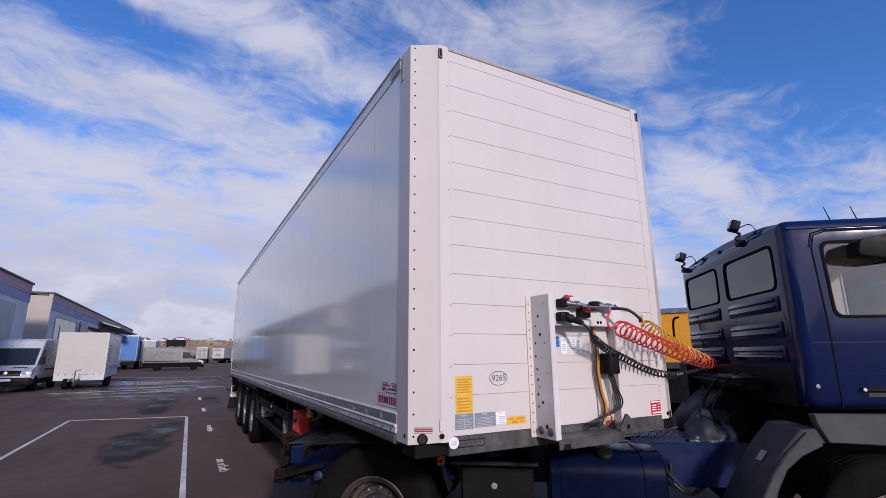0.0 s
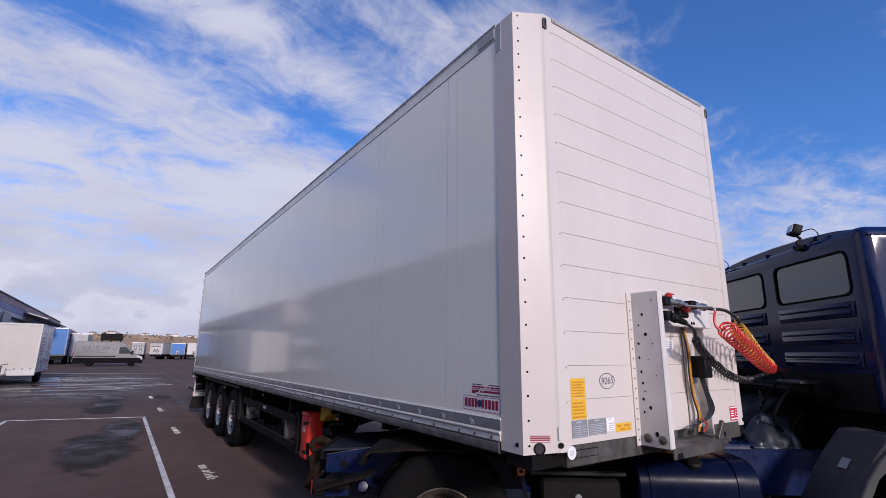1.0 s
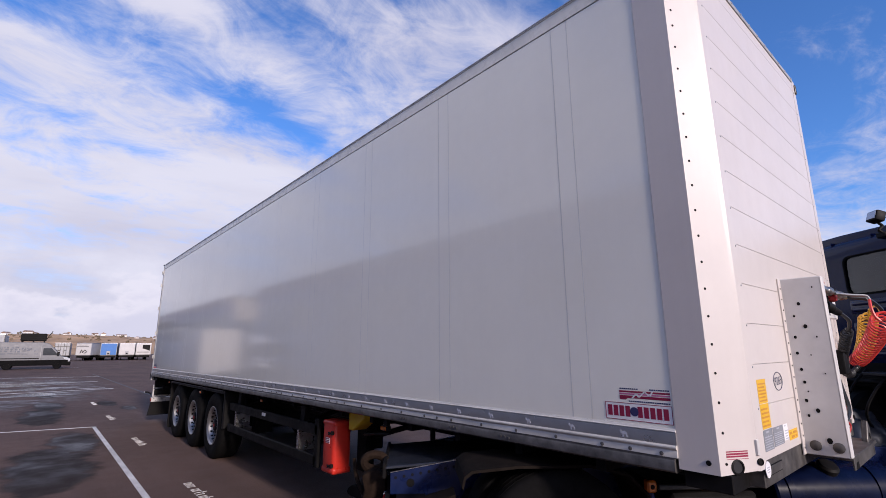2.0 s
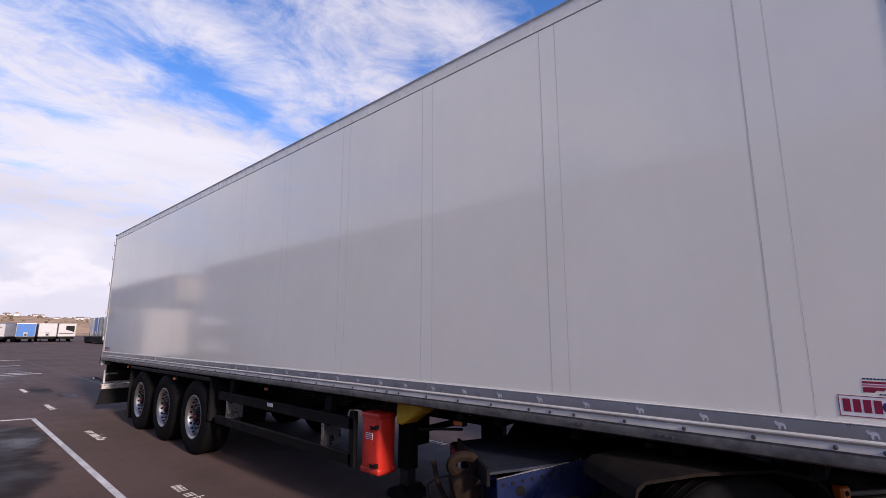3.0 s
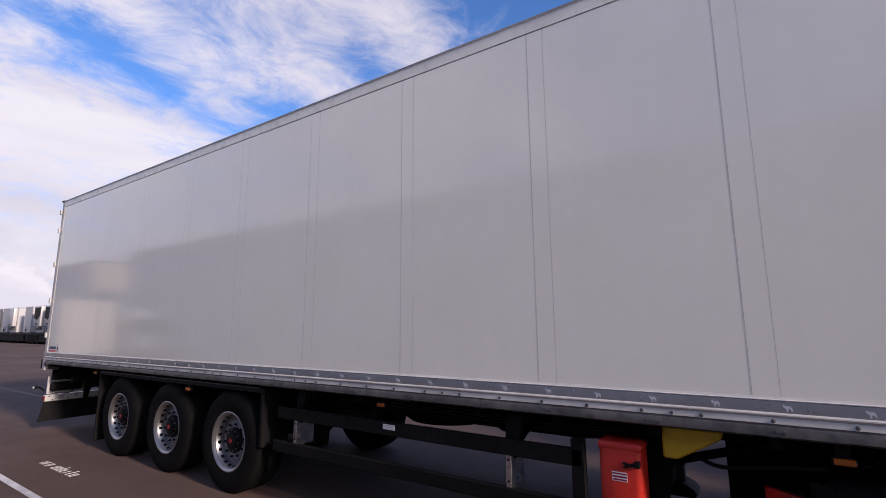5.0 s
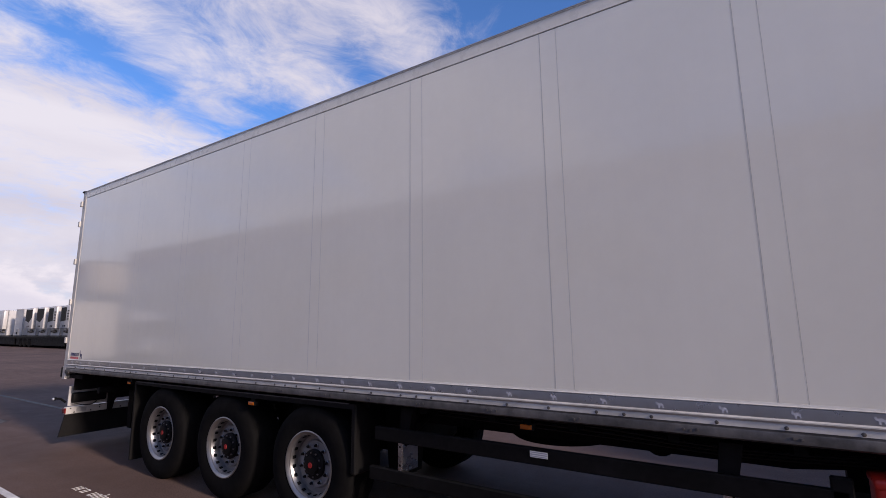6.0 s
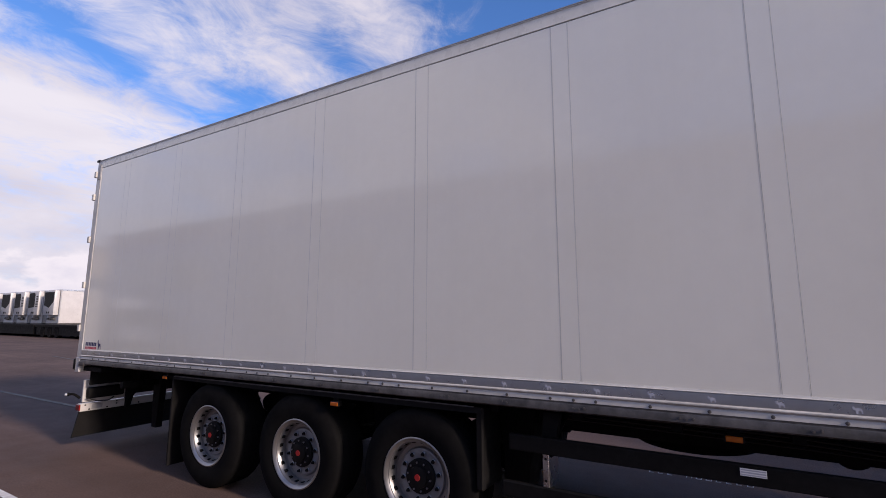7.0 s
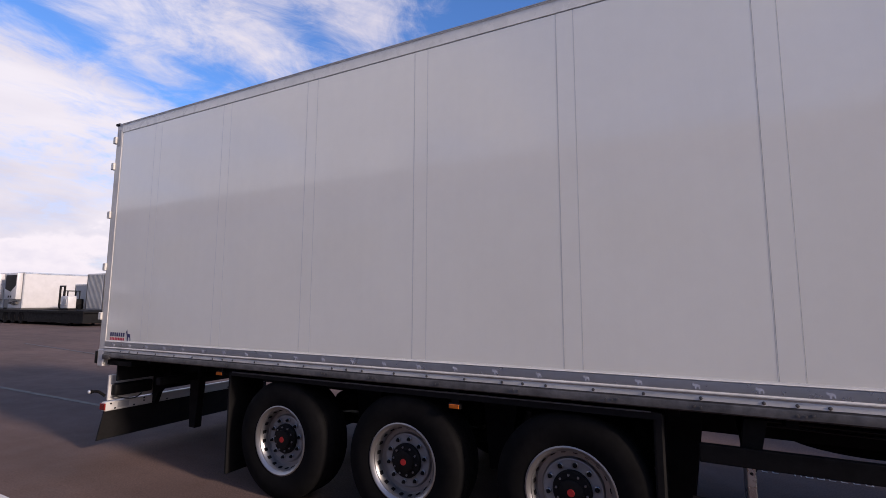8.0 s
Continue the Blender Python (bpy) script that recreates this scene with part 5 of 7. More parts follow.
for yy, side in ((-0.50, -1), (0.40, 1)):
    rail = part("chassis_rail", prism([(-1.66, 0.50), (-1.66, 0.845), (-1.10, 0.935), (-0.2, 0.945), (4.2, 0.945), (4.2, 0.60), (-0.2, 0.60)], "y", yy, yy + 0.02, bevel=0.004), "blue_chassis", tractor, "blue chassis rail")
    face = yy if side < 0 else yy + 0.02
    part("rail_hole", lathe([(0.030, 0), (0.030, 0.002), (0, 0.002)], (-1.51, face, 0.775), (0, side, 0), 16, close=False), "black", rail)
    bolt = finish(lathe([(0.011, 0), (0.011, 0.003), (0, 0.004)], (0, 0, 0), (0, side, 0), 8, close=False), "rail_bolt", "black")
    for k in range(9):
        again("rail_bolt", bolt, rail, Matrix.Translation((-1.62 + 0.062 * k, face, 0.812 + 0.0095 * k)))
    # aluminium strip puts the glint of the painted upper edge into the material
    part("rail_edge", prism([(-1.66, 0.846), (-1.66, 0.851), (-1.10, 0.941), (-1.10, 0.936)], "y", yy - 0.001, yy + 0.012), "alu", rail, "bright metal strip standing for the glint on the upper edge")
    lo, hi = (yy, yy + 0.09) if side < 0 else (yy - 0.07, yy + 0.02)
    part("rail_flange", box(-0.2, 4.2, lo, hi, 0.946, 0.956), "blue_chassis", rail)
part("tail_deck", prism([(-1.70, 0.865), (-1.70, 0.885), (-1.10, 0.925), (-0.60, 0.930), (-0.60, 0.910), (-1.10, 0.905)], "y", -0.478, 0.38, bevel=0.004), "foil", tractor, "dark sheet deck behind the coupling")
part("deck_lip", box(-1.72, -1.695, -0.48, 0.38, 0.80, 0.905, bevel=0.004), "black", tractor)
part("rear_cross_member", box(-1.66, -1.60, -0.478, 0.40, 0.50, 0.80, bevel=0.006), "blue_chassis", tractor)
for x in (-0.9, 0.4, 1.6, 2.4):
    part("cross_member", box(x, x + 0.1, -0.478, 0.40, 0.66, 0.88, bevel=0.006), "black", tractor)
# rusty tow jaw hanging at the tail
jaw = bm_new()
ring = [(-1.80 + 0.085 * math.cos(k), -0.20, 0.86 + 0.055 * math.sin(k)) for k in (2 * math.pi * i / 20 for i in range(21))]
add_tube(jaw, ring, 0.034, 8)
add_prism(jaw, [(-1.93, 0.52), (-1.82, 0.46), (-1.70, 0.54), (-1.70, 0.80), (-1.80, 0.83), (-1.90, 0.78), (-1.87, 0.66)], "y", -0.29, -0.11, bevel=0.028, seg=2)
add_tube(jaw, curve_points([(-1.98, -0.06, 0.86), (-1.95, -0.10, 0.72), (-1.88, -0.16, 0.60), (-1.80, -0.18, 0.50)], 8), 0.016, 7)
part("tow_jaw", jaw, "rust", tractor, "rusty cast tow jaw")
part("air_line", tube(curve_points([(-1.72, 0.24, 0.70), (-1.95, 0.34, 0.60), (-1.90, 0.30, 0.42), (-1.7, 0.2, 0.40)], 8), 0.014, 6), "hose_black", tractor)
# fifth wheel with ramps
wheel_plate = prism([(-0.55, -0.10), (-0.50, -0.34), (-0.10, -0.46), (0.40, -0.44), (0.48, 0.0), (0.40, 0.44), (-0.10, 0.46), (-0.50, 0.34), (-0.55, 0.10), (-0.15, 0.05), (-0.15, -0.05)], "z", 1.0, 1.055)
part("fifth_wheel", wheel_plate, "greasy", tractor, "greasy steel fifth wheel plate")
part("fifth_wheel_base", box(-0.35, 0.35, -0.42, 0.42, 0.90, 1.0, bevel=0.02), "black", tractor)
for s in (-1, 1):
    part("ramp", prism([(-1.55, 0.80), (-0.55, 0.985), (-0.55, 0.95), (-1.55, 0.77)], "y", s * 0.10, s * 0.34), "greasy", tractor, "dark steel coupling ramp")

# rear wheels, guards and lamps
for s in (-1, 1):
    add_wheel(tractor, -0.60, s * 1.235, 0.500, s, r=0.510, width=0.30, rim_r=0.278, old=True, dish=0.13)
    inner = lathe([(0.28, -0.30), (0.42, -0.31), (0.50, -0.28), (0.515, -0.25), (0.515, -0.05), (0.50, -0.02), (0.42, 0.0), (0.28, -0.02)], (-0.63, s * 0.92, 0.515), (0, s, 0), 40)
    part("inner_tyre", inner, "rubber", tractor)
    top = [(-1.20, 0.93), (-1.185, 0.99), (-1.14, 1.022), (-0.85, 1.045), (-0.40, 1.040), (-0.16, 0.985), (-0.04, 0.86), (0.02, 0.70)]
    low_side = [(x * 0.985 - 0.008, z - 0.016) for x, z in top[::-1]]
    lo, hi = sorted((s * 0.72, s * 1.24))
    guard = part("rear_mudguard", prism(top + low_side, "y", lo, hi), "dusty", tractor, "dusty black plastic mudguard")
    if s > 0:
        part("guard_flap", box(-1.30, -1.27, 0.62, 1.24, 0.25, 0.99, bevel=0.006), "rubber", guard)
    part("guard_stay", prism([(-1.66, 0.615), (-1.20, 0.74), (-1.20, 0.77), (-1.66, 0.645)], "y", min(s * 0.60, s * 0.80), max(s * 0.60, s * 0.80), bevel=0.004), "dusty", guard, "dusty steel guard stay")
    inner, outer, back, base = (0.36, 0.74, -1.70, 0.575) if s < 0 else (0.24, 0.64, -1.72, 0.700)
    lo, hi = sorted((s * inner, s * outer))
    lamp = part("tail_lamp", box(back, back + 0.10, lo, hi, base, base + 0.125, bevel=0.012), "plastic", tractor, "rear lamp cluster")
    lo, hi = sorted((s * (inner + 0.08), s * (outer - 0.01)))
    part("lens", box(back - 0.012, back + 0.005, lo, hi, base + 0.010, base + 0.115, bevel=0.006), "redlens", lamp)
    lo, hi = sorted((s * (inner + 0.01), s * (inner + 0.075)))
    part("clear_lens", box(back - 0.014, back + 0.007, lo, hi, base + 0.010, base + 0.115, bevel=0.006), "lens", lamp)
    lo, hi = sorted((s * 0.38, s * 0.70))
    part("lamp_arm", box(-1.66, -1.40, lo, hi, 0.62, 0.70), "black", tractor)
plate = part("number_plate", box(-1.725, -1.715, 0.10, 0.60, 0.570, 0.680, bevel=0.003), "decal_white", tractor, "white number plate")
bm = bm_new()
for k in range(7):
    if k != 3:
        add_box(bm, -1.7275, -1.7245, 0.52 - 0.055 * k - 0.038, 0.52 - 0.055 * k, 0.587, 0.663)
part("characters", bm, "black", plate)
part("country_strip", box(-1.7272, -1.7242, 0.545, 0.598, 0.572, 0.678), "decal_blue", plate)
part("plate_back", box(-1.715, -1.66, 0.08, 0.62, 0.555, 0.695, bevel=0.004), "plastic", tractor)
bell = lathe([(0.10, 0), (0.13, 0.06), (0.10, 0.12), (0.13, 0.18), (0.10, 0.24)], (-1.02, -0.62, 0.50), (0, 0, 1), 18)
part("air_bellows", bell, "rubber", tractor)
part("blue_pipe", tube(curve_points([(-1.55, -0.50, 0.60), (-1.35, -0.56, 0.66), (-1.15, -0.60, 0.60), (-1.0, -0.7, 0.56)], 8), 0.035, 8), "blue_chassis", tractor)
part("blue_cap", lathe([(0.05, 0), (0.055, 0.05), (0.04, 0.09), (0, 0.095)], (-1.30, -0.62, 0.62), (0.2, -1, 0.3), 16), "blue_chassis", tractor)
mark = part("side_marker", box(-0.075, -0.015, -1.285, -1.225, 0.885, 0.955, bevel=0.010), "amber", tractor, "square amber side marker")
part("marker_core", lathe([(0.014, 0), (0.010, 0.004), (0, 0.004)], (-0.045, -1.286, 0.92), (0, -1, 0), 12, close=False), "rust", mark)
part("marker_stalk", tube(curve_points([(-0.04, -1.23, 0.90), (-0.02, -1.20, 0.80), (0.02, -1.1, 0.76)], 6), 0.022, 7), "blue_chassis", tractor)

# boxes and tank along the right flank
part("battery_box", box(0.10, 0.66, -1.22, -0.60, 0.50, 0.86, bevel=0.02), "plastic", tractor, "black battery box")
part("box_rail", box(0.02, 0.70, -1.235, -1.20, 0.885, 0.915, bevel=0.006), "greasy", tractor)
part("box_badge", lathe([(0.024, 0), (0.020, 0.004), (0, 0.005)], (0.36, -1.222, 0.74), (0, -1, 0), 20, close=False), "decal_grey", tractor)


def tank_section(grow=0.0):
    pts, (cy, cz, hy, hz, r) = [], (-0.93, 0.68, 0.31 + grow, 0.31 + grow, 0.17)
    for sy, sz, a0 in ((1, 1, 0), (-1, 1, 90), (-1, -1, 180), (1, -1, 270)):
        for k in range(7):
            a = radians(a0 + 15 * k)
            pts.append((cy + sy * (hy - r) + r * math.cos(a), cz + sz * (hz - r) + r * math.sin(a)))
    return pts


tank = part("fuel_tank", prism(tank_section(), "x", 0.78, 1.62, bevel=0.012), "tank_blue_shaded", tractor, "dark blue steel fuel tank with straps")
for x in (0.86, 1.46):
    ring = tank_section(0.006)
    part("tank_strap", prism(ring, "x", x, x + 0.045), "tank_blue_shaded", tank, "blue-painted steel tank strap")
part("strap_liner", prism(tank_section(0.004), "x", 0.885, 0.905), "rust", tank)
cap = part("filler_neck", lathe([(0.055, 0), (0.055, 0.03), (0.048, 0.035)], (1.20, -1.13, 0.93), (0.0, -0.5, 0.85), 20), "plastic", tank)
part("filler_cap", lathe([(0.060, 0.0), (0.062, 0.035), (0.05, 0.05), (0, 0.052)], (1.20, -1.145, 0.957), (0, -0.5, 0.85), 20), "plastic", tank, "black filler cap")
# catwalk over the rails, and clutter behind the cab
walkway = part("catwalk", box(1.55, 2.10, -0.42, 0.50, 0.955, 0.985, bevel=0.004), "blue_chassis", tractor, "blue tread plate catwalk")
tread = finish(box(-0.012, 0.012, -0.03, 0.03, 0, 0.005), "tread_bar", "blue_chassis")
for i in range(14):
    for j in range(20):
        again("tread_bar", tread, walkway, Matrix.Translation((1.575 + 0.038 * i, -0.40 + 0.045 * j, 0.985)) @ pose(0, 0, 0, 0, 0, 45 if (i + j) % 2 else -45) @ Matrix.Diagonal((0.5, 0.7, 1, 1)))
part("catwalk_front", box(1.55, 2.02, -0.435, -0.42, 0.80, 0.985, bevel=0.003), "blue_chassis", tractor)
part("valve_box", box(1.64, 1.86, -0.50, -0.40, 0.66, 0.82, bevel=0.01), "blue_chassis", tractor)
for k in range(3):
    part("air_hose", tube(curve_points([(1.75 + 0.05 * k, -0.50, 0.78), (1.85, -0.58, 0.68 - 0.02 * k), (1.98, -0.56, 0.56), (2.1 + 0.03 * k, -0.42, 0.60)], 8), 0.014, 6), "hose_black", tractor)
part("gearbox_cover", prism([(2.20, 0.94), (2.20, 1.10), (2.45, 1.34), (2.68, 1.38), (2.68, 0.94)], "y", -0.20, 0.42, bevel=0.03), "black", tractor, "black gearbox cover")
shield = bm_new()
cols, high = 13, 9
verts = []
for i in range(cols):
    for j in range(high):
        u, v = i / (cols - 1), j / (high - 1)
        x = 2.04 + 0.42 * u
        z0, z1 = 0.955 - 0.02 * u, 1.04 + 0.20 * min(1.0, u / 0.45) - 0.08 * max(0.0, u - 0.45)
        n = noise.noise(Vector((u * 5.0, v * 5.0, 1.7))) * 0.045 + noise.noise(Vector((u * 13.0, v * 13.0, 4.1))) * 0.010
        verts.append(shield.verts.new((x + 0.3 * n, -0.46 + 0.20 * v + n, z0 + (z1 - z0) * v)))
for i in range(cols - 1):
    for j in range(high - 1):
        shield.faces.new((verts[i * high + j], verts[(i + 1) * high + j], verts[(i + 1) * high + j + 1], verts[i * high + j + 1]))
crumple = part("heat_shield", shield, "foil", tractor, "crumpled blue-grey metal shield", smooth=50)
crumple.modifiers.new("sheet", "SOLIDIFY").thickness = 0.003
part("mount_bracket", box(2.40, 2.62, -0.60, -0.30, 1.50, 1.53, bevel=0.006), "greasy", tractor)
part("bent_pipe", tube(curve_points([(2.36, -0.45, 1.10), (2.40, -0.50, 1.20), (2.48, -0.50, 1.25), (2.58, -0.45, 1.24)], 8), 0.008, 7), "black", tractor)
part("mirror_pot", lathe([(0.05, 0), (0.055, 0.02), (0.03, 0.05), (0, 0.05)], (2.58, -0.25, 1.42), (-0.7, -0.7, 0.1), 16), "plastic", tractor)
part("cab_mount", box(2.52, 2.66, -0.62, 0.72, 1.40, 1.50, bevel=0.01), "black", tractor)
part("cab_bar", rod((2.50, -0.55, 1.44), (2.50, 0.85, 1.46), 0.020), "black", tractor)
for k in range(2):
    part("hose_run", tube(curve_points([(2.5, -0.5 + 0.25 * k, 1.55), (2.36, -0.45 + 0.22 * k, 1.40), (2.28, -0.4 + 0.2 * k, 1.2), (2.45, -0.3 + 0.2 * k, 1.0)], 8), 0.011, 6), "black", tractor)
part("intake_pipe", box(2.45, 2.64, 0.62, 0.92, 1.0, 1.62, bevel=0.03), "plastic", tractor)
part("spring_line", tube(coil_points([(2.30, -0.20, 1.42), (2.28, -0.22, 1.22)], 0.018, 9, 8), 0.004, 5), "galv", tractor)

# cab shell with real openings
def rounded(poly, r, n=4):
    """A polygon with its corners rounded."""
    out = []
    for k, p in enumerate(poly):
        p, q, w = Vector(p), Vector(poly[k - 1]), Vector(poly[(k + 1) % len(poly)])
        u, v = (q - p).normalized(), (w - p).normalized()
        a, b = p + u * r, p + v * r
        for i in range(n + 1):
            t = i / n
            c = a * (1 - t) ** 2 + p * 2 * t * (1 - t) + b * t ** 2
            out.append((c.x, c.y))
    return out


def inset(poly, g):
    cx, cz = sum(p[0] for p in poly) / len(poly), sum(p[1] for p in poly) / len(poly)
    hx, hz = max(abs(p[0] - cx) for p in poly), max(abs(p[1] - cz) for p in poly)
    return [(cx + (x - cx) * (1 + g / hx), cz + (z - cz) * (1 + g / hz)) for x, z in poly]


def back_light(a, b):
    return rounded([(a, 2.232), (b, 2.232), (b, 2.588), (a, 2.588)], 0.075)


DOOR_GLASS = rounded([(2.990, 1.985), (2.975, 2.56), (3.95, 2.56), (3.95, 1.985)], 0.07)
FAR_GLASS = rounded([(2.990, 1.985), (2.975, 2.60), (4.34, 2.60), (4.38, 1.985)], 0.07)
BACK_LIGHTS = [back_light(0.185, 1.075), back_light(-0.935, -0.025)]
openings = lambda: [*[prism(w, "x", 2.5, 2.9) for w in BACK_LIGHTS], prism(DOOR_GLASS, "y", -1.3, -0.98), prism(FAR_GLASS, "y", 1.1, 1.4), box(4.3, 4.7, -1.05, 1.13, 1.95, 2.66)]
shell = box(2.70, 4.55, -1.12, 1.225, 1.30, 2.765, bevel=0.085, seg=5)
shell = cut(shell, [box(2.76, 4.49, -1.06, 1.165, 1.36, 2.71), *openings()])
cab = part("cab", shell, "blue", tractor, "dark blue steel cab")
part("cab_lining", cut(box(2.763, 4.487, -1.057, 1.162, 1.363, 2.707), [box(2.78, 4.47, -1.04, 1.145, 1.38, 2.69), *openings()]), "lining", cab, "grey cab lining")
part("roof_panel", prism([(-1.03, 2.735), (-1.0, 2.760), (-0.75, 2.800), (-0.4, 2.824), (0.05, 2.834), (0.5, 2.824), (0.85, 2.800), (1.10, 2.760), (1.13, 2.735)], "x", 2.765, 4.45, bevel=0.012), "blue", cab, "domed blue roof")
part("roof_gutter", box(2.74, 4.5, -1.130, -1.09, 2.678, 2.700, bevel=0.004), "blue", cab)
for k in range(4):
    part("roof_bead", box(2.712, 2.80, -0.75 + 0.42 * k, -0.74 + 0.42 * k, 2.69, 2.768, bevel=0.003), "blue", cab)
# black sheet added for the shaded open space beneath the back wall
part("under_panel", box(2.693, 2.71, -1.00, 1.10, 1.31, 1.60), "black", cab, "black panel standing for the dark void below the back wall")
for light in BACK_LIGHTS:
    frame_bm = cut(prism(inset(light, 0.014), "x", 2.692, 2.704), [prism(inset(light, -0.004), "x", 2.6, 2.8)])
    rim = part("rear_window", frame_bm, "rubber", cab, "black rubber window seal")
    part("pane", prism(inset(light, -0.003), "x", 2.706, 2.710), "tinted", rim, "grey rear glass").visible_shadow = False
seal = cut(prism(inset(DOOR_GLASS, 0.016), "y", -1.126, -1.115), [prism(inset(DOOR_GLASS, -0.006), "y", -1.2, -1.0)])
window = part("door_window", seal, "rubber", cab, "black rubber window seal")
for outline, a, b in ((DOOR_GLASS, -1.109, -1.104), (FAR_GLASS, 1.205, 1.210)):
    part("pane", prism(inset(outline, -0.004), "y", a, b), "glass", window, "clear door glass").visible_shadow = False
part("windscreen", box(4.51, 4.516, -1.06, 1.14, 1.94, 2.67), "glass", cab).visible_shadow = False
# pressed ribs on the back wall
for z0 in (2.045, 1.835, 1.640):
    for a, b in ((0.20, 1.10), (-0.94, -0.02)):
        rib = part("pressed_rib", box(2.684, 2.705, a, b, z0, z0 + 0.130, bevel=0.018, seg=2), "blue", cab)
        for dz in (0.022, 0.078):
            part("rib_lip", box(2.668, 2.692, a + 0.03, b - 0.03, z0 + dz, z0 + dz + 0.036, bevel=0.011, seg=2), "blue", rib)
# door outline, handle, step and mirror
for pts in ([(2.922, 1.31), (2.925, 1.91), (2.902, 2.52), (2.93, 2.625), (3.02, 2.655), (4.1, 2.655)],):
    part("door_gap", tube([(x, -1.1205, z) for x, z in pts], 0.006, 6), "black", cab)
    part("drip_rail", tube([(x - 0.016, -1.120, z + 0.012) for x, z in pts[2:]], 0.008, 6), "blue", cab)
part("belt_crease", box(2.79, 4.4, -1.124, -1.117, 1.785, 1.795), "blue", cab)
part("belt_crease", box(2.95, 4.4, -1.124, -1.117, 1.555, 1.563), "blue", cab)
handle = part("door_handle", box(3.06, 3.24, -1.147, -1.117, 1.435, 1.465, bevel=0.008), "plastic", cab, "black door handle")
part("lock", lathe([(0.014, 0), (0.012, 0.006), (0, 0.006)], (3.07, -1.147, 1.45), (0, -1, 0), 12, close=False), "galv_light", handle)
part("handle_cup", box(3.10, 3.22, -1.125, -1.118, 1.395, 1.43, bevel=0.003), "greasy", handle)
part("worn_sticker", lathe([(0.016, 0), (0.013, 0.001), (0, 0.001)], (2.78, -1.1205, 1.47), (0, -1, 0), 7, close=False), "decal_grey", cab, "torn pale sticker")
mirror = part("wing_mirror", prism(rounded([(3.10, 2.42), (3.13, 2.54), (3.46, 2.60), (3.69, 2.56), (3.67, 2.43), (3.32, 2.39)], 0.04), "y", -1.31, -1.16, bevel=0.02, seg=2), "plastic", cab, "black wing mirror housing")
part("mirror_arm", rod((3.52, -1.115, 2.60), (3.42, -1.22, 2.56), 0.016), "plastic", mirror)
part("mirror_arm", rod((3.67, -1.115, 2.50), (3.47, -1.22, 2.50), 0.014), "plastic", mirror)
for x, z in ((3.42, 2.77), (3.22, 2.77)):
    part("aerial", rod((x, -0.9, z), (x - 0.04, -0.9, z + 0.14), 0.005, 0.003, 6), "plastic", cab)
# seats and grab rail seen through the glass
for yy in (-0.62, 0.62):
    seat = part("cab_seat", box(3.25, 3.42, yy - 0.25, yy + 0.25, 1.60, 2.02, bevel=0.05, seg=2), "plastic", tractor, "black cab seat")
    part("seat_cushion", box(3.35, 3.85, yy - 0.26, yy + 0.26, 1.55, 1.70, bevel=0.05, seg=2), "plastic", seat)
part("grab_rail", tube(curve_points([(2.60, 1.24, 1.70), (2.55, 1.25, 1.78), (2.55, 1.25, 2.10), (2.62, 1.24, 2.16)], 8), 0.014, 7), "plastic", tractor)


def work_lamp(y, x, z, turn):
    arm = part("work_lamp", tube(curve_points([(2.72, y, z - 0.13), (2.66, y, z - 0.10), (x + 0.03, y, z - 0.06), (x, y, z - 0.03)], 6), 0.013, 7), "plastic", tractor, "black work lamp on a bent bracket")
    body = box(-0.05, 0.03, -0.062, 0.062, -0.048, 0.048, bevel=0.012, seg=2)
    body.transform(Matrix.Translation((x, y, z + 0.02)) @ pose(0, 0, 0, 0, 20, turn))
    part("lamp_body", body, "plastic", arm)
    face = box(-0.055, -0.046, -0.050, 0.050, -0.037, 0.037, bevel=0.003)
    face.transform(Matrix.Translation((x, y, z + 0.02)) @ pose(0, 0, 0, 0, 20, turn))
    part("lamp_glass", face, "mirror_glass", arm)
    part("lamp_base", box(2.66, 2.76, y - 0.04, y + 0.04, z - 0.17, z - 0.12, bevel=0.008), "plastic", arm)
    part("lamp_lead", tube(curve_points([(x + 0.02, y - 0.02, z), (x + 0.08, y - 0.10, z + 0.01), (x + 0.12, y - 0.10, z - 0.06), (2.72, y - 0.06, z - 0.12)], 8), 0.005, 5), "hose_black", arm)


work_lamp(-0.46, 2.67, 2.865, -10)
work_lamp(1.04, 2.67, 2.865, 10)

# front wheel and its arch
for s in (-1, 1):
    add_wheel(tractor, 3.10, s * 1.20, 0.495, s, r=0.495, width=0.31, rim_r=0.262, old=True, dish=0.05)
    slope = [(2.02, 0.35), (2.14, 0.56), (2.24, 0.73), (2.33, 0.88), (2.44, 1.03), (2.57, 1.175), (2.70, 1.185)]
    under = [(2.80, 1.10), (2.62, 1.06), (2.47, 0.94), (2.37, 0.76), (2.30, 0.56), (2.24, 0.35)]
    arch = part("front_mudguard", prism(slope + under, "y", min(s * 0.72, s * 1.20), max(s * 0.72, s * 1.20), bevel=0.010), "grey_arch", tractor, "dark grey plastic mudguard")
    edge = [(2.06, 0.35), (2.16, 0.55), (2.25, 0.73), (2.335, 0.88), (2.445, 1.02), (2.60, 1.165), (2.69, 1.075), (2.54, 1.00), (2.42, 0.90), (2.33, 0.74), (2.26, 0.55), (2.20, 0.35)]
    part("arch_lip", prism(edge, "y", min(s * 1.195, s * 1.235), max(s * 1.195, s * 1.235), bevel=0.008), "grey_lip", arch, "light grey arch lip")
    part("arch_panel", prism([(2.66, 1.285), (2.67, 1.22), (2.73, 1.09), (3.08, 1.08), (4.4, 1.08), (4.4, 1.292)], "y", min(s * 1.15, s * 1.228), max(s * 1.15, s * 1.228), bevel=0.008), "grey_lip", arch)
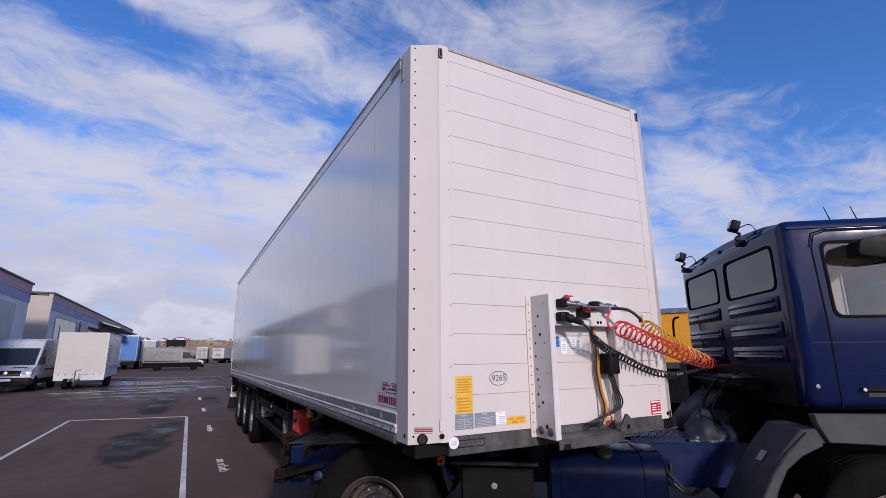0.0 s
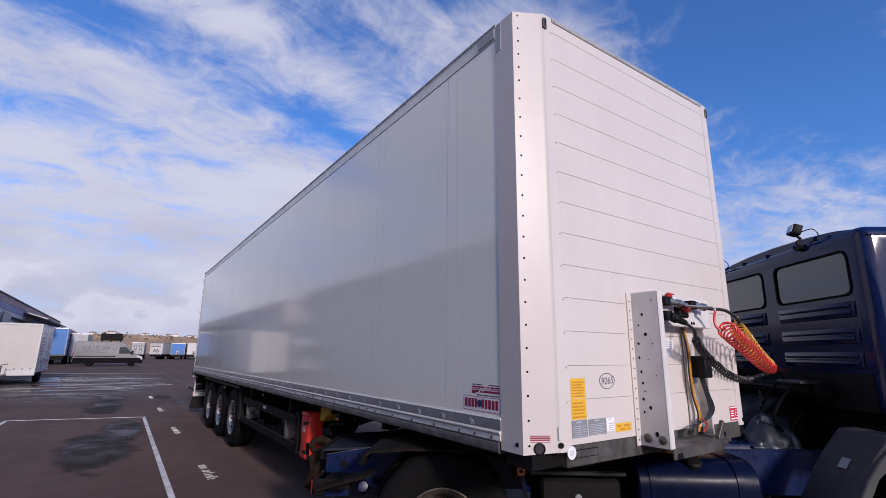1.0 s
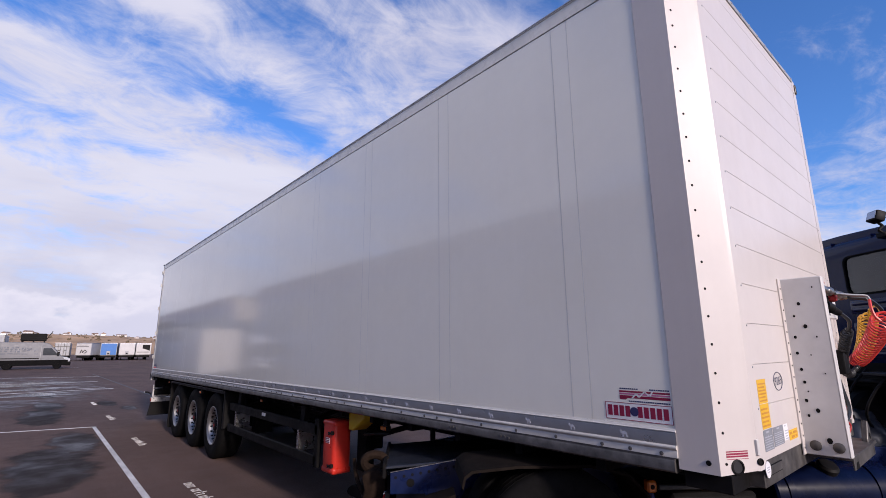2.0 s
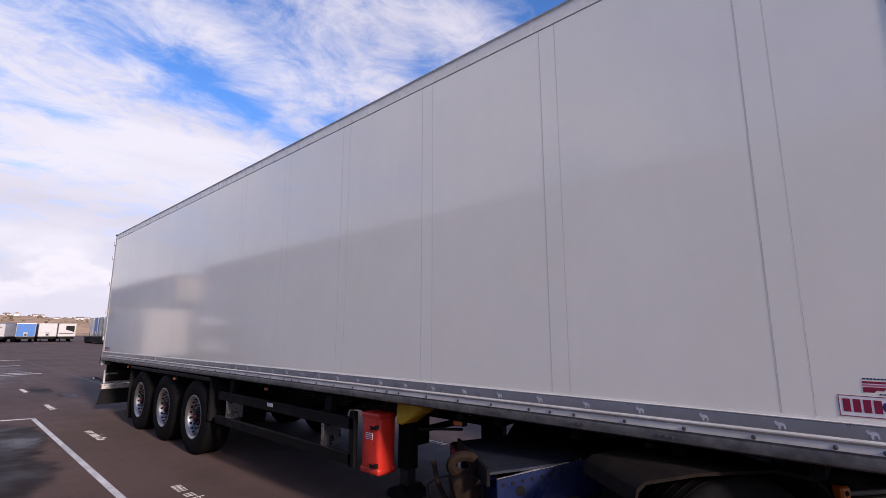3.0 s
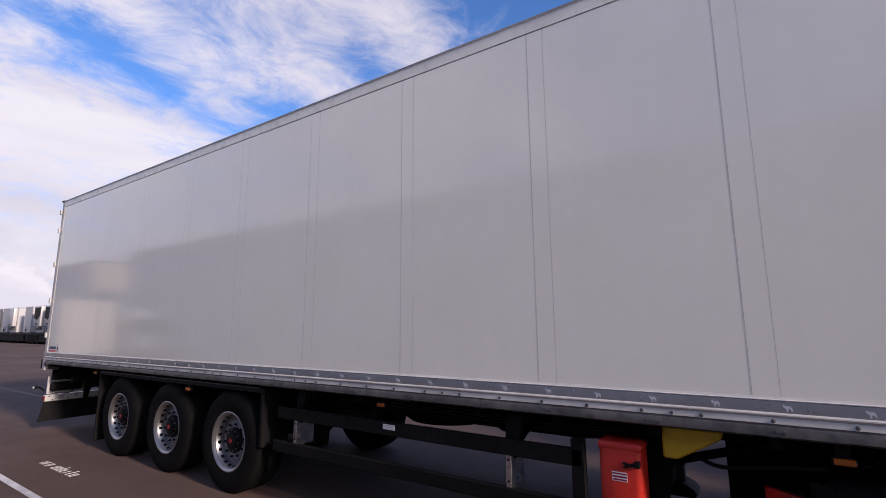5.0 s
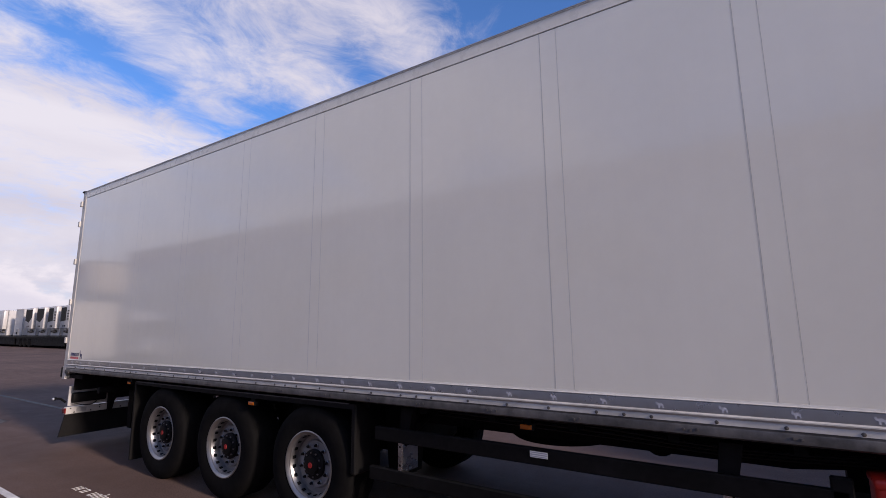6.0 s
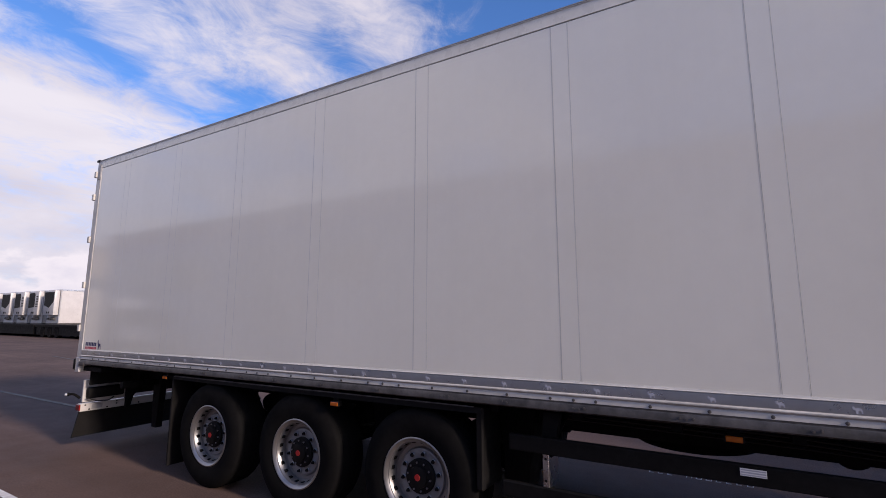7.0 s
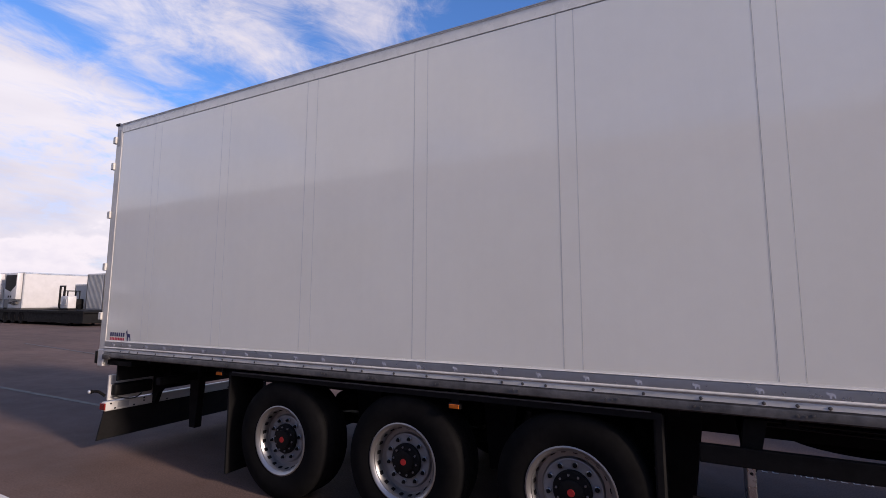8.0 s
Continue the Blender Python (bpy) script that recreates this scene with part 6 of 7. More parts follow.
sticker = prism([(2.355, 0.924), (2.405, 0.992), (2.400, 0.995), (2.350, 0.927)], "y", -1.03, -0.95)
part("arch_sticker", sticker, "decal_grey", tractor, "pale square sticker")
part("front_axle", rod((3.06, -0.95, 0.515), (3.06, 0.95, 0.515), 0.06), "black", tractor)
part("engine_block", box(2.75, 4.3, -0.55, 0.55, 0.62, 1.30, bevel=0.04), "black", tractor)

# ---- coiled lines between console and cab ----
def coiled(name, label, control, radius, turns, thick, mat):
    ob = thing(name, label, "hose")
    part("coil", tube(coil_points(control, radius, turns), thick, 6), mat, ob)
    return ob


red = coiled("coiled_air_hose", "red coiled air hose hanging between console and cab", [(0.385, 1.36, 1.915), (0.31, 1.70, 1.84), (0.198, 2.16, 1.755), (0.07, 2.65, 1.67), (-0.045, 3.09, 1.615)], 0.056, 21, 0.0066, "hose_red")
part("lead", tube(curve_points([(0.335, 1.375, 2.02), (0.34, 1.34, 1.97), (0.35, 1.33, 1.92), (0.37, 1.34, 1.89)], 10), 0.008, 7), "hose_red", red)
part("pipe", tube(curve_points([(0.20, 1.25, 2.06), (0.27, 1.33, 2.05), (0.32, 1.375, 2.045), (0.335, 1.378, 2.02)], 8), 0.009, 7), "brass", red)
part("tail", tube(curve_points([(-0.045, 3.09, 1.60), (-0.04, 3.2, 1.60), (-0.02, 3.4, 1.61)], 6), 0.008, 6), "hose_red", red)
yel = coiled("coiled_air_hose", "amber coiled air hose hanging between console and cab", [(0.26, 1.80, 1.945), (0.21, 2.05, 1.86), (0.12, 2.45, 1.74), (0.0, 2.95, 1.64)], 0.050, 15, 0.0065, "hose_yellow")
part("lead", tube(curve_points([(0.22, 1.52, 2.055), (0.30, 1.60, 2.04), (0.345, 1.66, 1.98), (0.34, 1.675, 1.95)], 8), 0.012, 7), "hose_black", yel)
part("joint", tube(curve_points([(0.34, 1.675, 1.955), (0.32, 1.72, 2.0), (0.28, 1.77, 1.99), (0.26, 1.80, 1.945)], 8), 0.0065, 6), "hose_yellow", yel)
blk = coiled("coiled_cable", "black coiled electric cable sagging between console and cab", [(0.223, 1.29, 1.845), (0.16, 1.50, 1.755), (0.092, 1.786, 1.672), (0.04, 2.10, 1.58), (0.0, 2.42, 1.535), (0.0, 2.55, 1.54)], 0.024, 34, 0.0075, "hose_black")
part("lead", tube(curve_points([(0.21, 1.21, 1.945), (0.24, 1.25, 1.90), (0.235, 1.275, 1.86), (0.223, 1.29, 1.845)], 8), 0.011, 7), "hose_black", blk)
part("tail", tube(coil_points([(0.0, 2.55, 1.54), (0.0, 2.80, 1.57), (0.02, 3.05, 1.62)], 0.014, 14), 0.006, 6), "hose_black", blk)


# ---- the yard ----
bm = bm_new()
bmesh.ops.create_grid(bm, x_segments=2, y_segments=2, size=2500)
structure("ground", bm, "asphalt", "worn grey-brown asphalt yard with damp stains", "ground", smooth=0)


def line(pts, w, name="parking_line", mat="paint_line", label="worn white painted parking line", z=0.004):
    bm = bm_new()
    (ax, ay), (bx, by) = pts
    d = Vector((bx - ax, by - ay, 0)).normalized()
    n = Vector((-d.y, d.x, 0)) * w / 2
    add_prism(bm, [(ax + n.x, ay + n.y), (bx + n.x, by + n.y), (bx - n.x, by - n.y), (ax - n.x, ay - n.y)], "z", 0.0005, z)
    return structure(name, bm, mat, label, "marking", smooth=0)


line([(-13.42, -1.08), (4.0, -1.20)], 0.072)
line([(-14.2, -3.93), (4.0, -4.0)], 0.072)
line([(-13.38, -1.04), (-14.18, -3.97)], 0.072)
for x0, x1, y0, y1 in ((-26.6, -27.1, -7.0, 0.75), (-35.2, -34.2, -7.0, 0.75), (-44.5, -40.6, -6.5, 1.4), (-28.0, -27.9, -0.6, 0.5), (-64.6, -65.4, -2.2, 1.7)):
    line([(x0, y0), (x1, y1)], 0.16, label="worn white stop line across the yard")
line([(-46.0, 1.40), (-15.0, 1.46)], 0.10, "tar_seam", "tar", "dark tar seam in the asphalt")
line([(-32.0, 6.6), (-20.0, 5.2)], 0.10, "tar_seam", "tar", "dark tar seam in the asphalt")
lrnd = random.Random(3)
for cx, cy in ((-6.10, -0.65), (-10.55, -0.65), (-15.05, -0.65), (-19.6, -0.65), (-6.20, 2.93), (-10.65, 2.93)):
    bm = bm_new()
    for k in range(11):
        if k == 3:
            continue
        x, h = cx - 0.52 + 0.095 * k, 0.15 if k in (6, 9) else 0.10
        lo, t = cy, 0.009
        add_box(bm, x, x + t, lo, lo + h, 0.0005, 0.004)
        if lrnd.random() < 0.7:
            add_box(bm, x + t, x + 0.05, lo, lo + t, 0.0005, 0.004)
        if lrnd.random() < 0.7:
            add_box(bm, x + t, x + 0.05, lo + 0.10 - t, lo + 0.10, 0.0005, 0.004)
        if lrnd.random() < 0.6:
            add_box(bm, x + 0.05, x + 0.05 + t, lo, lo + 0.10, 0.0005, 0.004)
    structure("painted_lettering", bm, "paint_line", "short row of worn white painted characters", "marking", smooth=0)

# ---- warehouse row ----
FACE = -10.6
warehouse = thing("warehouse", "long low warehouse with mauve and lavender cladding bands", "building", Matrix.Identity(4), "warehouses beside the yard")


def block(owner, x0, x1, top, depth, end_mat):
    core = part("wall", box(x0, x1, FACE - depth, FACE, 0, top - 0.15), "wall", owner, "pale rendered wall")
    part("end_wall", box(x1 - 0.02, x1 + 0.03, FACE - depth, FACE + 0.02, 0, top - 0.15), end_mat, owner, "cream rendered end wall")
    part("upper_band", box(x0 - 0.02, x1 + 0.02, FACE - 0.02, FACE + 0.05, top - 0.75, top - 0.12), "band_mauve", owner, "mauve cladding band")
    part("lower_band", box(x0 - 0.02, x1 + 0.02, FACE - 0.02, FACE + 0.04, top - 1.30, top - 0.76), "band_blue", owner, "lavender cladding band")
    part("roof_edge", box(x0 - 0.1, x1 + 0.12, FACE - depth - 0.1, FACE + 0.14, top - 0.13, top, bevel=0.02), "roof", owner, "dark metal roof edge")
    return core


def opening(owner, x0, x1, z0, z1, panes, mat="dark_glass", name="window"):
    rim = part(name, cut(box(x0 - 0.08, x1 + 0.08, FACE - 0.05, FACE + 0.06, z0 - 0.08, z1 + 0.08), [box(x0, x1, FACE - 0.2, FACE + 0.2, z0, z1)]), "grey_body", owner)
    w = (x1 - x0) / panes
    for k in range(panes):
        part("pane", box(x0 + w * k + 0.04, x0 + w * (k + 1) - 0.04, FACE + 0.005, FACE + 0.02, z0, z1), mat, rim)


a = block(warehouse, -36.8, 26.0, 6.45, 18, "wall_cream")
for x0 in (-34.3, -24.0, -14.0, -4.0, 6.0, 16.0):
    part("dock_door", box(x0, x0 + 3.4, FACE - 0.02, FACE + 0.03, 0.9, 4.85, bevel=0.01), "grey_body", warehouse, "grey dock door")
    opening(warehouse, x0 + 4.4, x0 + 7.2, 3.2, 4.6, 3)
rail = bm_new()
for k in range(8):
    add_rod(rail, (-36.4 + 0.55 * k, FACE + 1.3, 0.9), (-36.4 + 0.55 * k, FACE + 1.3, 1.95), 0.025, seg=6)
for z in (1.45, 1.95):
    add_rod(rail, (-36.4, FACE + 1.3, z), (-32.5, FACE + 1.3, z), 0.025, seg=6)
part("dock_railing", rail, "galv", warehouse, "grey dock railing")
part("dock", box(-36.6, -30.0, FACE, FACE + 1.4, 0, 0.9, bevel=0.02), "wall", warehouse, "concrete dock")
part("wall_lamp", box(-37.2, -36.9, FACE - 0.2, FACE + 0.9, 5.70, 5.80, bevel=0.02), "roof", warehouse)
far_house = thing("warehouse", "second low warehouse with a sunlit cream end wall", "building", Matrix.Identity(4), "warehouses beside the yard")
block(far_house, -104.0, -42.45, 6.5, 18, "wall_cream")
for x0, x1, n in ((-52.5, -44.4, 3), (-57.0, -53.4, 2), (-68.0, -58.5, 4), (-86, -78, 3)):
    opening(far_house, x0, x1, 3.0, 4.75, n)
part("doorway", box(-49.5, -46.2, FACE - 0.02, FACE + 0.05, 0, 4.2), "dark_glass", far_house, "dark open doorway")
part("notice_board", box(-57.6, -54.2, FACE + 0.02, FACE + 0.10, 3.1, 5.0), "decal_grey", far_house, "pale sign board")
part("canopy", prism([(FACE, 5.75), (FACE, 5.60), (-8.5, 4.92), (-8.42, 5.04)], "x", -88.0, -65.0, bevel=0.01), "grey_body", far_house, "grey sloping canopy over the dock")
for k in range(5):
    part("canopy_strut", prism([(FACE, 5.58), (FACE, 5.2), (-8.7, 4.84), (-8.7, 4.94)], "x", -87.0 + 4.75 * k, -86.8 + 4.75 * k), "grey_body", far_house)
# a tan hall across the yard, beyond the tractor
hall = thing("hall", "tan rendered hall with a pale door surround across the yard", "building", pose(-12.6, 29.0, 0, 0, 0, 38))
part("wall", box(0, 26, 0, 16, 0, 6.0), "wall_tan", hall)
part("roof", box(-0.4, 26.4, -0.4, 16.4, 6.0, 6.3, bevel=0.05), "house_roof", hall)
part("gate", box(1.4, 2.5, -0.10, 0.02, 2.4, 5.2, bevel=0.02), "white", hall, "white door surround")
part("gate", box(6.0, 9.5, -0.05, 0.02, 0, 3.6), "white", hall, "white roller gate")


def add_simple_wheel(owner, x, y, z, r, w, axis="y", hub="rim_old"):
    ax = (0, 1, 0) if axis == "y" else (1, 0, 0)
    c = Vector((x, y, z)) - Vector(ax) * w / 2
    t = part("wheel", lathe([(r * 0.6, 0.0), (r * 0.9, -0.01), (r, 0.03), (r, w - 0.03), (r * 0.9, w + 0.01), (r * 0.6, w)], c, ax, 24), "rubber", owner)
    part("rim", lathe([(0, 0.03), (r * 0.3, 0.02), (r * 0.55, 0.04), (r * 0.62, -0.004), (r * 0.62, w + 0.004), (r * 0.55, w - 0.04), (r * 0.3, w - 0.02), (0, w - 0.03)], c, ax, 20, close=False), hub, t)


# ---- panel van parked by the warehouse (local x: forwards) ----
def panel_van(name, label, m, length, width, height, paint, skirt, wheelbase, front_over, rack=False, lettering=False):
    v = thing(name, label, "van", m, "parked vans")
    h, w = height, width / 2
    side = [(0, 0.42), (0.02, 0.85), (-0.08, 1.05), (-0.75, 1.28), (-1.45, 2.15), (-1.85, h - 0.14), (-2.3, h - 0.03), (-length + 0.3, h), (-length + 0.08, h - 0.15), (-length, 1.2), (-length, 0.42)]
    body = prism(side, "y", -w, w, bevel=0.07, seg=3)
    b = part("body", body, paint, v)
    for s in (-1, 1):
        part("skirt", box(-length + 0.05, -0.15, min(s * (w - 0.02), s * (w + 0.012)), max(s * (w - 0.02), s * (w + 0.012)), 0.36, 0.62 if not lettering else 0.90, bevel=0.01), skirt, v)
        part("side_window", prism([(-0.98, 1.36), (-1.62, 2.08), (-2.25, 2.08), (-2.25, 1.36)], "y", min(s * (w - 0.01), s * (w + 0.006)), max(s * (w - 0.01), s * (w + 0.006)), bevel=0.002), "dark_glass", v)
        part("wing_mirror", box(-1.12, -0.92, min(s * (w + 0.04), s * (w + 0.24)), max(s * (w + 0.04), s * (w + 0.24)), 1.34, 1.70, bevel=0.03), "plastic", v)
        part("headlight", prism([(0.035, 0.84), (-0.05, 0.76), (-0.50, 1.00), (-0.60, 1.20), (-0.34, 1.17), (-0.02, 1.04)], "y", min(s * (w - 0.38), s * (w + 0.006)), max(s * (w - 0.36), s * (w + 0.006)), bevel=0.01), "lens", v)
        part("door_line", box(-2.42, -2.40, min(s * w, s * (w + 0.004)), max(s * w, s * (w + 0.004)), 0.6, h - 0.3), "seam", v)
        part("side_rail", box(-length + 0.2, -2.5, min(s * w, s * (w + 0.02)), max(s * w, s * (w + 0.02)), 1.02, 1.10, bevel=0.006), skirt, v)
        for x in (-front_over, -front_over - wheelbase):
            add_simple_wheel(v, x, s * (w - 0.10), 0.35, 0.36, 0.26)
            arch = [(x + 0.43 * math.cos(a), 0.37 + 0.43 * math.sin(a)) for a in (radians(15 * k) for k in range(13))]
            part("wheel_arch", prism(arch, "y", min(s * (w - 0.30), s * (w + 0.005)), max(s * (w - 0.30), s * (w + 0.005))), "black", v)
    part("windscreen", prism([(-0.80, 1.33), (-0.74, 1.31), (-1.42, 2.17), (-1.50, 2.13)], "y", -w + 0.10, w - 0.10, bevel=0.004), "dark_glass", v, "dark windscreen")
    part("grille", prism([(0.03, 0.80), (0.035, 0.92), (-0.03, 1.06), (-0.08, 1.06), (-0.06, 0.80)], "y", -w + 0.42, w - 0.42, bevel=0.006), "plastic", v, "black grille")
    for z in (0.86, 0.94, 1.02):
        part("grille_bar", box(0.0 - (z - 0.86) * 0.4, 0.045 - (z - 0.86) * 0.4, -w + 0.46, w - 0.46, z - 0.01, z + 0.01), "rim", v)
    part("hood_slot", prism([(-0.40, 1.185), (-0.46, 1.205), (-0.46, 1.22), (-0.40, 1.20)], "y", 0.15, w - 0.30), "plastic", v)
    part("badge", lathe([(0.09, 0), (0.08, 0.015), (0.05, 0.02), (0, 0.02)], (0.03, 0, 0.95), (1, 0, 0.2), 18, close=False), "rim", v)
    part("bumper", box(-0.30, 0.09, -w - 0.01, w + 0.01, 0.32, 0.72, bevel=0.06, seg=3), "plastic" if skirt == "plastic" else skirt, v, "dark bumper")
    part("intake", box(0.07, 0.096, -w + 0.3, w - 0.3, 0.42, 0.56, bevel=0.004), "black", v)
    part("plate", box(0.088, 0.102, -0.26, 0.26, 0.56, 0.67, bevel=0.002), "decal_white", v)
    part("tail_lamp", box(-length - 0.01, -length + 0.06, w - 0.12, w + 0.004, 0.95, 1.55, bevel=0.01), "redlens", v)
    part("tail_lamp", box(-length - 0.01, -length + 0.06, -w - 0.004, -w + 0.12, 0.95, 1.55, bevel=0.01), "redlens", v)
    if rack:
        r = part("roof_box", box(-length + 2.2, -length + 4.2, -w + 0.15, w - 0.15, h + 0.12, h + 0.86, bevel=0.05), "black", v, "black roof-mounted unit")
        for x in (-length + 2.3, -length + 3.15, -length + 4.0):
            part("rack_bar", box(x, x + 0.08, -w + 0.05, w - 0.05, h - 0.02, h + 0.12), "black", r)
        part("rack_arm", rod((-length + 4.1, 0.3, h + 0.1), (-length + 4.6, 0.5, h + 1.15), 0.035), "black", r)
        for z in (h + 0.25, h + 0.45, h + 0.66):
            part("rack_slat", box(-length + 2.18, -length + 4.22, -w + 0.13, -w + 0.155, z, z + 0.06), "plastic", r)
    if lettering:
        bm = bm_new()
        for k, (x, z, a, c) in enumerate(((-5.6, 1.75, 0.28, 0.42), (-5.2, 1.70, 0.34, 0.55), (-4.75, 1.72, 0.26, 0.48), (-4.40, 1.66, 0.40, 0.62), (-3.9, 1.75, 0.30, 0.40), (-3.5, 1.82, 0.34, 0.30), (-2.95, 1.75, 0.18, 0.18), (-5.5, 1.48, 2.2, 0.10), (-2.9, 1.46, 0.28, 0.10))):
            for i in range(4):
                for j in range(3):
                    if (i * 7 + j * 5 + k * 3) % 4:
                        add_box(bm, x + a * i / 4, x + a * (i + 0.8) / 4, -w - 0.008, -w - 0.004, z + c * j / 3, z + c * (j + 0.8) / 3)
        tagged(part("lettering", bm, "slate", v, "slate grey lettering bars"), kind="stuff")
    return v


panel_van("panel_van", "silver panel van with black bumper parked beside the warehouse", pose(-28.35, -9.0, 0, 0, 0, 0), 6.0, 2.0, 2.70, "silver", "plastic", 3.9, 0.95)
panel_van("panel_van", "grey lettered panel van with a black unit on its roof", pose(-63.5, 0.70, 0, 0, 0, 88), 6.35, 2.0, 2.68, "grey_van", "rubber", 3.85, 0.98, rack=True, lettering=True)


# ---- white box trailer on a drawbar ----
bt = thing("box_trailer", "white plywood box trailer on twin axles with a drawbar", "trailer", pose(-30.0, -6.3, 0, 0, 0, 0))
part("box_body", box(-5.6, 0, -1.10, 1.10, 0.62, 3.0, bevel=0.03), "plywood", bt, "white plywood box body")
part("side_skin", box(-5.55, -0.05, 1.095, 1.112, 0.70, 2.95, bevel=0.004), "silver", bt, "pale side skin with lettering bars")
for a, b, c, d in ((-5.65, 0.02, 2.94, 3.02), (-5.65, 0.02, 0.56, 0.66)):
    for s in (-1, 1):
        part("edge_profile", box(a, b, s * 1.10 - 0.025, s * 1.10 + 0.025, c, d, bevel=0.006), "white", bt)
    part("edge_profile", box(-0.02, 0.025, -1.12, 1.12, c, d, bevel=0.006), "white", bt)
for s in (-1, 1):
    part("corner_profile", box(-0.03, 0.022, s * 1.10 - 0.03, s * 1.10 + 0.03, 0.6, 3.0, bevel=0.006), "white", bt)
part("front_ledge", box(-0.02, 0.05, -1.12, 1.12, 0.44, 0.80, bevel=0.01), "white", bt, "white lower headboard")
for k in range(7):
    part("ledge_clip", box(0.045, 0.065, -0.95 + 0.31 * k, -0.89 + 0.31 * k, 0.74, 0.79), "galv", bt)
part("chassis", box(-5.4, -0.1, -1.0, 1.0, 0.44, 0.58), "galv", bt)
for s in (-1, 1):
    for x in (-2.4, -3.15):
        add_simple_wheel(bt, x, s * 0.95, 0.33, 0.33, 0.22)
    part("drawbar", box(-0.1, 1.5, -0.06, 0.06, 0.42, 0.52, bevel=0.01) if s < 0 else prism([(-0.1, 0.40), (-0.1, 0.60), (0.9, 0.50), (0.9, 0.42)], "y", -0.35, -0.27), "galv", bt)
part("jockey_wheel", lathe([(0.11, 0), (0.11, 0.07)], (0.75, -0.12, 0.11), (0, 1, 0), 16), "rubber", bt)
part("jockey_post", rod((0.75, -0.08, 0.15), (0.75, -0.08, 0.95), 0.03), "galv", bt)
part("jockey_crank", tube(curve_points([(0.75, -0.08, 0.95), (0.75, -0.02, 1.0), (0.75, 0.12, 1.0), (0.75, 0.14, 1.06)], 6), 0.015, 6), "galv", bt)
add_simple_wheel(bt, 0.1, -0.55, 0.28, 0.28, 0.2)
bm = bm_new()
for k in range(6):
    add_box(bm, -1.9, -0.5 - 0.1 * (k % 3), 1.112, 1.117, 2.25 - 0.16 * k, 2.33 - 0.16 * k)
for k in range(9):
    add_box(bm, -5.0 + 0.42 * k, -4.66 + 0.42 * k, 1.112, 1.117, 1.02, 1.20)
add_prism(bm, [(-4.9, 1.35), (-4.5, 2.3), (-4.3, 2.3), (-3.8, 1.35), (-4.0, 1.35), (-4.4, 2.0), (-4.7, 1.35)], "y", 1.112, 1.117)
tagged(part("lettering", bm, "band_mauve", bt, "mauve lettering bars"), kind="stuff")


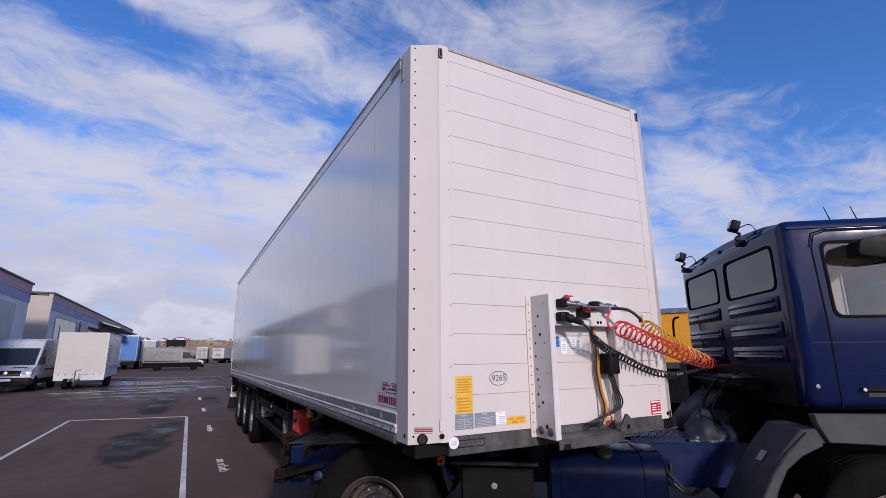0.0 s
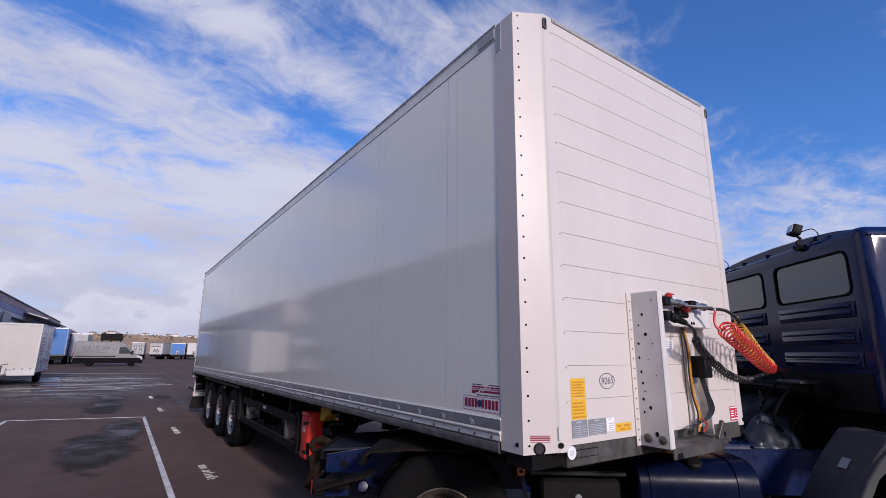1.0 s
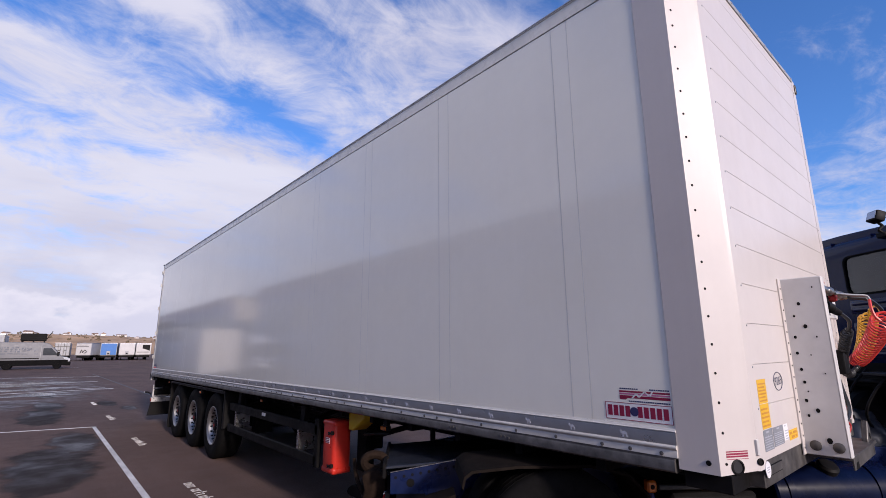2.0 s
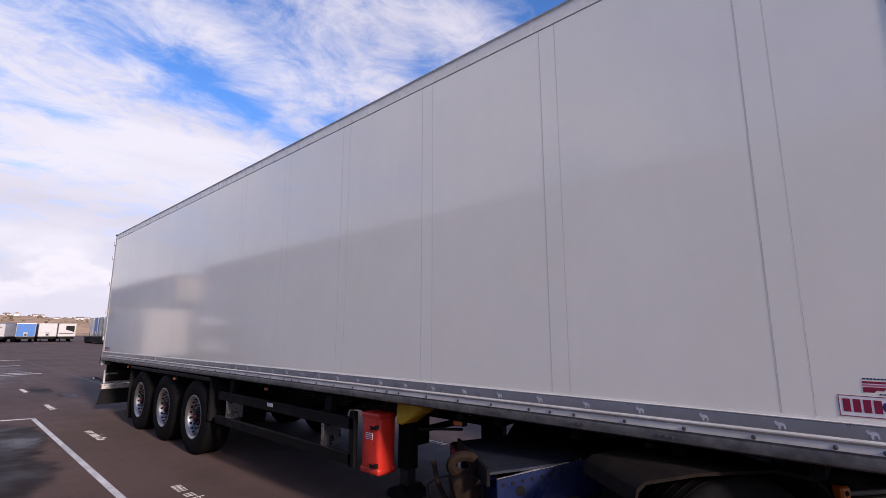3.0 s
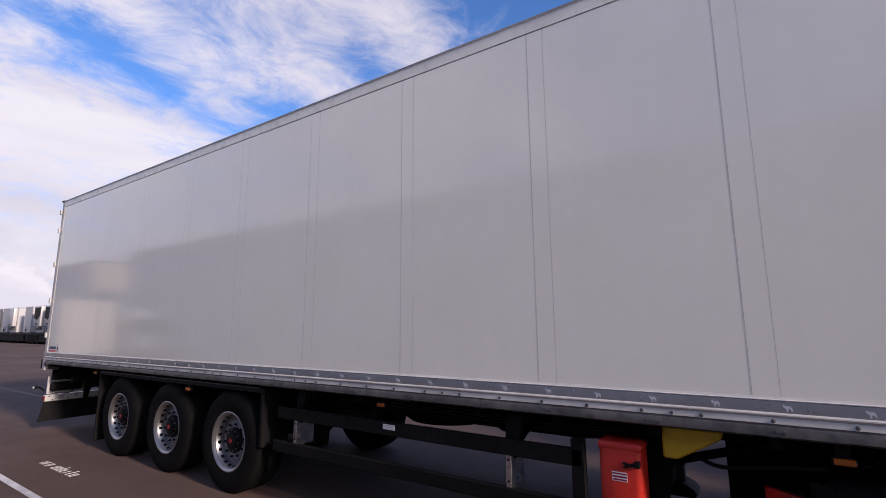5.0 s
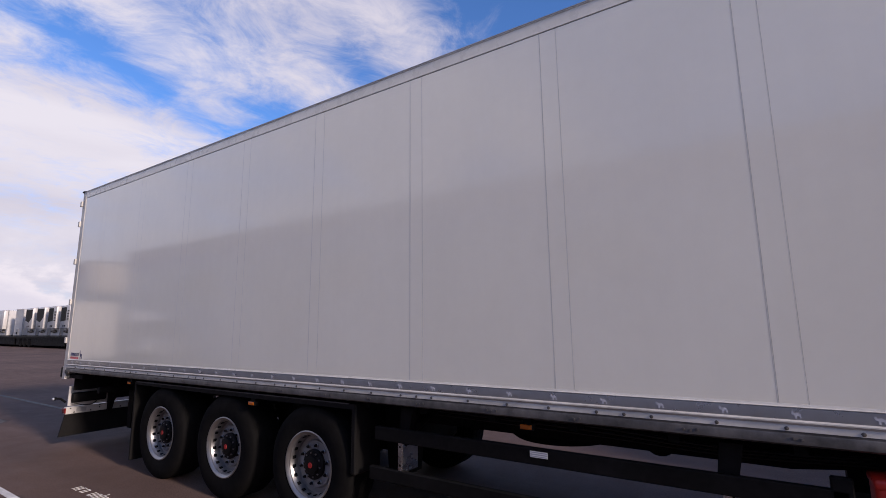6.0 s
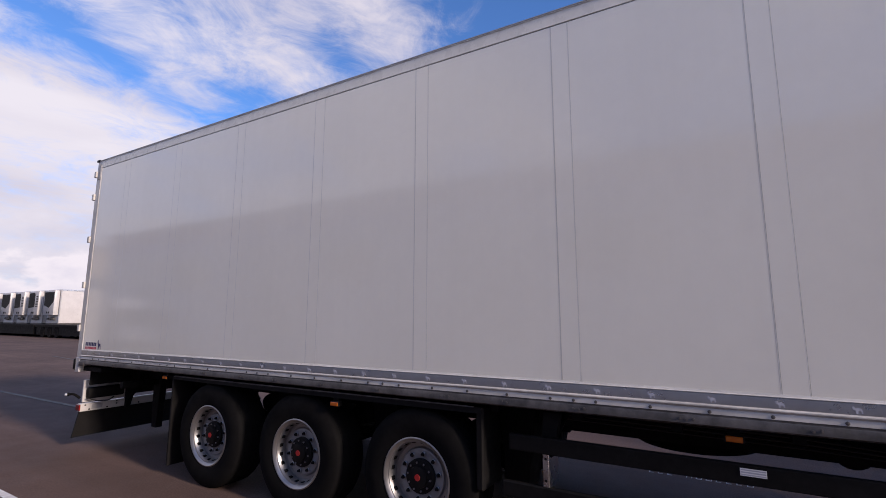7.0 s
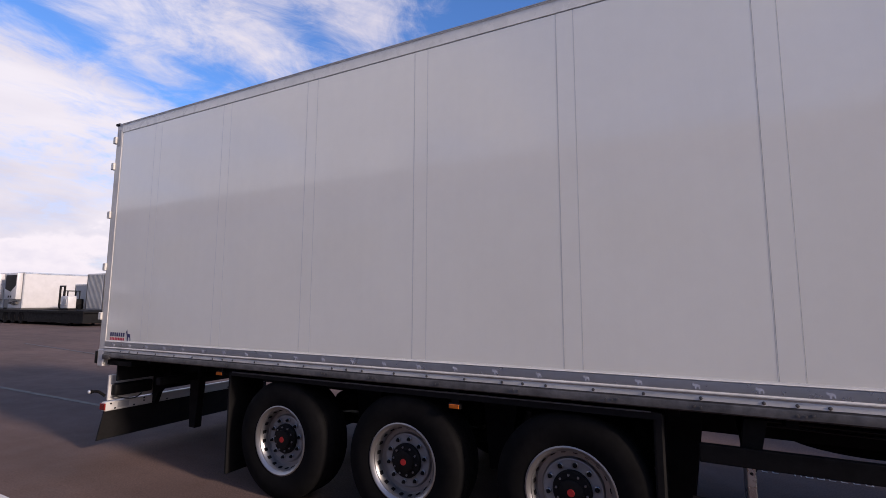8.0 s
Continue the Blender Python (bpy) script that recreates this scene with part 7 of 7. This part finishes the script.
# ---- parked trailers (local x: towards the front wall) ----
def parked(name, label, m, length, width, base, top, paint, front="plain", group="parked trailers", corrugated=False):
    t = thing(name, label, "trailer", m, group)
    w = width / 2
    part("box_body", box(-length, 0, -w, w, base, top, bevel=0.03), paint, t)
    for s in (-1, 1):
        part("corner_post", box(-0.06, 0.03, s * w - 0.04, s * w + 0.04, base, top, bevel=0.01), "grey_body" if paint != "grey_body" else "galv", t)
    part("top_rail", box(-length, 0.04, -w - 0.03, w + 0.03, top - 0.10, top + 0.02, bevel=0.01), "alu", t)
    part("floor_rail", box(-length, 0.03, -w - 0.02, w + 0.02, base - 0.12, base + 0.02, bevel=0.01), "galv", t)
    part("under_frame", box(-length + 0.3, -0.1, -w + 0.15, w - 0.15, 0.55, base - 0.12), "black", t)
    for s in (-1, 1):
        part("landing_leg", box(-2.3, -2.15, s * 0.75 - 0.07, s * 0.75 + 0.07, 0, base - 0.1), "black", t)
        for x in (-length + 2.2, -length + 3.5, -length + 4.8):
            add_simple_wheel(t, x, s * (w - 0.19), 0.5, 0.5, 0.36)
        part("side_guard", box(-length + 5.6, -2.6, s * w - 0.03, s * w + 0.03, 0.45, 0.95), "black", t)
    if corrugated:
        for k in range(12):
            y = -w + 0.1 + (width - 0.2) * k / 12
            part("front_rib", box(0, 0.035, y, y + 0.09, base + 0.1, top - 0.1, bevel=0.008), paint, t)
    if front in ("dark", "half", "white"):
        unit = part("cooling_unit", box(0.0, 0.42, -w + 0.18, w - 0.18, base + 0.75, top - 0.06, bevel=0.06, seg=2), "white", t, "white front cooling unit")
        lo = base + 1.45
        if front == "dark":
            part("grille", prism([(-w + 0.30, lo + 0.25), (-w + 0.28, top - 0.22), (w - 0.28, top - 0.22), (w - 0.30, lo + 0.55), (0.1, lo)], "x", 0.41, 0.435, bevel=0.006), "plastic", unit, "large black grille")
        if front == "half":
            part("grille", prism([(-w + 0.26, lo), (-w + 0.26, top - 0.25), (0.15, top - 0.20), (0.30, top - 0.4), (0.30, lo + 0.1)], "x", 0.41, 0.435, bevel=0.006), "plastic", unit, "black side grille")
            for k in range(7):
                part("louvre", box(0.415, 0.435, 0.55, w - 0.28, lo + 0.12 + 0.16 * k, lo + 0.20 + 0.16 * k), "plastic", unit)
        for y in (-0.35, 0.05):
            part("hatch", box(0.41, 0.43, y, y + 0.26, base + 0.92, base + 1.10, bevel=0.006), "plastic", unit)
        for y, z in ((-0.5, 0.45), (0.0, 0.40), (0.5, 0.45), (0.2, 0.55)):
            part("fitting", box(0.0, 0.22, y - 0.14, y + 0.14, base + z - 0.12, base + z + 0.08, bevel=0.02), "galv", unit)
    if front == "doors":
        for y in (-0.6, -0.25, 0.25, 0.6):
            part("lock_rod", rod((0.05, y, base + 0.05), (0.05, y, top - 0.1), 0.03, seg=6), "galv", t)
        for y in (-0.6, 0.3):
            part("lock_lever", box(0.04, 0.08, y, y + 0.35, base + 0.9, base + 0.98), "black", t)
        part("upper_rail", box(0.0, 0.06, -w, w, top - 0.7, top - 0.62), "galv", t)
    if front == "screen":
        part("black_panel", prism([(-0.2, base + 1.2), (-0.2, top - 0.35), (w - 0.2, top - 0.35), (w - 0.2, base + 0.75), (0.5, base + 1.0)], "x", 0, 0.04, bevel=0.01), "plastic", t, "black front panel")
        part("seam_bar", box(0, 0.03, -w + 0.2, w - 0.3, base + 0.45, base + 0.55), "black", t)
    if front == "mark":
        scrawl = tube(curve_points([(0.05, -0.5, base + 0.35), (0.05, -0.3, base + 1.0), (0.05, -0.1, base + 0.5), (0.05, 0.2, base + 0.95), (0.05, 0.5, base + 0.6), (0.05, 0.15, base + 0.35)], 8), 0.05, 5)
        part("scrawl", scrawl, "black", t, "black painted scrawl")
        part("upper_rail", box(0.0, 0.06, -w + 0.1, w - 0.4, top - 0.75, top - 0.65), "galv", t)
        part("upper_rail", box(0.0, 0.06, -w + 0.3, w - 0.7, top - 0.42, top - 0.36), "galv", t)
    if front in ("plain", "console"):
        part("console", box(0, 0.08, -0.30, 0.28, base + 0.02, base + 0.75, bevel=0.01), "grey_body", t, "grey coupling console")
        part("console_box", box(0.08, 0.14, -0.15, 0.15, base + 0.15, base + 0.40, bevel=0.01), "black", t)
    return t


# far row, facing the camera
for y, width, paint, front, label in ((1.7, 2.2, "grey_body", "doors", "grey parked trailer with door gear"), (4.9, 2.4, "white", "mark", "white parked container trailer with a black scrawl"),
                                      (8.8, 2.55, "blue_body", "console", "bright blue trailer parked in a row"), (11.8, 2.55, "white", "console", "white trailer parked in a row"),
                                      (14.6, 2.55, "white", "screen", "white parked trailer with a black front panel")):
    parked("parked_trailer", label, pose(-112, y, 0, 0, 0, -24 if front == "mark" else -4), 9.0 if front == "mark" else 13.0, width, 1.02, 3.30, paint, front, "far row of trailers")
# second row, fronts towards the yard
for x, paint, front, label in ((-60.75, "white", "dark", "white refrigerated trailer with a black grille"), (-64.2, "white", "half", "white refrigerated trailer with a side grille"),
                               (-67.65, "white", "half", "white refrigerated trailer with a side grille"), (-71.1, "white", "dark", "white refrigerated trailer with a black grille"),
                               (-74.6, "white", "dark", "white refrigerated trailer with a black grille"), (-79.2, "white", "plain", "white parked box trailer"),
                               (-84.6, "white", "white", "white refrigerated trailer standing in a row"), (-88.1, "white", "console", "white parked box trailer"), (-91.6, "grey_body", "console", "grey parked trailer standing in a row"),
                               (-95.0, "white", "console", "white parked box trailer"), (-98.5, "grey_body", "console", "grey parked trailer standing in a row"), (-102.0, "blue_body", "console", "blue parked trailer standing in a row"), (-105.5, "white", "console", "white parked box trailer")):
    parked("parked_trailer", label, pose(x, 17.0, 0, 0, 0, -90), 13.5, 2.55, 1.15, 4.3, paint, front, "row of parked trailers")
disc = thing("red_disc_sign", "red disc on the front of a grey trailer", "sign", pose(-91.6, 16.93, 2.7, 90, 0, 0))
part("disc", lathe([(0.55, 0), (0.55, 0.03), (0, 0.03)], (0, 0, 0), (0, 0, 1), 24), "decal_red", disc)
parked("parked_trailer", "grey corrugated parked trailer", pose(-49.9, 18.0, 0, 0, 0, -90), 10.0, 2.45, 1.08, 4.0, "grey_body", "none", "row of parked trailers", corrugated=True)
parked("parked_trailer", "low grey trailer parked in a row", pose(-53.0, 18.6, 0, 0, 0, -90), 8.0, 2.4, 1.08, 3.2, "grey_body", "none", "row of parked trailers")
parked("parked_trailer", "silver parked trailer standing in a row", pose(-46.9, 18.0, 0, 0, 0, -90), 12.0, 2.5, 1.08, 4.05, "silver", "plain", "row of parked trailers")
flat = thing("flatbed_trailer", "black flatbed trailer standing before the parked row", "trailer", pose(-44.5, 15.9, 0, 0, 0, 0), "row of parked trailers")
part("deck", box(-13.0, 0, -1.2, 1.2, 0.92, 1.06, bevel=0.02), "black", flat)
part("side_rave", box(-13.0, 0, -1.25, -1.2, 0.90, 1.08), "black", flat)
part("under_frame", box(-12.9, -0.1, -1.18, 1.15, 0.22, 0.92, bevel=0.02), "black", flat)
for s in (-1, 1):
    for x in (-9.0, -10.3, -11.6):
        add_simple_wheel(flat, x, s * 1.02, 0.5, 0.5, 0.34)
    part("landing_leg", box(-2.6, -2.45, s * 0.7 - 0.07, s * 0.7 + 0.07, 0, 0.92), "black", flat)
for x0 in (-57.9, -71.3, -84.7):
    copy_thing(flat, pose(x0, 15.9, 0, 0, 0, 0))
lift = thing("forklift", "dark forklift standing before the parked trailers", "forklift", pose(-52.4, 16.9, 1.06, 0, 0, -90) @ Matrix.Scale(0.72, 4))
part("mast", cut(box(0, 0.15, -0.55, 0.55, 0.3, 2.75), [box(-0.1, 0.3, -0.38, 0.38, 0.5, 2.6)]), "plastic", lift)
part("body", box(-1.9, -0.1, -0.55, 0.55, 0.35, 1.25, bevel=0.08), "plastic", lift)
part("cab_frame", cut(box(-1.5, -0.2, -0.5, 0.5, 1.2, 2.2, bevel=0.03), [box(-1.4, -0.3, -1, 1, 1.25, 2.1), box(-2, 1, -0.4, 0.4, 1.25, 2.1)]), "plastic", lift)
for s in (-1, 1):
    for x in (-0.25, -1.55):
        add_simple_wheel(lift, x, s * 0.5, 0.33, 0.33, 0.22)
pump = thing("cooling_set", "white cooling set standing before the corrugated trailer", "machine", pose(-49.9, 16.2, 1.06, 0, 0, -90))
part("stand", box(-0.3, 0.3, -0.7, 0.7, 0, 0.15, bevel=0.02), "black", pump)
part("casing", box(-0.28, 0.30, -0.55, 0.55, 0.15, 1.1, bevel=0.06, seg=2), "white", pump)
part("fan", lathe([(0.28, 0), (0.28, 0.05), (0.1, 0.06), (0, 0.06)], (0.29, 0.1, 0.65), (1, 0, 0), 20, close=False), "grey_body", pump)
# lorries by the canopy
parked("parked_trailer", "bright blue box lorry body by the canopy", pose(-70, -7.75, 0, 0, 0, 0), 8.0, 1.75, 1.15, 4.25, "blue_body", "none", "lorries by the canopy")
parked("parked_trailer", "grey curtain-sided lorry body by the canopy", pose(-74, -5.9, 0, 0, 0, 0), 12.0, 1.75, 1.0, 3.75, "grey_body", "plain", "lorries by the canopy")
# orange body beyond the trailer's front
parked("parked_trailer", "orange box body parked behind the tractor", pose(-4.15, 9.2, 0, 0, 0, -60), 7.0, 2.5, 1.45, 2.72, "orange_body", "none", "bodies behind the tractor")

# ---- hills, scrub and houses on the skyline ----
def ridge(x_far, height, seed):
    bm = bm_new()
    rows_n, cols = 10, 90
    grid = []
    for i in range(rows_n):
        row = []
        for j in range(cols):
            a = radians(120 + 130 * j / (cols - 1))
            d = x_far + 40 * i
            f = i / (rows_n - 1)
            n = noise.noise(Vector((j * 0.16 + seed, f * 2.0, seed)))
            n2 = noise.noise(Vector((j * 0.6 + seed, f * 6.0, seed + 3)))
            z = -0.3 + height * (math.sin(f * math.pi * 0.62) ** 1.3) * (0.80 + 0.30 * n) + 1.6 * n2 * f
            row.append(bm.verts.new((d * math.cos(a), d * math.sin(a), z)))
        grid.append(row)
    for r0, r1 in zip(grid, grid[1:]):
        for j in range(cols - 1):
            bm.faces.new((r0[j], r0[j + 1], r1[j + 1], r1[j]))
    return bm


tagged(structure("hillside", ridge(330, 20, 2.0), "hill", "dry ochre hillside beyond the yard", "hill"), kind="structure")


def hill_z(j_deg, f):
    j = (j_deg - 120) / 130 * 89
    n = noise.noise(Vector((j * 0.16 + 2.0, f * 2.0, 2.0)))
    n2 = noise.noise(Vector((j * 0.6 + 2.0, f * 6.0, 5.0)))
    return -0.3 + 20 * (math.sin(f * math.pi * 0.62) ** 1.3) * (0.80 + 0.30 * n) + 1.6 * n2 * f


rnd = random.Random(5)
bm = bm_new()
for k in range(700):
    a, f = rnd.uniform(140, 205), rnd.uniform(0.25, 0.98) ** 0.7
    d = 330 + 360 * f
    c = Vector((d * math.cos(radians(a)), d * math.sin(radians(a)), hill_z(a, f)))
    size = rnd.uniform(0.4, 1.0) * (1.5 if rnd.random() < 0.10 else 1)
    for _ in range(5):
        p = c + Vector((rnd.uniform(-1, 1), rnd.uniform(-1, 1), rnd.uniform(0.1, 1.0))) * size
        v = bmesh.ops.create_icosphere(bm, subdivisions=1, radius=size * rnd.uniform(0.35, 0.7), matrix=Matrix.Translation(p))["verts"]
        for q in v:
            q.co += Vector((rnd.uniform(-1, 1), rnd.uniform(-1, 1), rnd.uniform(-1, 1))) * size * 0.16
tagged(new("scrub", finish(bm, "scrub", "bush", 0)), "dull scrub and bare bushes on the hillside", "bushes", kind="stuff")
house_wall = finish(box(-4, 4, -3, 3, 0, 4.2), "wall", "house_wall", 0)
house_roof = finish(prism([(-3.4, 4.1), (3.4, 4.1), (0, 6.3)], "x", -4.3, 4.3), "roof", "house_roof", 0)
house_pane = finish(box(-0.5, 0.5, -3.05, -2.95, 1.4, 2.8), "window", "dark_glass", 0)
for k in range(44):
    a, f = 143 + 54 * (k + rnd.uniform(-0.6, 0.6)) / 44, rnd.uniform(0.62, 0.80)
    d = 330 + 360 * f
    turn = rnd.uniform(0, 360)
    h = thing("house", "small white house with a brown roof on the ridge", "house", Matrix.Translation((d * math.cos(radians(a)), d * math.sin(radians(a)), hill_z(a, f) - 0.8)) @ pose(0, 0, 0, 0, 0, turn) @ Matrix.Diagonal((rnd.uniform(0.4, 1.1), 0.7, rnd.uniform(0.35, 0.6), 1)), "houses on the ridge")
    for nm, me in (("wall", house_wall), ("roof", house_roof)):
        again(nm, me, h, Matrix.Identity(4))
    for x in (-2.2, 0, 2.2):
        again("window", house_pane, h, Matrix.Translation((x, 0, 0)))
